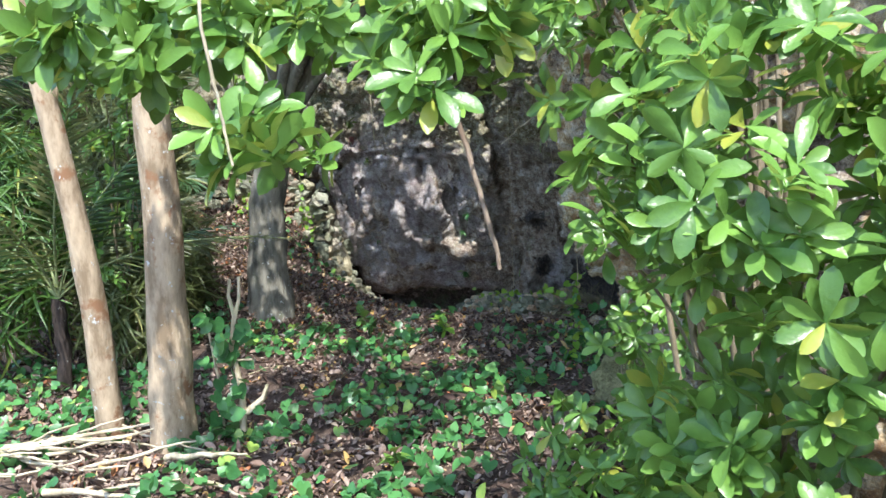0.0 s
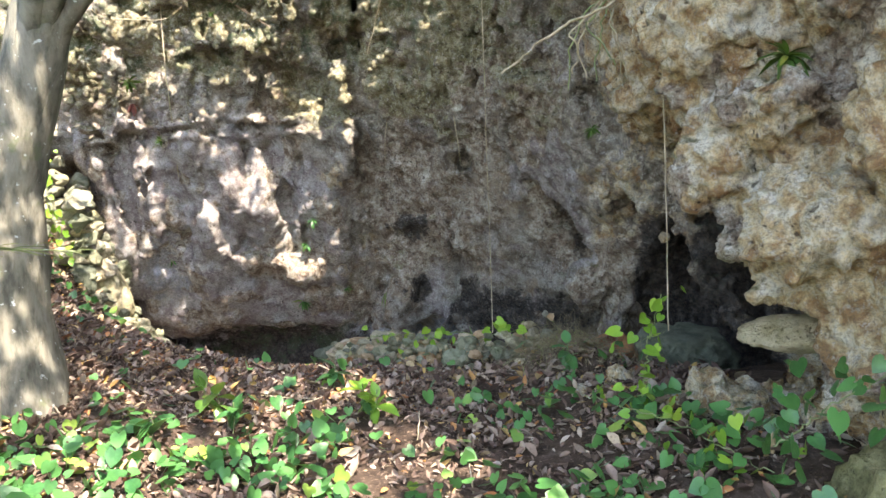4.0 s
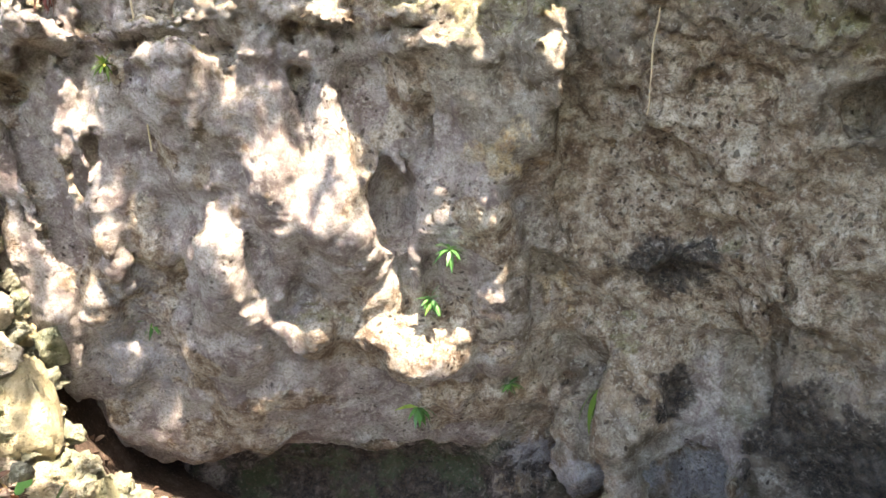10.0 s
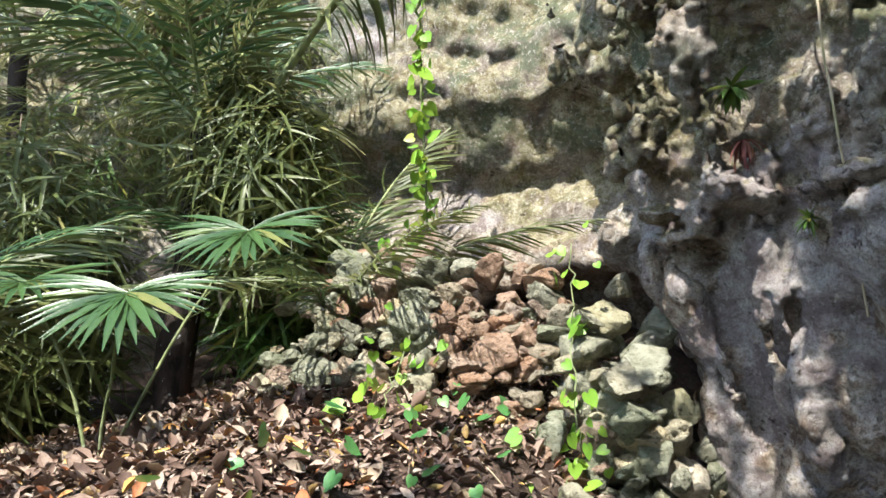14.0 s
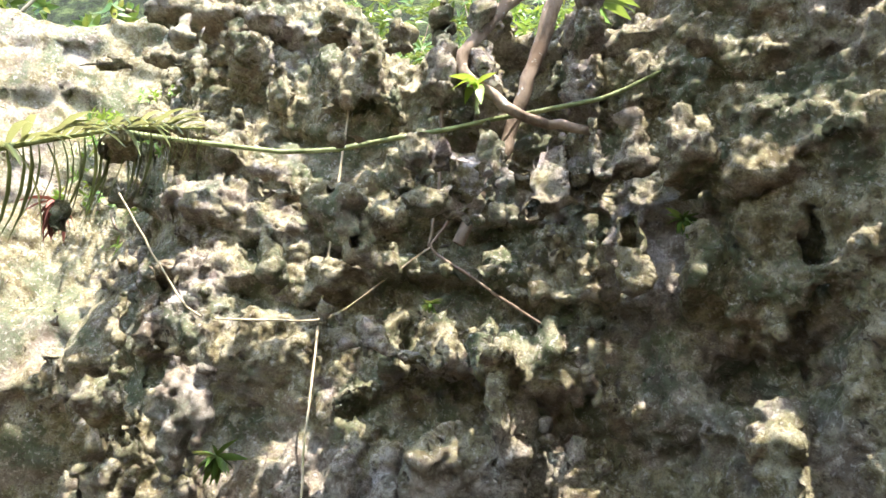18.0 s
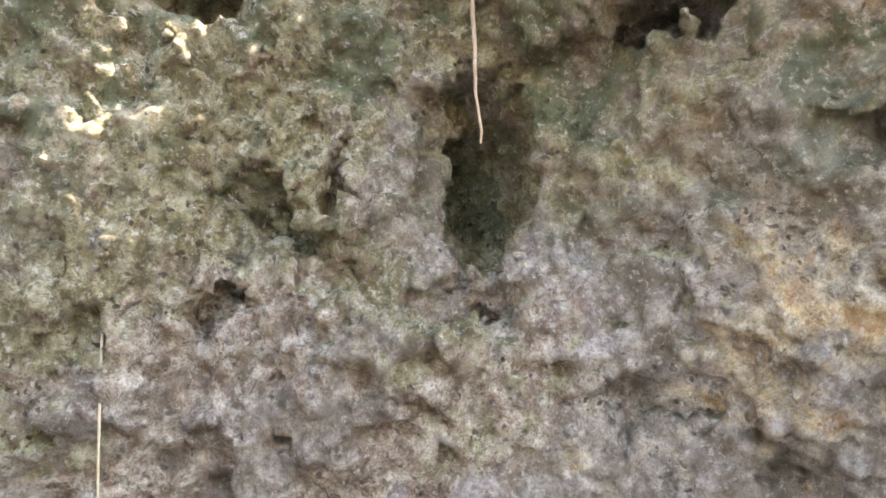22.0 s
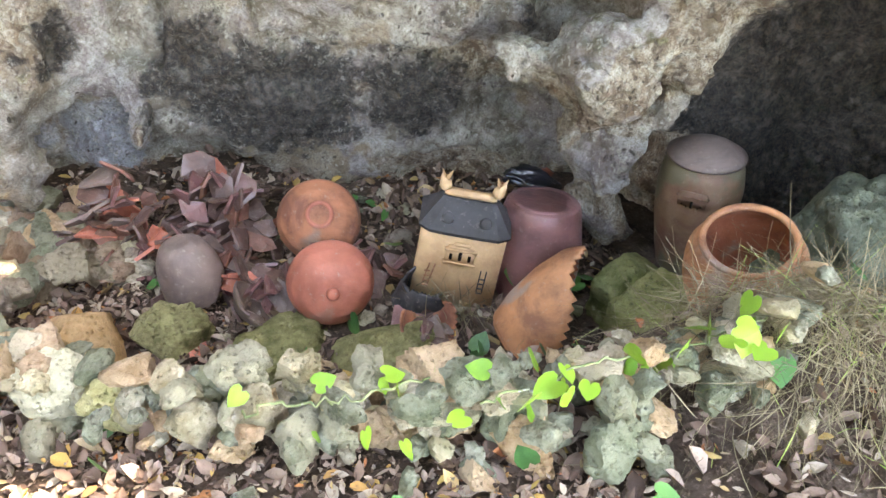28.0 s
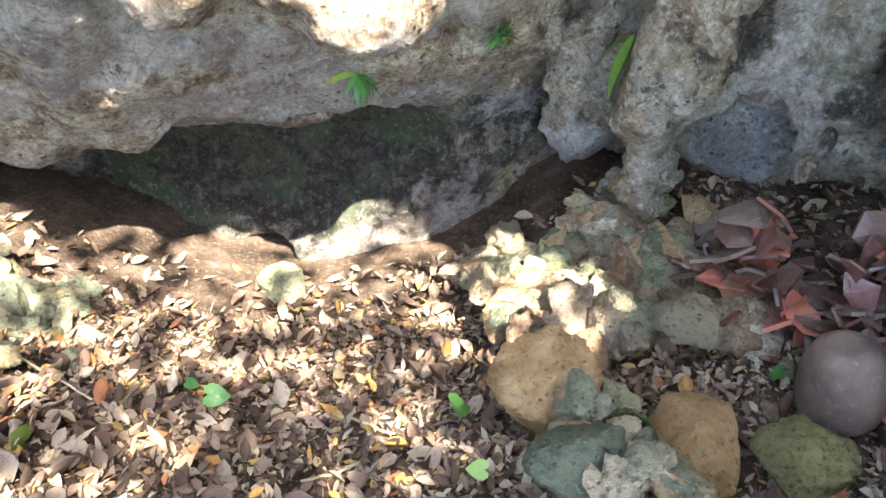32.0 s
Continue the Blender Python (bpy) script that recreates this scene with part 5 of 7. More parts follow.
def plain_jar(label, at, prof, outer, cut=None, seed=0, rim=None, inner=None, name="burial_urn", seg=48):
    t = thing(name, label, "urn", URNS, at=at)
    body = part("body", shell(prof, 0.014, seg, cut, seed), outer, t)
    if inner:
        body.data.materials.append(inner)
        half = len(body.data.polygons)
        for f in body.data.polygons:
            c, n = f.center, f.normal
            if c.x * n.x + c.y * n.y < -0.002:
                f.material_index = 1
    if not rim and prof[1][1] == 0:
        r = prof[1][0]
        part("foot", lathe([(r - 0.02, -0.002), (r + 0.004, -0.002), (r + 0.006, 0.008), (r - 0.02, 0.010), (r - 0.02, -0.002)], seg, cap=False), outer, t)
    if rim:
        r, z = rim
        part("rim", lathe([(r - 0.012, z - 0.014), (r + 0.010, z - 0.014), (r + 0.014, z - 0.004), (r + 0.008, z + 0.008), (r - 0.008, z + 0.008), (r - 0.014, z), (r - 0.012, z - 0.014)], seg, cap=False), outer, t)
    return t


# purple jar, bottom up, with a broken bowl before it
plain_jar("purple-brown glazed clay jar standing bottom up", placed(2.42, 3.05, 0.05, 176, 6, 20), [(0.03, 0.0), (0.155, 0.0), (0.176, 0.012), (0.188, 0.05), (0.208, 0.2), (0.21, 0.36), (0.19, 0.52)], M_PURPLE)
plain_jar("broken red clay jar lying open with a grey patch", placed(1.95, 2.77, -0.40, 52, 14, 48), [(0.02, 0.0), (0.12, 0.0), (0.15, 0.015), (0.20, 0.14), (0.23, 0.30), (0.23, 0.44), (0.20, 0.52)], M_ORANGE,
          cut=lambda a, z: z > 0.30 + 0.20 * math.cos(a - 1.2) + 0.02 * math.sin(5 * a), seed=2, inner=M_CLAY_IN)
# jar with a domed lid in the recess
t = plain_jar("tall greenish clay jar with a shallow lid", placed(3.12, 2.60, -0.36, 3, -4, -70), [(0.03, 0.0), (0.13, 0.0), (0.145, 0.02), (0.17, 0.14), (0.198, 0.34), (0.205, 0.48), (0.19, 0.58), (0.165, 0.63)], M_GREENJAR)
lid = part("lid", lathe([(0.16, 0.628), (0.185, 0.632), (0.187, 0.645), (0.165, 0.655), (0.14, 0.675), (0.09, 0.695), (0.03, 0.702), (0.002, 0.703)], 48), M_GREY, t, "grey-brown shallow clay lid")
panel = part("portico", moved(box_bm(0.13, 0.014, 0.075, 1, 0.003), Matrix.Translation((0, -0.205, 0.46))), M_GREENJAR, t, "raised clay doorway")
part("moulding", moved(box_bm(0.15, 0.02, 0.012, 1, 0.003), Matrix.Translation((0, -0.204, 0.503))), M_GREENJAR, panel)
for x in (-0.045, -0.022, 0.0, 0.03, 0.045):
    part("opening", moved(box_bm(0.012 if x == 0 else 0.006, 0.006, 0.036 if x == 0 else 0.007, 1, 0.001), Matrix.Translation((x, -0.213, 0.455 + (0.012 if abs(x) == 0.045 else 0)))), M_HOLE, panel, "small dark opening")
# open orange jar leaning at the edge of the recess
plain_jar("open orange clay jar leaning, half hidden by dry grass", placed(2.62, 2.10, -0.14, 8, -20, -20), [(0.03, 0.0), (0.14, 0.0), (0.16, 0.02), (0.21, 0.16), (0.235, 0.31), (0.23, 0.42), (0.19, 0.50), (0.17, 0.52)], M_ORANGE, rim=(0.172, 0.522), inner=M_CLAY_IN)
# dark jar broken open at the back
plain_jar("dark grey broken jar with a red inside", placed(2.72, 3.42, -0.40, 40, 10, 40), [(0.03, 0.0), (0.11, 0.0), (0.15, 0.1), (0.17, 0.22), (0.16, 0.34)], M_GREY, cut=lambda a, z: z > 0.2 + 0.12 * math.sin(a * 2 + 0.5), seed=5, inner=M_CLAY_IN)
# red bowl lying with its knob outwards, and a lid with a ring
t = plain_jar("pinkish red clay bowl lid lying upside down with a knob", placed(1.46, 3.44, -0.27, 118, 0, -38), [(0.02, 0.0), (0.06, 0.004), (0.115, 0.03), (0.155, 0.075), (0.172, 0.125), (0.176, 0.15)], M_PINK)
part("knob", lathe([(0.026, 0.004), (0.026, -0.012), (0.018, -0.02), (0.002, -0.022)], 24), M_PINK, t)
t.matrix_basis = facing((1.42, 3.36, -0.22), (-0.5, -0.78, 0.35))
t.scale = (1.14, 1.14, 1.14)
t = plain_jar("brown clay bowl tipped up with a red ring foot", facing((1.64, 3.76, -0.10), (-0.42, -0.62, 0.66)) @ Matrix.Scale(1.3, 4), [(0.02, 0.0), (0.05, 0.0), (0.10, 0.03), (0.145, 0.08), (0.16, 0.14)], M_CLAY)
part("ring_foot", lathe([(0.034, 0.006), (0.05, 0.006), (0.052, -0.006), (0.046, -0.012), (0.038, -0.010), (0.034, 0.006)], 28, cap=False), M_PINK, t)
# grey jar shoulder like a bottle, and others
plain_jar("grey-brown jar bottom standing upside down, broken", placed(1.03, 3.98, -0.12, 172, -8, 10), [(0.02, 0.0), (0.06, 0.002), (0.10, 0.03), (0.13, 0.09), (0.145, 0.17), (0.148, 0.26), (0.14, 0.30)], M_GREY,
          cut=lambda a, z: z > 0.30 - 0.12 * max(0, math.cos(a - 0.3)) - 0.015 * math.sin(7 * a), seed=8)
plain_jar("dark grey broken jar leaning on the house urn", placed(1.78, 3.28, -0.42, 35, 20, 10), [(0.02, 0.0), (0.08, 0.0), (0.11, 0.08), (0.125, 0.18), (0.12, 0.25)], M_ROOF, cut=lambda a, z: z > 0.17 + 0.06 * math.sin(2 * a), seed=9)
plain_jar("broken red clay bowl with shards inside", placed(1.72, 3.06, -0.44, 18, -8, 0), [(0.02, 0.0), (0.07, 0.0), (0.115, 0.05), (0.14, 0.11), (0.145, 0.15)], M_CLAY, cut=lambda a, z: z > 0.09 + 0.05 * math.sin(3 * a + 1), seed=10)
plain_jar("brown broken bowl full of shards", placed(1.22, 3.66, -0.42, 20, 12, 0), [(0.02, 0.0), (0.08, 0.0), (0.13, 0.05), (0.15, 0.12), (0.152, 0.16)], M_GREY, cut=lambda a, z: z > 0.10 + 0.05 * math.sin(2 * a + 2), seed=11)


# ---------- shards ----------
def shard_mesh(seed):
    g = np.random.default_rng(seed)
    n = g.integers(4, 7)
    ang = np.sort(g.uniform(0, 6.28, n) + np.linspace(0, 6.28, n, endpoint=False) * 0.0)
    ang = (np.arange(n) + g.uniform(-0.32, 0.32, n)) * 6.283 / n
    rad = g.uniform(0.55, 1.0, n)
    sx, sy = g.uniform(0.06, 0.11), g.uniform(0.05, 0.09)
    bm = bmesh.new()
    loops = []
    for ring, k in ((0, 1.0), (1, 0.5)):
        loops.append([(sx * rad[i] * k * math.cos(ang[i]), sy * rad[i] * k * math.sin(ang[i])) for i in range(n)])
    R = g.uniform(0.14, 0.2)

    def lift(x, y, dz):
        r = R + dz
        a = x / R
        return (r * math.sin(a), y, r * math.cos(a) - R)
    vs = {}
    for s, dz in ((0, 0.0), (1, 0.011)):
        for li, lp in enumerate(loops):
            for i, (x, y) in enumerate(lp):
                vs[s, li, i] = bm.verts.new(lift(x, y, dz))
        vs[s, 2, 0] = bm.verts.new(lift(0, 0, dz))
    for s in (0, 1):
        for i in range(n):
            j = (i + 1) % n
            f = [vs[s, 0, i], vs[s, 0, j], vs[s, 1, j], vs[s, 1, i]]
            h = [vs[s, 1, i], vs[s, 1, j], vs[s, 2, 0]]
            bm.faces.new(f if s else f[::-1])
            bm.faces.new(h if s else h[::-1])
    for i in range(n):
        j = (i + 1) % n
        bm.faces.new((vs[0, 0, i], vs[0, 0, j], vs[1, 0, j], vs[1, 0, i]))
    bmesh.ops.recalc_face_normals(bm, faces=bm.faces)
    me = bpy.data.meshes.new("pottery_shard")
    bm.to_mesh(me)
    bm.free()
    return me


def shards():
    g = np.random.default_rng(61)
    mats = [M_SHARD, M_SHARD, M_CLAYDULL, M_PURPLE, M_GREY, M_SHARD, M_PURPLE, M_PINK]
    pool = []
    for s in range(16):
        me = shard_mesh(s)
        me.materials.append(mats[s % len(mats)])
        pool.append(me)
    tell = {0: "dull brown curved pottery shard in a heap", 2: "dull red clay pottery shard in a heap", 3: "purple glazed pottery shard in a heap", 4: "grey pottery shard in a heap", 6: "purple glazed pottery shard in a heap", 7: "pinkish red pottery shard in a heap"}
    heaps = [(1.0, 4.55, 56, 0.19, 0.44, 10), (1.36, 4.3, 70, 0.24, 0.46, -10), (1.15, 4.15, 40, 0.20, 0.26, 0), (1.3, 3.78, 24, 0.15, 0.2, 0), (1.62, 3.58, 24, 0.16, 0.2, 0), (1.74, 3.08, 8, 0.09, 0.12, 0), (1.86, 3.55, 8, 0.10, 0.1, 0)]
    for cx, cy, n, spread, high, lean in heaps:
        for i in range(n):
            d = g.normal(0, spread * 0.6, 2)
            x, y = cx + d[0], cy + d[1]
            z = float(surface_z(x, y)[0]) + 0.02 + (i / n) * high * math.exp(-(d @ d) / spread ** 2 * 0.7)
            k = int(g.integers(len(pool)))
            ob = new("pottery_shard", pool[k])
            tilt = g.uniform(-1.2, 1.2, 2)
            ob.matrix_basis = Matrix.LocRotScale((x, y, z), Euler((tilt[0], tilt[1], g.uniform(0, 6.28))), Vector([g.uniform(0.8, 1.6)] * 3))
            tagged(ob, tell.get(k % 8, tell[0]), "shard", "heap of shards")


shards()

# tan fragment by the grey boulder and a black plastic bag
t = thing("clay_fragment", "tan fragment of a house urn leaning on a boulder", "shard", at=placed(2.62, 1.62, 0.12, -12, 6, -62))
part("slab", box_bm(0.20, 0.02, 0.15, 0.9, 0.005), M_TAN, t)
part("opening", moved(box_bm(0.02, 0.004, 0.03, 1, 0.002), Matrix.Translation((-0.05, -0.012, 0.08))), M_HOLE, t)
bm = bmesh.new()
bmesh.ops.create_icosphere(bm, subdivisions=4, radius=0.09)
co = np.array([v.co for v in bm.verts])
co = co * (1 + 0.45 * fbm(co * 1.0, 14, 3, 3))[:, None] * np.array((1.5, 0.8, 0.6))
for v, c in zip(bm.verts, co):
    v.co = c
bag = part("plastic_bag", bm, M_PLASTIC)
bag.matrix_basis = placed(2.62, 3.28, -0.02, 0, 15, -40)
tagged(bag, "crumpled black plastic bag behind the jars", "bag")


# ---------- boulders and rubble round the urns ----------
def boulder(name, label, x, y, z, sx, sy, sz, mat, seed, rz=0.0, rough=0.25):
    bm = bmesh.new()
    bmesh.ops.create_icosphere(bm, subdivisions=5, radius=1)
    co = np.array([v.co for v in bm.verts])
    g = np.random.default_rng(seed)
    co = co * (1 + rough * fbm(co + seed * 7.3, 1.2, 3, seed) + 0.07 * fbm(co + seed, 5, 4, seed + 3, 0.6) - 0.04 * np.abs(vnoise(co, 9, seed)))[:, None]
    for _ in range(6):
        d = rand_dirs(1, g)[0]
        h = co @ d
        lim = g.uniform(0.62, 0.85)
        co -= np.clip(h - lim, 0, None)[:, None] * d * 0.8
    for v, c in zip(bm.verts, co * np.array((sx, sy, sz))):
        v.co = c
    ob = part(name, bm, mat)
    ob.matrix_basis = pose(x, y, z, 0, 0, rz)
    return tagged(ob, label, "boulder")


M_MOSSROCK = stone_material("mossy_rock", (0.16, 0.15, 0.07), (0.40, 0.37, 0.19), (0.14, 0.17, 0.05), (0.36, 0.30, 0.14))
M_GREYROCK = stone_material("grey_green_rock", (0.075, 0.085, 0.06), (0.21, 0.22, 0.16), (0.16, 0.19, 0.14), (0.3, 0.27, 0.2))
M_YELLOWROCK = stone_material("yellow_limestone", (0.42, 0.35, 0.16), (0.74, 0.66, 0.42), (0.60, 0.56, 0.24), (0.75, 0.70, 0.55))
M_ORANGEROCK = stone_material("orange_limestone", (0.40, 0.22, 0.11), (0.70, 0.48, 0.30), (0.62, 0.42, 0.2), (0.66, 0.56, 0.42))
boulder("boulder", "grey-green boulder in the recess beside the jars", 2.98, 1.80, 0.24, 0.33, 0.34, 0.30, M_GREYROCK, 1, 30, 0.45)
boulder("boulder", "mossy green boulder at the foot of the cliff", 2.75, -1.35, 0.22, 0.38, 0.42, 0.40, M_MOSSROCK, 2)
boulder("boulder", "mossy ochre rock between two jars", 2.55, 2.55, -0.3, 0.22, 0.22, 0.24, M_MOSSROCK, 3)
boulder("boulder", "mossy ochre rock below the open jar", 2.3, 2.25, -0.25, 0.24, 0.22, 0.28, M_MOSSROCK, 4)
boulder("boulder", "flat mossy rock slab before the red bowl", 1.15, 3.42, -0.45, 0.30, 0.20, 0.11, M_MOSSROCK, 5, 20)
boulder("boulder", "flat green mossy slab below the shards", 1.55, 3.12, -0.46, 0.26, 0.16, 0.11, M_MOSSROCK, 6, -30)
boulder("boulder", "brown rock under the grey jar", 0.85, 3.75, -0.4, 0.17, 0.15, 0.16, M_MOSSROCK, 7)
boulder("boulder", "large yellow limestone block on the low wall", 0.27, 3.2, 0.10, 0.18, 0.12, 0.12, M_YELLOWROCK, 8, -55)
boulder("boulder", "pale cream limestone block on the low wall", 0.36, 2.98, 0.14, 0.12, 0.09, 0.10, M_YELLOWROCK, 9, -50)
boulder("boulder", "orange porous limestone block at the end of the wall", 0.02, 3.95, -0.12, 0.15, 0.17, 0.19, M_ORANGEROCK, 10, 20)
boulder("boulder", "green mossy block at the foot of the wall", 0.02, 3.62, 0.02, 0.15, 0.12, 0.10, M_GREYROCK, 11, 10)
boulder("boulder", "orange flaky limestone block on the low wall", 0.85, 2.5, 0.20, 0.14, 0.09, 0.09, M_ORANGEROCK, 12, -25)
boulder("boulder", "brown limestone block behind the wall", 0.5, 3.85, -0.35, 0.2, 0.18, 0.18, M_ORANGEROCK, 13, 40)
boulder("boulder", "small round stone at the mouth of the cave hole", -0.93, 5.27, -0.74, 0.12, 0.11, 0.10, M_STONE, 14)
boulder("boulder", "flat slab of pale grey rock under the overhang", 2.86, -0.18, 0.84, 0.28, 0.26, 0.09, M_STONE, 15, 10, 0.15)
boulder("boulder", "grey rock half buried at the edge of the path", 2.25, 0.3, 0.2, 0.42, 0.35, 0.20, M_GREYROCK, 16, 20)
boulder("boulder", "sunlit pale boulder at the corner of the cliff", -2.45, 4.55, 0.55, 0.26, 0.24, 0.40, M_STONE, 17, 20)
boulder("boulder", "sunlit boulder among the leaves by the cliff", -2.7, 4.25, 0.85, 0.24, 0.22, 0.26, M_GREYROCK, 18)


def fill_rubble():
    g = np.random.default_rng(71)
    w = thing("rubble", "small reddish and mossy stones heaped against the cave wall", "rubble", kind="structure")
    for i in range(150):
        u, v = g.uniform(0, 1, 2)
        x = 0.0 + 0.95 * u + g.normal(0, 0.05)
        y = 4.25 + 1.05 * v
        z = -0.42 - 0.32 * v + 0.12 * math.sin(u * 3.1) + g.uniform(-0.05, 0.06)
        put_stone(w, RED_STONES if g.uniform() < 0.6 else PALE_STONES, g, (x, y, max(z, float(surface_z(x, y)[0]) + 0.03)), g.uniform(0.12, 0.27))
    for i in range(110):
        x, y = g.uniform(0.5, 2.5), g.uniform(2.5, 4.3)
        put_stone(w, PALE_STONES if g.uniform() < 0.5 else RED_STONES, g, (x, y, float(surface_z(x, y)[0]) + 0.01), g.uniform(0.04, 0.12))


fill_rubble()


# ---------- vines, roots and hanging stems ----------
M_VINE = bark_material("pale_vine_stem", (0.30, 0.25, 0.16), (0.52, 0.44, 0.31), (0.40, 0.38, 0.22))
M_GREENSTEM = bark_material("green_vine_stem", (0.13, 0.16, 0.07), (0.27, 0.31, 0.15), (0.22, 0.25, 0.14))
M_TWIG = bark_material("grey_brown_twig", (0.13, 0.095, 0.07), (0.28, 0.215, 0.165), (0.2, 0.14, 0.1))
M_ROOT = bark_material("pale_root", (0.36, 0.26, 0.19), (0.60, 0.47, 0.37), (0.5, 0.36, 0.27))
M_STRAW = leaf_material("dry_straw", (0.13, 0.10, 0.065), (0.34, 0.28, 0.18), (0.30, 0.40, 0.10), 0.8, 0.2, 0.1)
M_RED = leaf_material("dry_red_leaf", (0.13, 0.045, 0.04), (0.26, 0.10, 0.075), (0.33, 0.16, 0.1), 0.7, 0.2, 0.1)
M_OLIVE = leaf_material("olive_palm_leaf", (0.045, 0.065, 0.022), (0.15, 0.185, 0.06), (0.38, 0.36, 0.14), 0.4, 0.4, 0.35)


def hanging(name, label, pts, r, mat, seed, wob=0.012, n=26, cat="vine", seg=6, group=""):
    """A stem through a few points."""
    pts = np.array(pts, float)
    t = np.linspace(0, len(pts) - 1, n)
    p = np.stack([np.interp(t, range(len(pts)), pts[:, k]) for k in range(3)], 1)
    for _ in range(2):
        p[1:-1] = (p[:-2] + 2 * p[1:-1] + p[2:]) / 4
    g = np.random.default_rng(seed)
    w = np.cumsum(g.normal(0, wob, p.shape), axis=0)
    w -= np.linspace(0, 1, n)[:, None] * w[-1]
    ob = new(name, tube_mesh(p + w * 0.5, r if isinstance(r, tuple) else (r, r * 0.7), mat, seg, name, 0.08, seed))
    return tagged(ob, label, cat, group)


STR = "stems hanging down the cliff"
hanging("hanging_vine", "thin pale vine hanging straight before the cave", [(2.2, -0.2, 3.1), (2.2, -0.2, 0.88)], 0.0042, M_VINE, 1, 0.004, group=STR)
hanging("hanging_vine", "very thin pale vine hanging before the low wall", [(1.42, 0.72, 4.6), (1.4, 0.72, 0.73)], 0.0026, M_VINE, 2, 0.003, group=STR)
hanging("hanging_vine", "thin pale vine with a cross twig on the rock", [(0.75, 3.9, 4.2), (0.72, 4.0, 2.6), (0.66, 4.1, 1.95)], 0.005, M_VINE, 3, 0.006, group=STR)
hanging("hanging_vine", "pale brown vine hanging down the wall", [(-1.62, 4.35, 4.9), (-1.66, 4.42, 3.2), (-1.62, 4.5, 1.9)], 0.007, M_VINE, 4, 0.008, group=STR)
hanging("hanging_vine", "long pale vine hanging from the cliff top", [(1.12, 3.35, 4.75), (1.2, 3.4, 4.1), (1.30, 3.45, 3.0), (1.42, 3.5, 1.9)], 0.006, M_VINE, 5, 0.006, group=STR)
hanging("hanging_vine", "thin slanting brown stem on the rock face", [(1.05, 3.3, 4.4), (0.75, 3.5, 3.6), (0.55, 3.7, 3.0)], 0.005, M_VINE, 6, 0.01, group=STR)
hanging("climbing_stem", "green vine stem arching across the cliff top", [(-3.0, 4.0, 4.6), (-1.78, 4.2, 4.42), (-0.9, 4.1, 4.46), (-0.21, 4.05, 4.5), (0.6, 3.75, 4.72), (1.0, 3.45, 4.8), (1.2, 3.35, 4.95)], 0.014, M_GREENSTEM, 7, 0.008, 40)
hanging("dead_branch", "bare grey branch leaning on the cliff edge", [(0.1, 4.7, 6.6), (-0.55, 4.0, 5.3), (-0.95, 4.0, 4.75), (-0.7, 4.05, 4.45), (-0.29, 4.1, 4.33)], (0.045, 0.02), M_TWIG, 8, 0.012, 30, "branch", 9)
hanging("dead_branch", "thick rough root running down the rock", [(-0.2, 4.5, 6.4), (-0.45, 4.0, 5.2), (-0.7, 4.25, 4.5), (-0.99, 4.38, 3.95)], (0.05, 0.028), M_TWIG, 9, 0.012, 30, "branch", 9)
hanging("dead_branch", "thin forked twig against the rock", [(-1.0, 3.95, 4.9), (-1.05, 4.2, 4.3), (-1.12, 4.3, 3.9)], 0.012, M_TWIG, 10, 0.01, cat="branch")
hanging("dead_branch", "thin brown twig slanting over the rock", [(-0.65, 4.1, 4.5), (-0.95, 4.25, 4.1), (-1.12, 4.3, 3.9), (-0.5, 4.4, 3.45)], 0.009, M_TWIG, 11, 0.01, cat="branch")
hanging("creeping_stem", "thin sagging vine across the rock face", [(-2.7, 4.1, 4.2), (-2.3, 4.35, 3.6), (-1.6, 4.35, 3.55), (-1.1, 4.3, 3.9)], 0.006, M_VINE, 12, 0.006)
hanging("aerial_root", "thick pale peeling root hanging from the cliff top", [(1.42, 2.3, 4.75), (1.50, 2.42, 4.3), (1.56, 2.5, 3.95)], (0.035, 0.02), M_ROOT, 13, 0.012, 20, "root", 9)
hanging("aerial_root", "slender pale root hanging over the rock hole", [(1.50, 2.02, 4.7), (1.62, 2.16, 4.1), (1.76, 2.28, 3.5), (1.80, 2.3, 3.12)], (0.014, 0.004), M_ROOT, 14, 0.010, 30, "root")
for i in range(9):
    hanging("aerial_root", "thin dark root in a hanging bunch", [(1.50 + 0.03 * i, 2.28 - 0.02 * i, 4.7), (1.55 + 0.02 * i, 2.36 - 0.012 * i, 4.0 + 0.05 * ((i * 5) % 7))], (0.008, 0.003), M_TWIG, 30 + i, 0.012, 16, "root", 5, "bunch of dark roots")
hanging("dead_branch", "white dead twig hanging by the yellow rock", [(2.05, -0.2, 2.55), (1.75, 0.1, 2.45), (1.45, 0.2, 2.25)], 0.008, M_VINE, 50, 0.012, cat="branch")
for i in range(7):
    a = 0.9 * i
    hanging("vine_tendril", "pale curling tendril hanging from the rock", [(2.02 + 0.03 * i, 0.25, 2.75), (1.95 + 0.10 * math.cos(a), 0.2 + 0.1 * math.sin(a), 2.5), (1.98 + 0.16 * math.cos(a + 0.6), 0.2 + 0.12 * math.sin(a), 2.15 + 0.05 * (i % 3))], 0.006, M_GREENSTEM if i % 2 else M_VINE, 60 + i, 0.02, 20, "vine", 5, "tendrils by the rock")
hanging("dead_branch", "forked dead twig hanging at the entrance", [(2.35, -4.4, 2.3), (2.42, -4.4, 1.9), (2.5, -4.4, 1.62)], 0.012, M_TWIG, 70, 0.008, cat="branch")
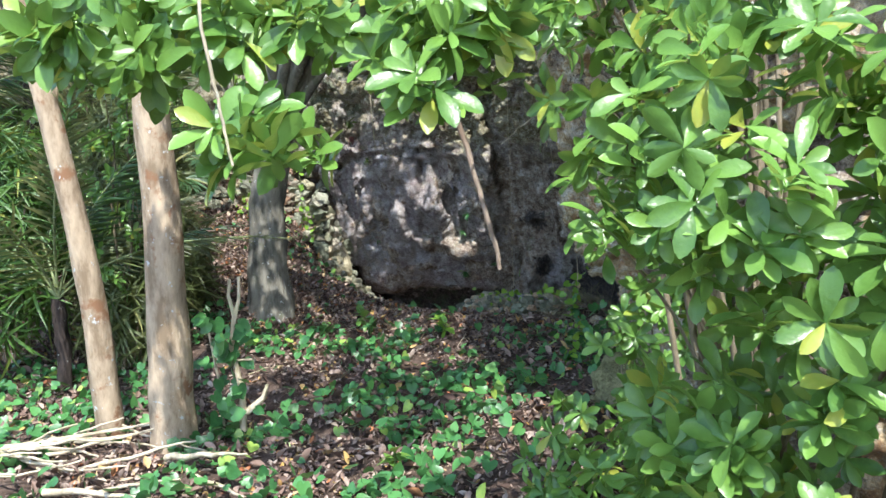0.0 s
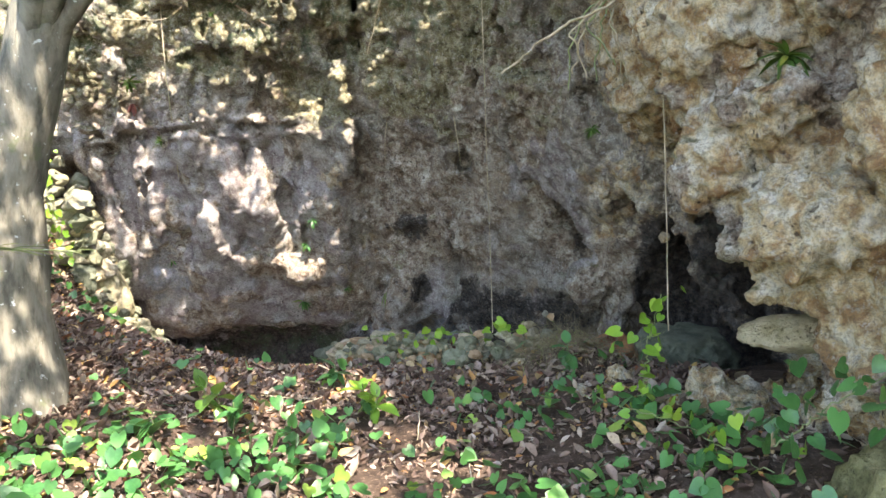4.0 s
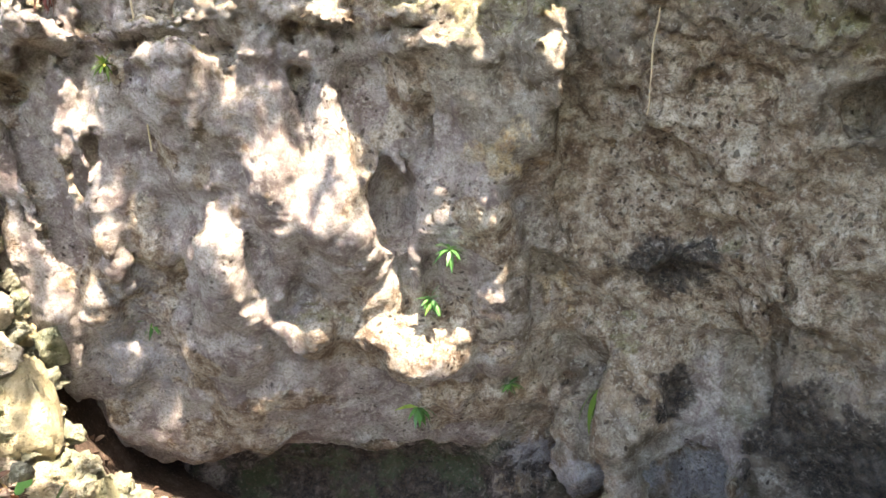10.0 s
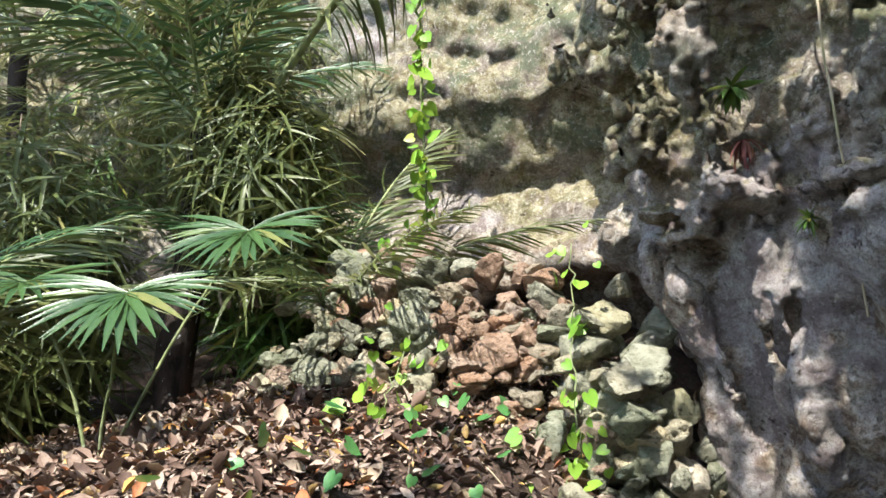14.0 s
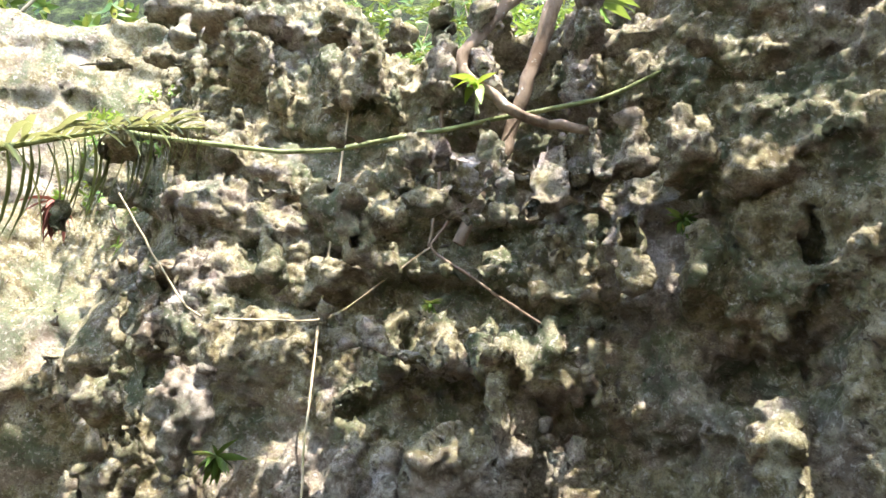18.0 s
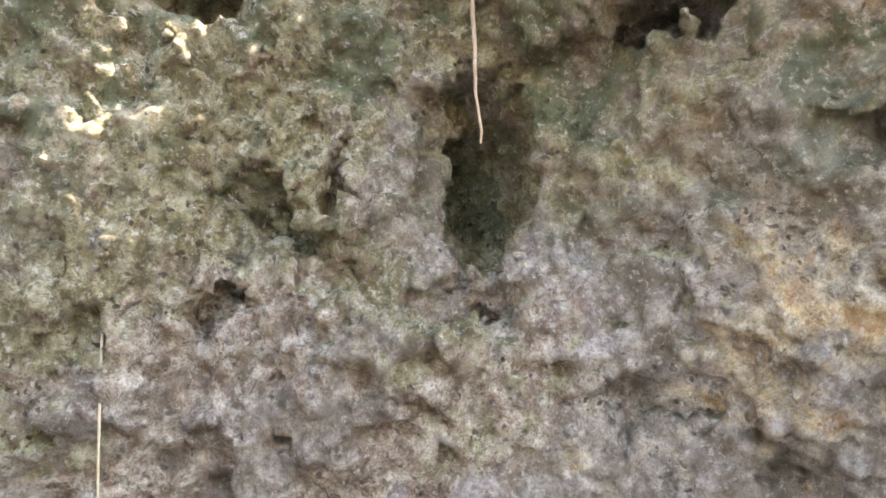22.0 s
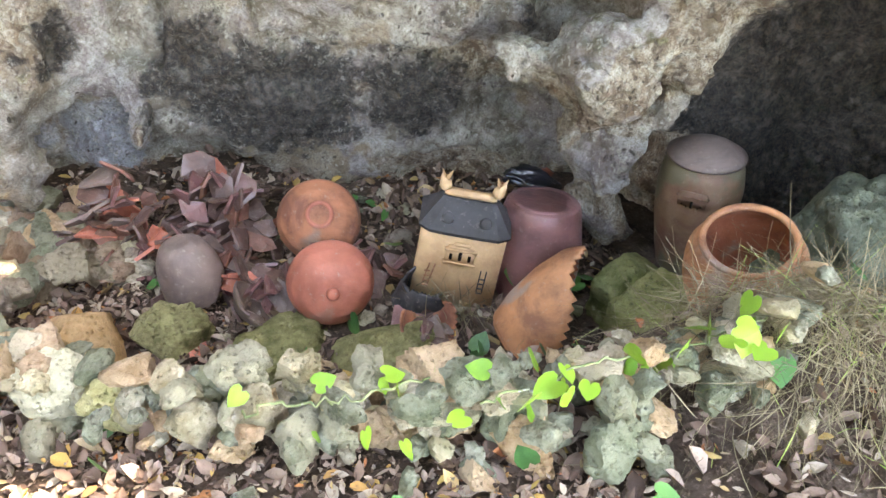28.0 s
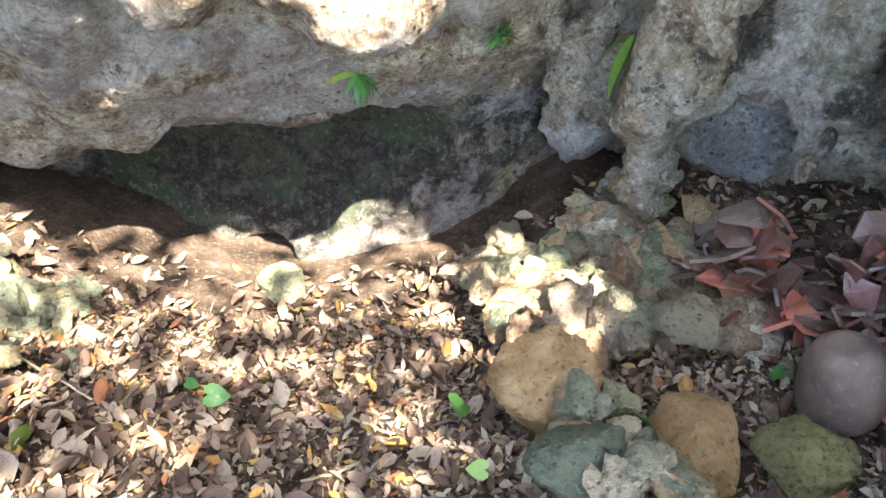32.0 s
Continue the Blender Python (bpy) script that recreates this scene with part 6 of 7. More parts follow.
hanging("hanging_vine", "pale green stem hanging by the entrance", [(2.08, -5.5, 2.7), (2.1, -5.48, 2.2), (2.13, -5.45, 2.0)], 0.005, M_VINE, 71, 0.006)


# ---------- leafy climbers ----------
def leafy_vine(label, pts, n, size, mat, seed, jitter=0.05, r=0.004, stem=None, cat="vine"):
    g = np.random.default_rng(seed)
    t = thing("leafy_vine", label, cat)
    pts = np.array(pts, float)
    u = np.linspace(0, len(pts) - 1, 40)
    p = np.stack([np.interp(u, range(len(pts)), pts[:, k]) for k in range(3)], 1)
    p[1:-1] += g.normal(0, 0.008, p[1:-1].shape)
    part_mesh("stem", tube_mesh(p, (r, r * 0.7), stem or M_GREENSTEM, 5, "stem"), t)
    i = g.integers(0, 40, n)
    at = p[i] + g.normal(0, jitter, (n, 3))
    up = rand_dirs(n, g, 0.6)
    up[:, :2] += np.array((0.35, -0.75))
    fwd = rand_dirs(n, g)
    fwd[:, 2] -= 0.8
    v, f = scatter(*HEART, frames_from(at, fwd, up, size * g.uniform(0.55, 1.2, n)))
    part_mesh("foliage", mesh_of("foliage", v, f, mat), t)


leafy_vine("bright green leafy vine hanging down the cliff", [(-3.85, 4.05, 4.35), (-3.95, 4.12, 3.4), (-4.05, 4.2, 2.5)], 95, 0.085, M_LIME, 1, 0.045, 0.010)
leafy_vine("green heart-leaved vine climbing over the rubble", [(-3.95, 3.95, 2.45), (-3.6, 3.75, 1.95), (-3.45, 3.45, 1.6), (-3.2, 3.2, 1.4)], 60, 0.085, M_LIME, 2, 0.09)
leafy_vine("green heart-leaved vine on the stones by the wall", [(-3.0, 4.35, 2.35), (-2.9, 4.2, 1.8), (-2.75, 4.05, 1.3), (-2.7, 3.75, 1.1)], 50, 0.085, M_LIME, 3, 0.08)
leafy_vine("lime-green vine climbing from a rock by the path", [(2.15, 0.1, 0.45), (2.1, -0.15, 0.75), (2.2, -0.1, 1.05)], 26, 0.075, M_LIME, 4, 0.05)
leafy_vine("lime-green vine trailing over the boulder", [(2.35, -1.0, 0.55), (2.5, -1.15, 0.75), (2.75, -1.35, 1.0)], 42, 0.085, M_HEART, 5, 0.09)
leafy_vine("yellowing vine trailing along the rocks", [(1.9, 0.4, 0.4), (2.2, -0.4, 0.45), (2.4, -0.9, 0.4)], 34, 0.065, M_LIME, 6, 0.09)
leafy_vine("green vine creeping over the low wall", [(0.95, 2.1, 0.45), (1.2, 2.0, 0.5), (1.5, 1.85, 0.5), (1.75, 1.75, 0.55)], 30, 0.075, M_LIME, 7, 0.06)
leafy_vine("green vine on the stones beside the wall", [(0.5, 2.5, 0.4), (0.75, 2.3, 0.45), (1.1, 2.2, 0.42)], 10, 0.065, M_LIME, 8, 0.07)


# ---------- plants ----------
def rosette(name, label, at, n, size, mat, seed, template=None, up=0.6, cat="plant", droop=0.3):
    g = np.random.default_rng(seed)
    d = rand_dirs(n, g, up)
    fwd = d.copy()
    fwd[:, 2] -= droop * g.uniform(0, 1, n)
    v, f = scatter(*(template or LEAF_LONG), frames_from(np.zeros((n, 3)), fwd, np.tile((0.05, -0.1, 1.0), (n, 1)) + 0.2 * g.normal(size=(n, 3)), size * g.uniform(0.6, 1.15, n)))
    ob = new(name, mesh_of(name, v, f, mat))
    ob.location = at
    return tagged(ob, label, cat)


rosette("strap_fern", "green strap-leaved fern growing from the cliff", (0.61, 5.1, 0.47), 7, 0.24, M_LEAF, 1, blade(0.085, 0.5, 0.3, 5), -0.9, "fern", 0.6)
CLIFF_TUFTS = "small ferns on the cliff"
for i, (x, y, z, s) in enumerate([(0.79, 5.32, -0.12, 0.10), (-0.45, 5.3, 0.35, 0.12), (-0.2, 4.72, 1.35, 0.10), (-0.32, 4.85, 1.08, 0.09), (-1.95, 5.15, 0.95, 0.09), (0.1, 5.2, 0.5, 0.07)]):
    tagged(rosette("cliff_fern", "small green fern tuft rooted in the cliff", (x, y - 0.05, z), 26, s, M_HEART, 20 + i, blade(0.12, 0.5, 0.2, 3), 0.0, "fern", 0.5), group=CLIFF_TUFTS)
for i, (x, y, z, s) in enumerate([(-2.02, 4.38, 2.92, 0.2), (0.0, 4.0, 3.75, 0.13), (2.42, -0.95, 2.1, 0.2), (2.62, -1.3, 1.75, 0.22), (2.0, 0.5, 1.95, 0.1), (-1.1, 4.35, 3.6, 0.1), (2.5, -0.55, 2.35, 0.18), (-1.75, 4.4, 2.3, 0.12)]):
    tagged(rosette("cliff_fern", "green leafy fern hanging from the rock face", (x, y - 0.04, z), 34, s * 0.62, M_CANOPY, 40 + i, LEAF_LONG, 0.1, "fern", 0.7), group=CLIFF_TUFTS)
rosette("dry_plant", "dry reddish leaves of a dead fern on the rock", (-2.03, 4.42, 2.7), 26, 0.13, M_RED, 60, blade(0.08, 0.5, 0.5, 4), -1.2, "fern", 0.9)
rosette("dry_plant", "dry purplish leaves caught in the cliff", (-2.95, 4.0, 4.1), 30, 0.18, M_RED, 61, blade(0.10, 0.5, 0.5, 4), -0.8, "fern", 0.9)
SEED = "seedlings in the leaf litter"
for i, (x, y) in enumerate([(-0.35, 0.75), (-0.2, 0.55), (-0.5, 1.0), (0.55, 0.75), (0.65, 0.6), (-0.6, 0.3), (1.3, -2.6), (0.3, 1.5), (2.3, -2.0), (1.95, 1.25)]):
    z = float(surface_z(x, y)[0])
    t = thing("seedling", "bright green broad-leaved seedling in the litter", "seedling", SEED, at=pose(x, y, z))
    g = np.random.default_rng(80 + i)
    part_mesh("stem", tube_mesh(course((0, 0, 0), (0.02, -0.02, 0.2), (0.01, 0, 0), 6, 0.004, i), (0.005, 0.003), M_GREENSTEM, 5, "stem"), t)
    v, f = scatter(*blade(0.3, 0.25, 0.25, 5), frames_from(np.tile((0.02, -0.02, 0.19), (9, 1)) - np.array((0, 0, 1)) * g.uniform(0, 0.12, (9, 1)), rand_dirs(9, g, 0.1), np.tile((0, 0, 1.0), (9, 1)) + 0.2 * g.normal(size=(9, 3)), g.uniform(0.09, 0.17, 9)))
    part_mesh("foliage", mesh_of("foliage", v, f, M_LIME if i in (3, 4) else M_HEART if i % 2 else M_LEAF), t)

# knotty yellow stem wound with heart-leaved vine beside the first tree
t = thing("climber_stump", "yellow forked sapling stem wound with a heart-leaved vine", "sapling", at=pose(-0.12, -2.12, 0.05))
for i, (pts, r) in enumerate([([(0, 0, 0), (0.02, 0, 0.35), (-0.05, 0, 0.7), (0.0, 0, 0.95)], (0.03, 0.018)), ([(0.0, 0, 0.92), (-0.04, 0, 1.1), (-0.02, 0, 1.22)], (0.016, 0.012)), ([(0.0, 0, 0.93), (0.05, 0, 1.08), (0.06, 0, 1.24)], (0.016, 0.012)),
                              ([(-0.2, 0.05, 0), (-0.22, 0.05, 0.45), (-0.3, 0.05, 0.95)], (0.014, 0.008)), ([(0.05, 0, 0.2), (0.2, 0.0, 0.32), (0.24, 0, 0.42)], (0.03, 0.012)), ([(0.0, 0, 0.6), (0.12, 0, 0.61)], (0.01, 0.008))]):
    part_mesh("stem", tube_mesh(np.array(pts), r, M_VINE, 8, "stem", 0.06, i), t)
g = np.random.default_rng(91)
n = 46
p = np.stack((g.normal(-0.1, 0.13, n), g.normal(-0.06, 0.06, n), g.uniform(0.1, 0.95, n)), 1)
up = np.tile((0.2, -0.9, 0.5), (n, 1)) + 0.35 * g.normal(size=(n, 3))
fw = rand_dirs(n, g)
fw[:, 2] -= 0.9
v, f = scatter(*HEART, frames_from(p, fw, up, g.uniform(0.08, 0.14, n)))
part_mesh("foliage", mesh_of("foliage", v, f, M_HEART), t)


# ---------- palms ----------
def frond_mesh(length, leaflets, width, mat, seed, droop=0.35, leaf_len=0.3):
    """A feather-shaped palm leaf along y, arching down."""
    g = np.random.default_rng(seed)
    t = np.linspace(0, 1, 24)
    rachis = np.stack((0.04 * np.sin(t * 2), t * length, -droop * length * t ** 2), 1)
    tv, tf = blade(width, 0.35, 0.4, 3)
    u = np.repeat(np.linspace(0.14, 0.99, leaflets), 2)
    side = np.tile((-1, 1), leaflets)
    pos = np.stack([np.interp(u, t, rachis[:, k]) for k in range(3)], 1)
    fwd = np.stack((side * 1.0, 0.55 + 0.5 * u, -0.35 - 0.7 * g.uniform(0, 1, len(u))), 1) + 0.2 * g.normal(size=(len(u), 3))
    size = leaf_len * np.sin(np.pi * (0.12 + 0.8 * u)) * g.uniform(0.85, 1.1, len(u))
    v, f = scatter(tv, tf, frames_from(pos, fwd, np.tile((0, -0.2, 1.0), (len(u), 1)), size))
    me = mesh_of("frond", v, f, mat)
    return me, tube_mesh(rachis, (0.014, 0.004), M_GREENSTEM, 6, "rachis")


FRONDS = [frond_mesh(2.0, 40, 0.030, M_PALM, 1, 0.45, 0.44), frond_mesh(1.6, 34, 0.030, M_PALM, 2, 0.6, 0.40), frond_mesh(1.9, 40, 0.030, M_OLIVE, 3, 0.5, 0.42), frond_mesh(2.2, 36, 0.026, M_OLIVE, 4, 0.65, 0.46)]


def palm(label, base, height, n, seed, lean=(0, 0), trunk=0.06, tilt=(35, 75), bark=None):
    g = np.random.default_rng(seed)
    t = thing("palm", label, "palm", at=pose(*base))
    top = np.array((lean[0], lean[1], height))
    part_mesh("trunk", tube_mesh(course((0, 0, -0.1), top, (0, 0, 0), 12, 0.01, seed), (trunk * 1.2, trunk), bark or M_BARK_BLACK, 10, "trunk", 0.12, seed), t)
    for i in range(n):
        leaf, stem = FRONDS[int(g.integers(len(FRONDS)))]
        m = Matrix.LocRotScale(Vector(top), Euler((radians(g.uniform(*tilt)), radians(g.uniform(-10, 10)), i * 2.4 + g.uniform(-0.3, 0.3))), Vector([g.uniform(0.7, 1.1)] * 3))
        ob = part_mesh("frond", leaf, t)
        ob.matrix_basis = m
        r = part_mesh("rachis", stem, ob)
    return t


palm("feather palm with a black shaggy trunk and long fronds", (-5.15, 2.95, 1.5), 1.7, 13, 1, (0.3, 0.15), 0.10)
palm("low palm with dark feather fronds in the undergrowth", (-4.6, 1.2, 1.1), 0.5, 12, 2)
palm("low palm with dark feather fronds under the trees", (-3.4, -0.6, 0.5), 0.6, 12, 3)
palm("drooping palm behind the entrance trees", (-2.5, -1.4, 0.2), 0.8, 12, 4)
palm("tall palm in the wood beside the cliff", (-6.6, 2.3, 1.5), 2.6, 13, 6, (0.2, 0))
palm("palm among the trees beside the mound", (-6.2, 0.6, 1.3), 1.8, 12, 7)
palm("low palm at the foot of the cliff recess", (-4.4, 3.7, 1.6), 0.35, 8, 8)
# the long frond that arches over the recess
t = thing("palm_frond", "long olive palm frond arching before the cliff recess", "palm")
path = np.array([(-4.79, 3.25, 3.1), (-3.96, 3.45, 3.77), (-3.16, 3.6, 4.11), (-2.5, 3.75, 4.32), (-2.16, 3.85, 4.36)])
u = np.linspace(0, 4, 30)
rc = np.stack([np.interp(u, range(5), path[:, k]) for k in range(3)], 1)
for _ in range(3):
    rc[1:-1] = (rc[:-2] + rc[1:-1] * 2 + rc[2:]) / 4
part_mesh("rachis", tube_mesh(rc, (0.03, 0.006), M_GREENSTEM, 8, "rachis"), t)
g = np.random.default_rng(99)
q = np.repeat(np.linspace(0.25, 0.99, 62), 2)
pos = np.stack([np.interp(q, np.linspace(0, 1, 30), rc[:, k]) for k in range(3)], 1)
side = np.tile((-1.0, 1.0), 62)[:, None]
along = np.tile((0.85, 0.2, 0.3), (124, 1))
fwd = along * 0.55 + side * np.array((0.25, -0.6, 0.45)) + np.array((0, 0, -0.75)) * g.uniform(0.5, 1.1, (124, 1)) + 0.1 * g.normal(size=(124, 3))
v, f = scatter(*blade(0.04, 0.45, 0.4, 4), frames_from(pos, fwd, np.tile((0.2, -0.5, 1.0), (124, 1)), 0.48 * np.sin(np.pi * (0.15 + 0.75 * q)) * g.uniform(0.8, 1.1, 124)))
part_mesh("foliage", mesh_of("foliage", v, f, M_OLIVE), t)


def fan_palm(label, base, leaves, seed):
    g = np.random.default_rng(seed)
    t = thing("fan_palm", label, "palm", at=pose(*base))
    for i, (to, face, size) in enumerate(leaves):
        to = np.array(to) - np.array(base)
        part_mesh("leaf_stalk", tube_mesh(course((0, 0, 0), to, (0, 0, 0.1), 10, 0.006, seed + i), (0.010, 0.006), M_GREENSTEM, 6, "leaf_stalk"), t)
        n = 26
        ang = np.linspace(-1.9, 1.9, n)
        face = np.array(face, float)
        face /= np.linalg.norm(face)
        sx = np.cross((0, 0, 1.0), face)
        sx /= np.linalg.norm(sx)
        dn = np.cross(face, sx)
        fwd = np.sin(ang)[:, None] * sx - np.cos(ang)[:, None] * dn * -1 * -1
        fwd = fwd + face * 0.25 + 0.03 * g.normal(size=(n, 3))
        v, f = scatter(*blade(0.055, 0.18, 0.5, 4), frames_from(np.tile(to, (n, 1)), fwd, np.tile(face, (n, 1)), size * g.uniform(0.9, 1.05, n)))
        part_mesh("fan", mesh_of("fan", v, f, M_PALM), t)


fan_palm("small fan palm with split green leaves", (-4.0, 2.25, 1.25), [((-3.72, 2.3, 2.12), (0.5, -0.35, 0.8), 0.42), ((-3.7, 2.85, 2.42), (0.4, -0.4, 0.85), 0.42), ((-4.2, 2.0, 2.2), (0.3, -0.3, 0.9), 0.4)], 5)


# ---------- undergrowth and cliff-top bushes ----------
def bush(label, c, r, n, size, seed, mat, stems=9, template=None, name="bush", per=8):
    g = np.random.default_rng(seed)
    c, r = np.array(c, float), np.array(r, float)
    t = thing(name, label, "bush", at=pose(*c))
    tips, dirs = [], []
    for k in range(stems):
        end = rand_dirs(1, g, 0.4)[0] * r * g.uniform(0.6, 1)
        part_mesh("stem", tube_mesh(course((g.normal(0, 0.1), g.normal(0, 0.1), -r[2]), end, (0, 0, 0), 7, 0.03, seed + k), (0.016, 0.004), M_TWIG, 5, "stem"), t)
    for k in range(n // per):
        d = rand_dirs(1, g)[0]
        tips.append(d * r * g.uniform(0.35, 1.0) ** 0.6)
        dirs.append(d + np.array((0, -0.3, 0.6)) + g.normal(0, 0.4, 3))
    v, f = scatter(*(template or LEAF_LONG), whorls(tips, dirs, per, size, g, 0.4))
    part_mesh("foliage", mesh_of("foliage", v, f, mat), t)
    return t


TOPS = "bushes on the cliff top"
for i, (x, y, z, rx, ry, rz, n, s) in enumerate([(-3.4, 5.2, 5.4, 0.9, 0.7, 0.8, 900, 0.11), (-1.8, 5.0, 5.5, 0.9, 0.6, 0.7, 900, 0.10), (-0.4, 4.9, 5.6, 0.9, 0.6, 0.8, 1000, 0.09), (0.7, 4.6, 5.6, 0.8, 0.6, 0.8, 900, 0.10), (1.9, 3.6, 5.6, 0.9, 0.8, 0.8, 900, 0.12), (2.7, 2.0, 5.6, 0.9, 0.9, 0.8, 900, 0.12), (3.2, 0.2, 5.6, 0.9, 1.0, 0.8, 900, 0.12), (3.4, -1.6, 5.2, 0.9, 1.0, 0.9, 900, 0.12)]):
    tagged(bush("tangled green bush on the cliff top", (x, y + 0.35, z), (rx * 1.1, ry, rz), n * 3, s * 0.8, 100 + i, M_CANOPY if i % 2 else M_LEAF, 16), group=TOPS)


def broad_plant(label, at, n, size, mat, seed, width, up, droop):
    """A stem with each long leaf a part of its own."""
    g = np.random.default_rng(seed)
    t = thing("broad_leaved_plant", label, "plant", at=pose(*at))
    part_mesh("stem", tube_mesh(course((0, 0.05, -0.12), (0, 0, 0.06), (0, 0, 0), 6, 0.004, seed), (0.012, 0.006), M_GREENSTEM, 6, "stem"), t)
    for i in range(n):
        d = rand_dirs(1, g, up)
        d[:, 1] -= 0.3
        d[:, 2] -= droop * g.uniform(0, 1)
        v, f = scatter(*blade(width, 0.45, 0.3, 6), frames_from(np.array([(0, 0, 0.05 * g.uniform())]), d, np.array([(0.05, -0.2, 1.0)]) + 0.2 * g.normal(size=(1, 3)), np.array([size * g.uniform(0.6, 1.1)])))
        part_mesh("leaf", mesh_of("leaf", v, f, mat), t)


broad_plant("plant with long bright leaves over the cliff edge", (1.2, 3.2, 4.95), 12, 0.42, M_LIME, 70, 0.09, 0.3, 0.3)
broad_plant("drooping long green leaves at the cliff edge", (0.7, 3.7, 4.95), 8, 0.36, M_LEAF, 71, 0.08, 0.2, 0.4)
broad_plant("sprig of bright leaves on a bare branch", (-0.85, 3.95, 4.55), 8, 0.17, M_LIME, 72, 0.18, 0.0, 0.3)
broad_plant("sprig of hanging green leaves over the rock", (-0.25, 3.8, 4.85), 9, 0.22, M_LEAF, 73, 0.18, -0.3, 0.5)
WOOD = "undergrowth of the dark wood"
STRAP = blade(0.035, 0.55, 0.4, 4)
for i, (x, y, z, rx, ry, rz) in enumerate([(-7.6, 3.2, 3.2, 1.0, 1.2, 1.8), (-7.4, 1.2, 2.6, 1.0, 1.2, 1.8), (-5.9, 3.6, 3.9, 0.9, 0.8, 1.3), (-5.6, 2.2, 2.4, 0.8, 0.7, 1.2), (-5.2, 0.6, 1.8, 0.8, 0.8, 1.2), (-4.6, 3.3, 2.9, 0.5, 0.4, 0.8), (-6.6, 4.0, 5.6, 1.4, 1.0, 1.2), (-8.6, 2.4, 5.4, 1.3, 1.6, 1.6), (-3.2, -1.4, 1.6, 0.7, 0.6, 1.2), (-2.9, 0.2, 2.4, 0.6, 0.5, 0.9), (-2.35, -0.7, 0.9, 0.55, 0.5, 0.8), (-2.6, 0.35, 1.2, 0.5, 0.4, 0.8), (-5.0, 3.6, 2.4, 0.6, 0.4, 1.0)]):
    tagged(bush("dense undergrowth of long narrow leaves in the wood", (x, y, z), (rx, ry, rz), 2100, 0.36, 140 + i, M_CANOPY if i % 4 == 0 else M_OLIVE, 14, STRAP, per=9), group=WOOD)
BACK = "bushes behind the cliff top"
for i, (x, y, z, rx, ry, rz, n) in enumerate([(-4.6, 6.6, 6.2, 1.5, 1.0, 1.5, 2600), (-2.2, 6.4, 6.3, 1.5, 1.0, 1.5, 3000), (0.2, 6.6, 6.4, 1.5, 1.0, 1.6, 3000), (2.4, 5.8, 6.3, 1.5, 1.1, 1.5, 2600), (4.2, 3.6, 6.2, 1.2, 1.6, 1.4, 2200), (4.6, 0.6, 6.0, 1.2, 1.6, 1.4, 2200), (4.8, -2.4, 5.4, 1.2, 1.6, 1.6, 2200), (-1.0, 7.6, 8.2, 2.2, 0.9, 1.8, 3600), (2.4, 7.4, 8.2, 2.2, 0.9, 1.8, 3600), (-4.4, 7.8, 8.4, 2.2, 1.0, 1.8, 3000)]):
    tagged(bush("twiggy bright green bush behind the cliff top", (x, y, z), (rx, ry, rz), n, 0.13, 180 + i, (M_LEAF, M_CANOPY, M_LEAF)[i % 3], 26), group=BACK)
# backdrop sheet of wooded hillside, added behind the cliff to close the sky
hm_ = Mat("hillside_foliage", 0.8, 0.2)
# near-black patches put the shade between leaves into the colour
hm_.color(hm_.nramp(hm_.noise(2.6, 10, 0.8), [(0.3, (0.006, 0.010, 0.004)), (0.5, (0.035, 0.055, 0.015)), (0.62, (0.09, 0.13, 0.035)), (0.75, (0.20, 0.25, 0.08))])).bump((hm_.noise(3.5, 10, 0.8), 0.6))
M_HILL = hm_.m
hx, hy = np.meshgrid(np.arange(-16, 14.1, 0.4), np.arange(0, 12.1, 0.4), indexing="ij")
hp = np.stack((hx, hy, hx * 0), -1)
hz = 4.4 + 2.7 * hy + 0.9 * fbm(hp, 0.7, 4, 99, 0.65)
hn, hm = hx.shape
ha = (np.arange(hn - 1)[:, None] * hm + np.arange(hm - 1)[None]).ravel()
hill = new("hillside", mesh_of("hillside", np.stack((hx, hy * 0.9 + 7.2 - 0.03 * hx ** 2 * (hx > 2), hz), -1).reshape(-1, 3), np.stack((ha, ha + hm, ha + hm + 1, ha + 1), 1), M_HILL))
tagged(hill, "green backdrop sheet for the foliage rising behind the cliff", "hillside", kind="structure")
# bare canes among the cliff-top bushes
CANES = "canes on the cliff top"
g = np.random.default_rng(190)
for i in range(46):
    x = g.uniform(-1.2, 1.6)
    y = 5.1 + g.uniform(0, 0.9) - 0.5 * max(0, x - 0.6)
    hanging("cane", "thin dry cane standing among the cliff-top bushes", [(x, y, 4.55), (x + g.normal(0, 0.15), y + 0.1, 5.3), (x + g.normal(0, 0.45), y + 0.15, 6.1 + g.uniform(0, 0.6))], (g.uniform(0.008, 0.018), 0.004), (M_VINE, M_TWIG, M_GREENSTEM)[i % 3], 500 + i, 0.02, 12, "cane", 5, CANES)
# leaf curtain over the sky light behind the entrance trees; middle two unseen, added as shade
for i, (x, y, h) in enumerate([(-9.4, 2.2, 7.5), (-8.6, -1.2, 7.0), (-5.6, -0.4, 6.4), (-7.4, 5.6, 8.5)]):
    tree("tree", "slim dark tree in the wood", (x, y, 0.6), course((x, y, 0.2), (x + 0.4, y, h - 1.2), (0.2, 0.1, 0), 12, 0.02, 60 + i), (0.16, 0.12, 0.08), M_BARK_DARK, (x + 0.3, y, h, 2.0, 2.0, 1.6), 2400, 70 + i, 9, 0.22)

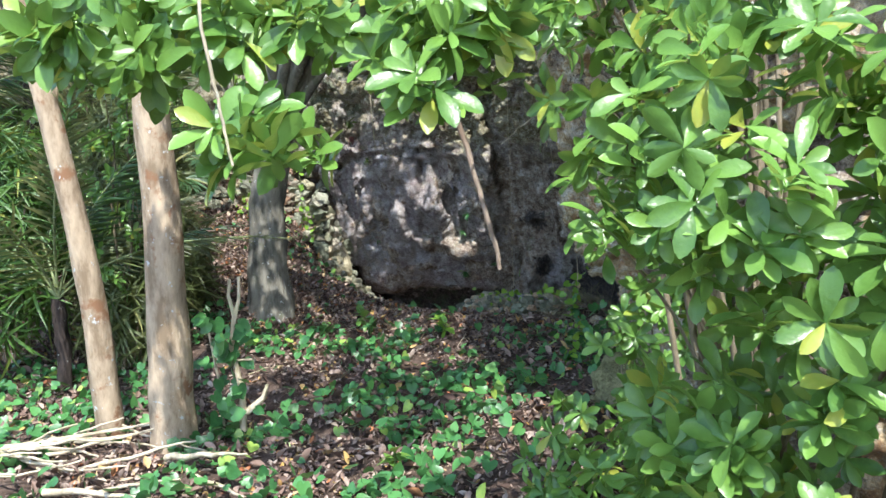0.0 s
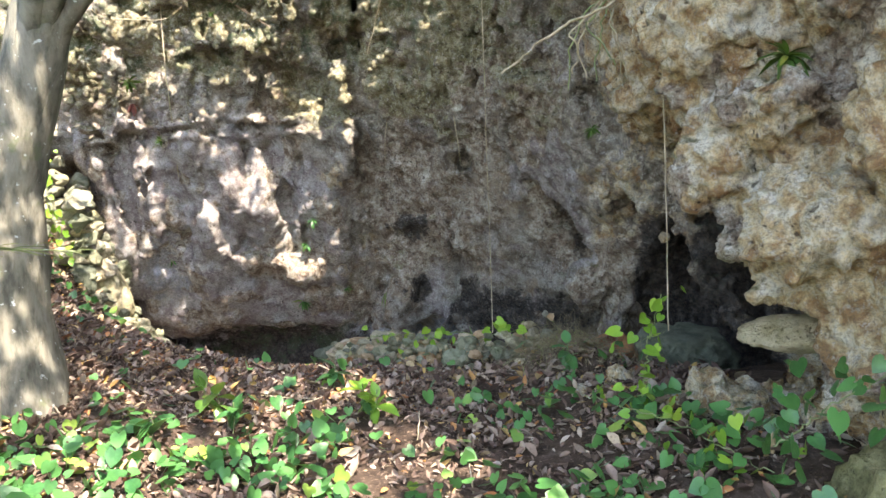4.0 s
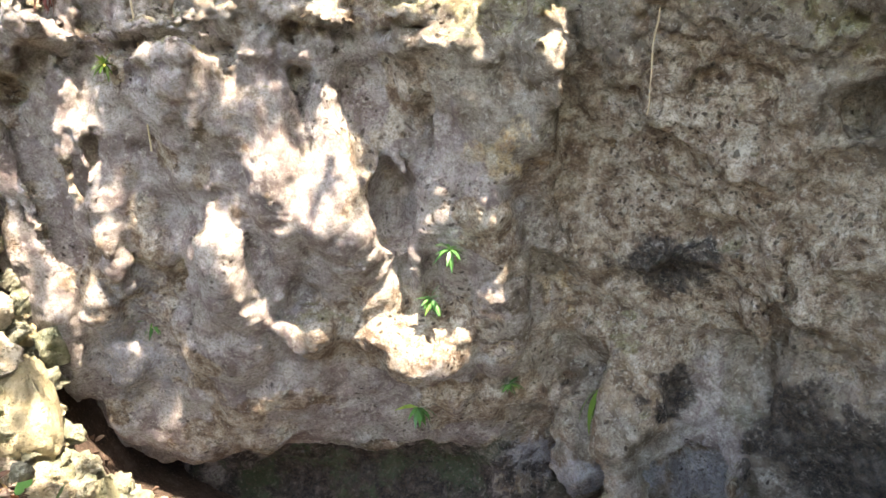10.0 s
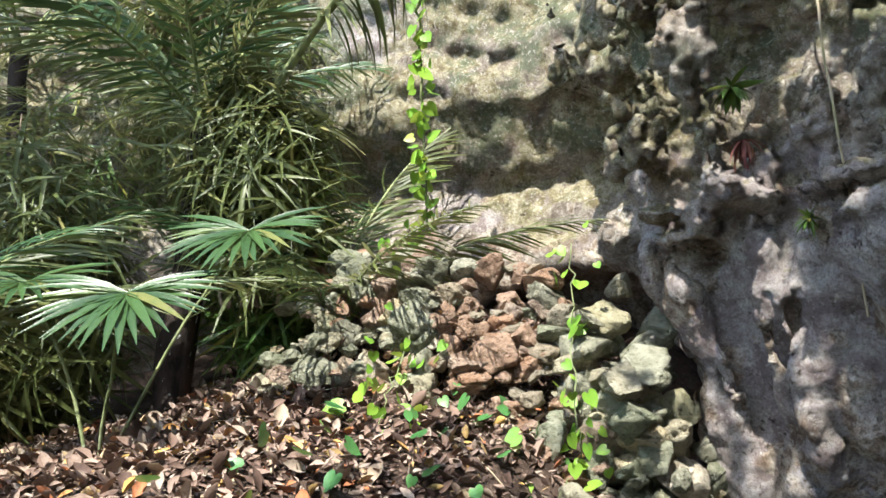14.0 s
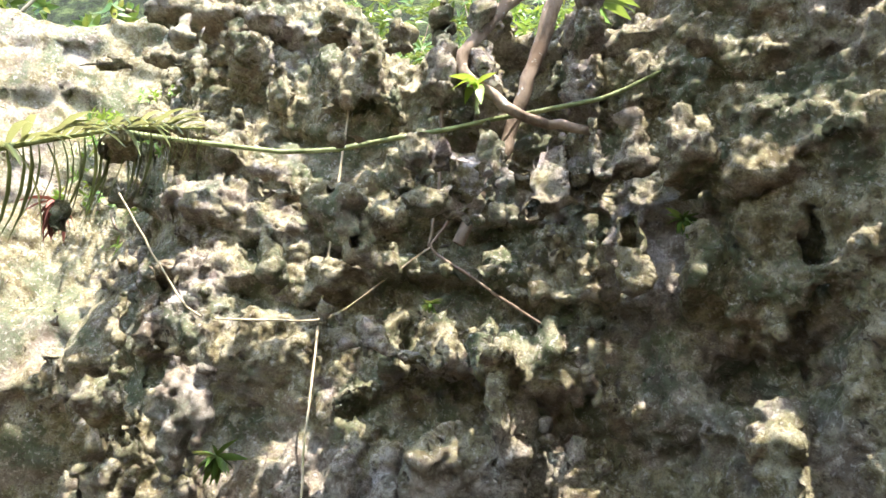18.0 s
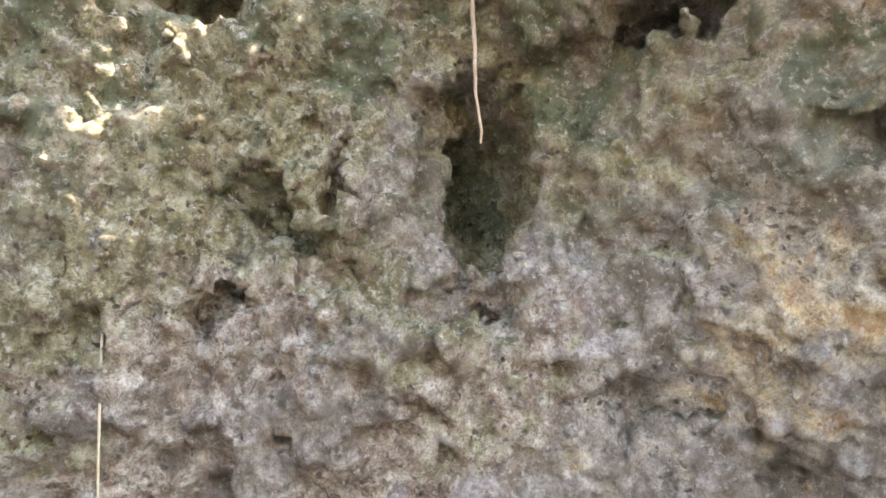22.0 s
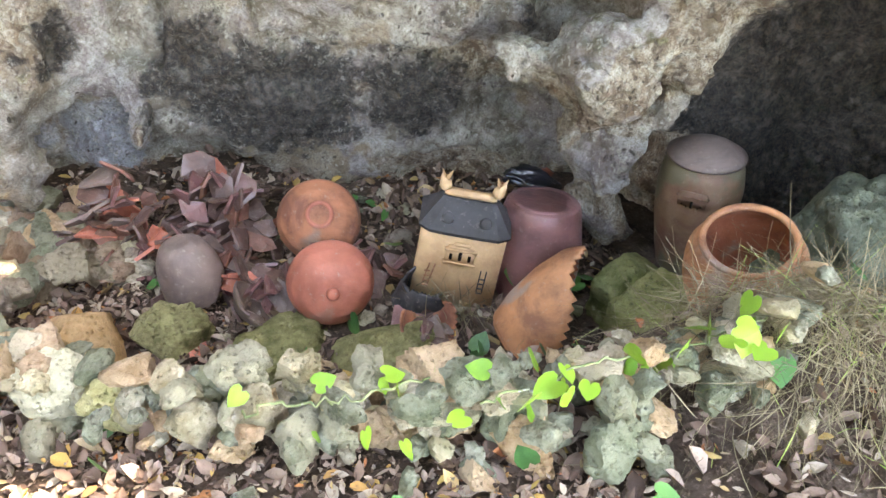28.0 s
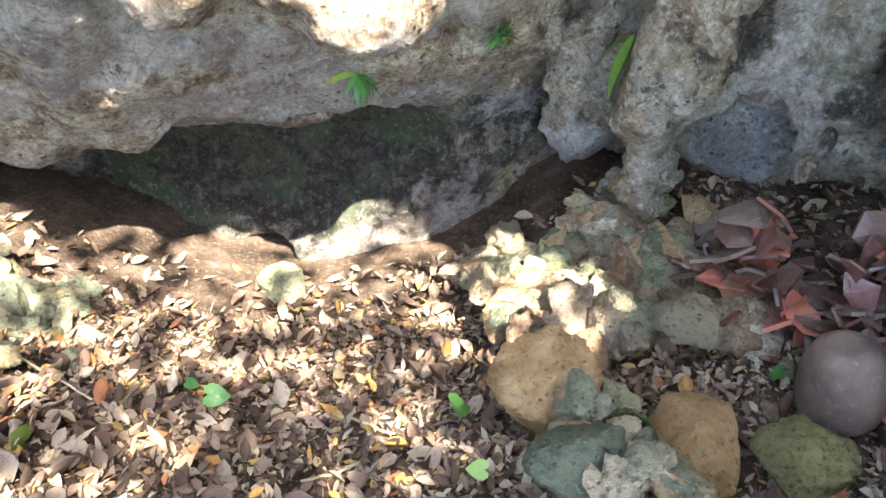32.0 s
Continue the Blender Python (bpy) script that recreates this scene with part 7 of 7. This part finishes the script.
# ---------- cut branches beside the entrance ----------
DRY = "cut branches lying by the path"
g = np.random.default_rng(120)
for i in range(26):
    x, y = -0.85 + g.normal(0, 0.5), -3.0 + g.normal(0, 0.35)
    a, ln = g.uniform(-0.5, 0.7), g.uniform(0.5, 1.4)
    z = float(surface_z(x, y)[0])
    p0, p1 = (x - 0.5 * ln * math.cos(a), y - 0.5 * ln * math.sin(a), z + g.uniform(0.02, 0.1)), (x + 0.5 * ln * math.cos(a), y + 0.5 * ln * math.sin(a), z + g.uniform(0.03, 0.25))
    hanging("cut_branch", "dry pale cut branch lying on the ground", [p0, p1], (g.uniform(0.01, 0.03), 0.006), M_VINE, 200 + i, 0.015, 10, "branch", 6, DRY)


# ---------- dry grass on the mound beside the jars ----------
def straw():
    g = np.random.default_rng(131)
    n = 4200
    p = np.stack((g.normal(2.1, 0.25, n), g.normal(1.72, 0.22, n), np.zeros(n)), 1)
    p[:, 2] = surface_z(p[:, 0], p[:, 1]) + g.uniform(0, 0.12, n)
    fwd = rand_dirs(n, g, -0.1)
    fwd[:, :2] += np.array((-0.5, -0.2))
    v, f = scatter(*blade(0.007, 0.9, 0.2, 5), frames_from(p, fwd, rand_dirs(n, g, 1.5), g.uniform(0.05, 0.24, n)))
    tagged(new("dry_grass", mesh_of("dry_grass", v, f, M_STRAW)), "dry tangled grass hanging over a mound of earth", "grass", kind="stuff")
    n = 420
    p = np.stack((g.normal(1.95, 0.12, n), g.normal(3.16, 0.1, n), g.uniform(-0.44, -0.36, n)), 1)
    v, f = scatter(*blade(0.012, 0.1, 0.2, 3), frames_from(p, rand_dirs(n, g), rand_dirs(n, g, 1.5), g.uniform(0.08, 0.2, n)))
    tagged(new("twig_heap", mesh_of("twig_heap", v, f, M_STRAW)), "small heap of dry twigs beside the house urn", "twigs", kind="stuff")


straw()

# small sticks on the soil
STICKS = "sticks in the leaf litter"
g = np.random.default_rng(141)
for i in range(60):
    x, y = g.uniform(-3.2, 1.2), g.uniform(-1.5, 4.6)
    a, ln = g.uniform(0, 6.28), g.uniform(0.15, 0.6)
    q = np.array([(x + s * ln * math.cos(a), y + s * ln * math.sin(a)) for s in (-0.5, 0, 0.5)])
    hanging("stick", "thin dry stick lying in the leaf litter", [(u[0], u[1], float(surface_z(*u)[0]) + 0.02 + 0.02 * j) for j, u in enumerate(q)], g.uniform(0.003, 0.008), M_TWIG if i % 2 else M_VINE, 300 + i, 0.01, 8, "stick", 5, STICKS)
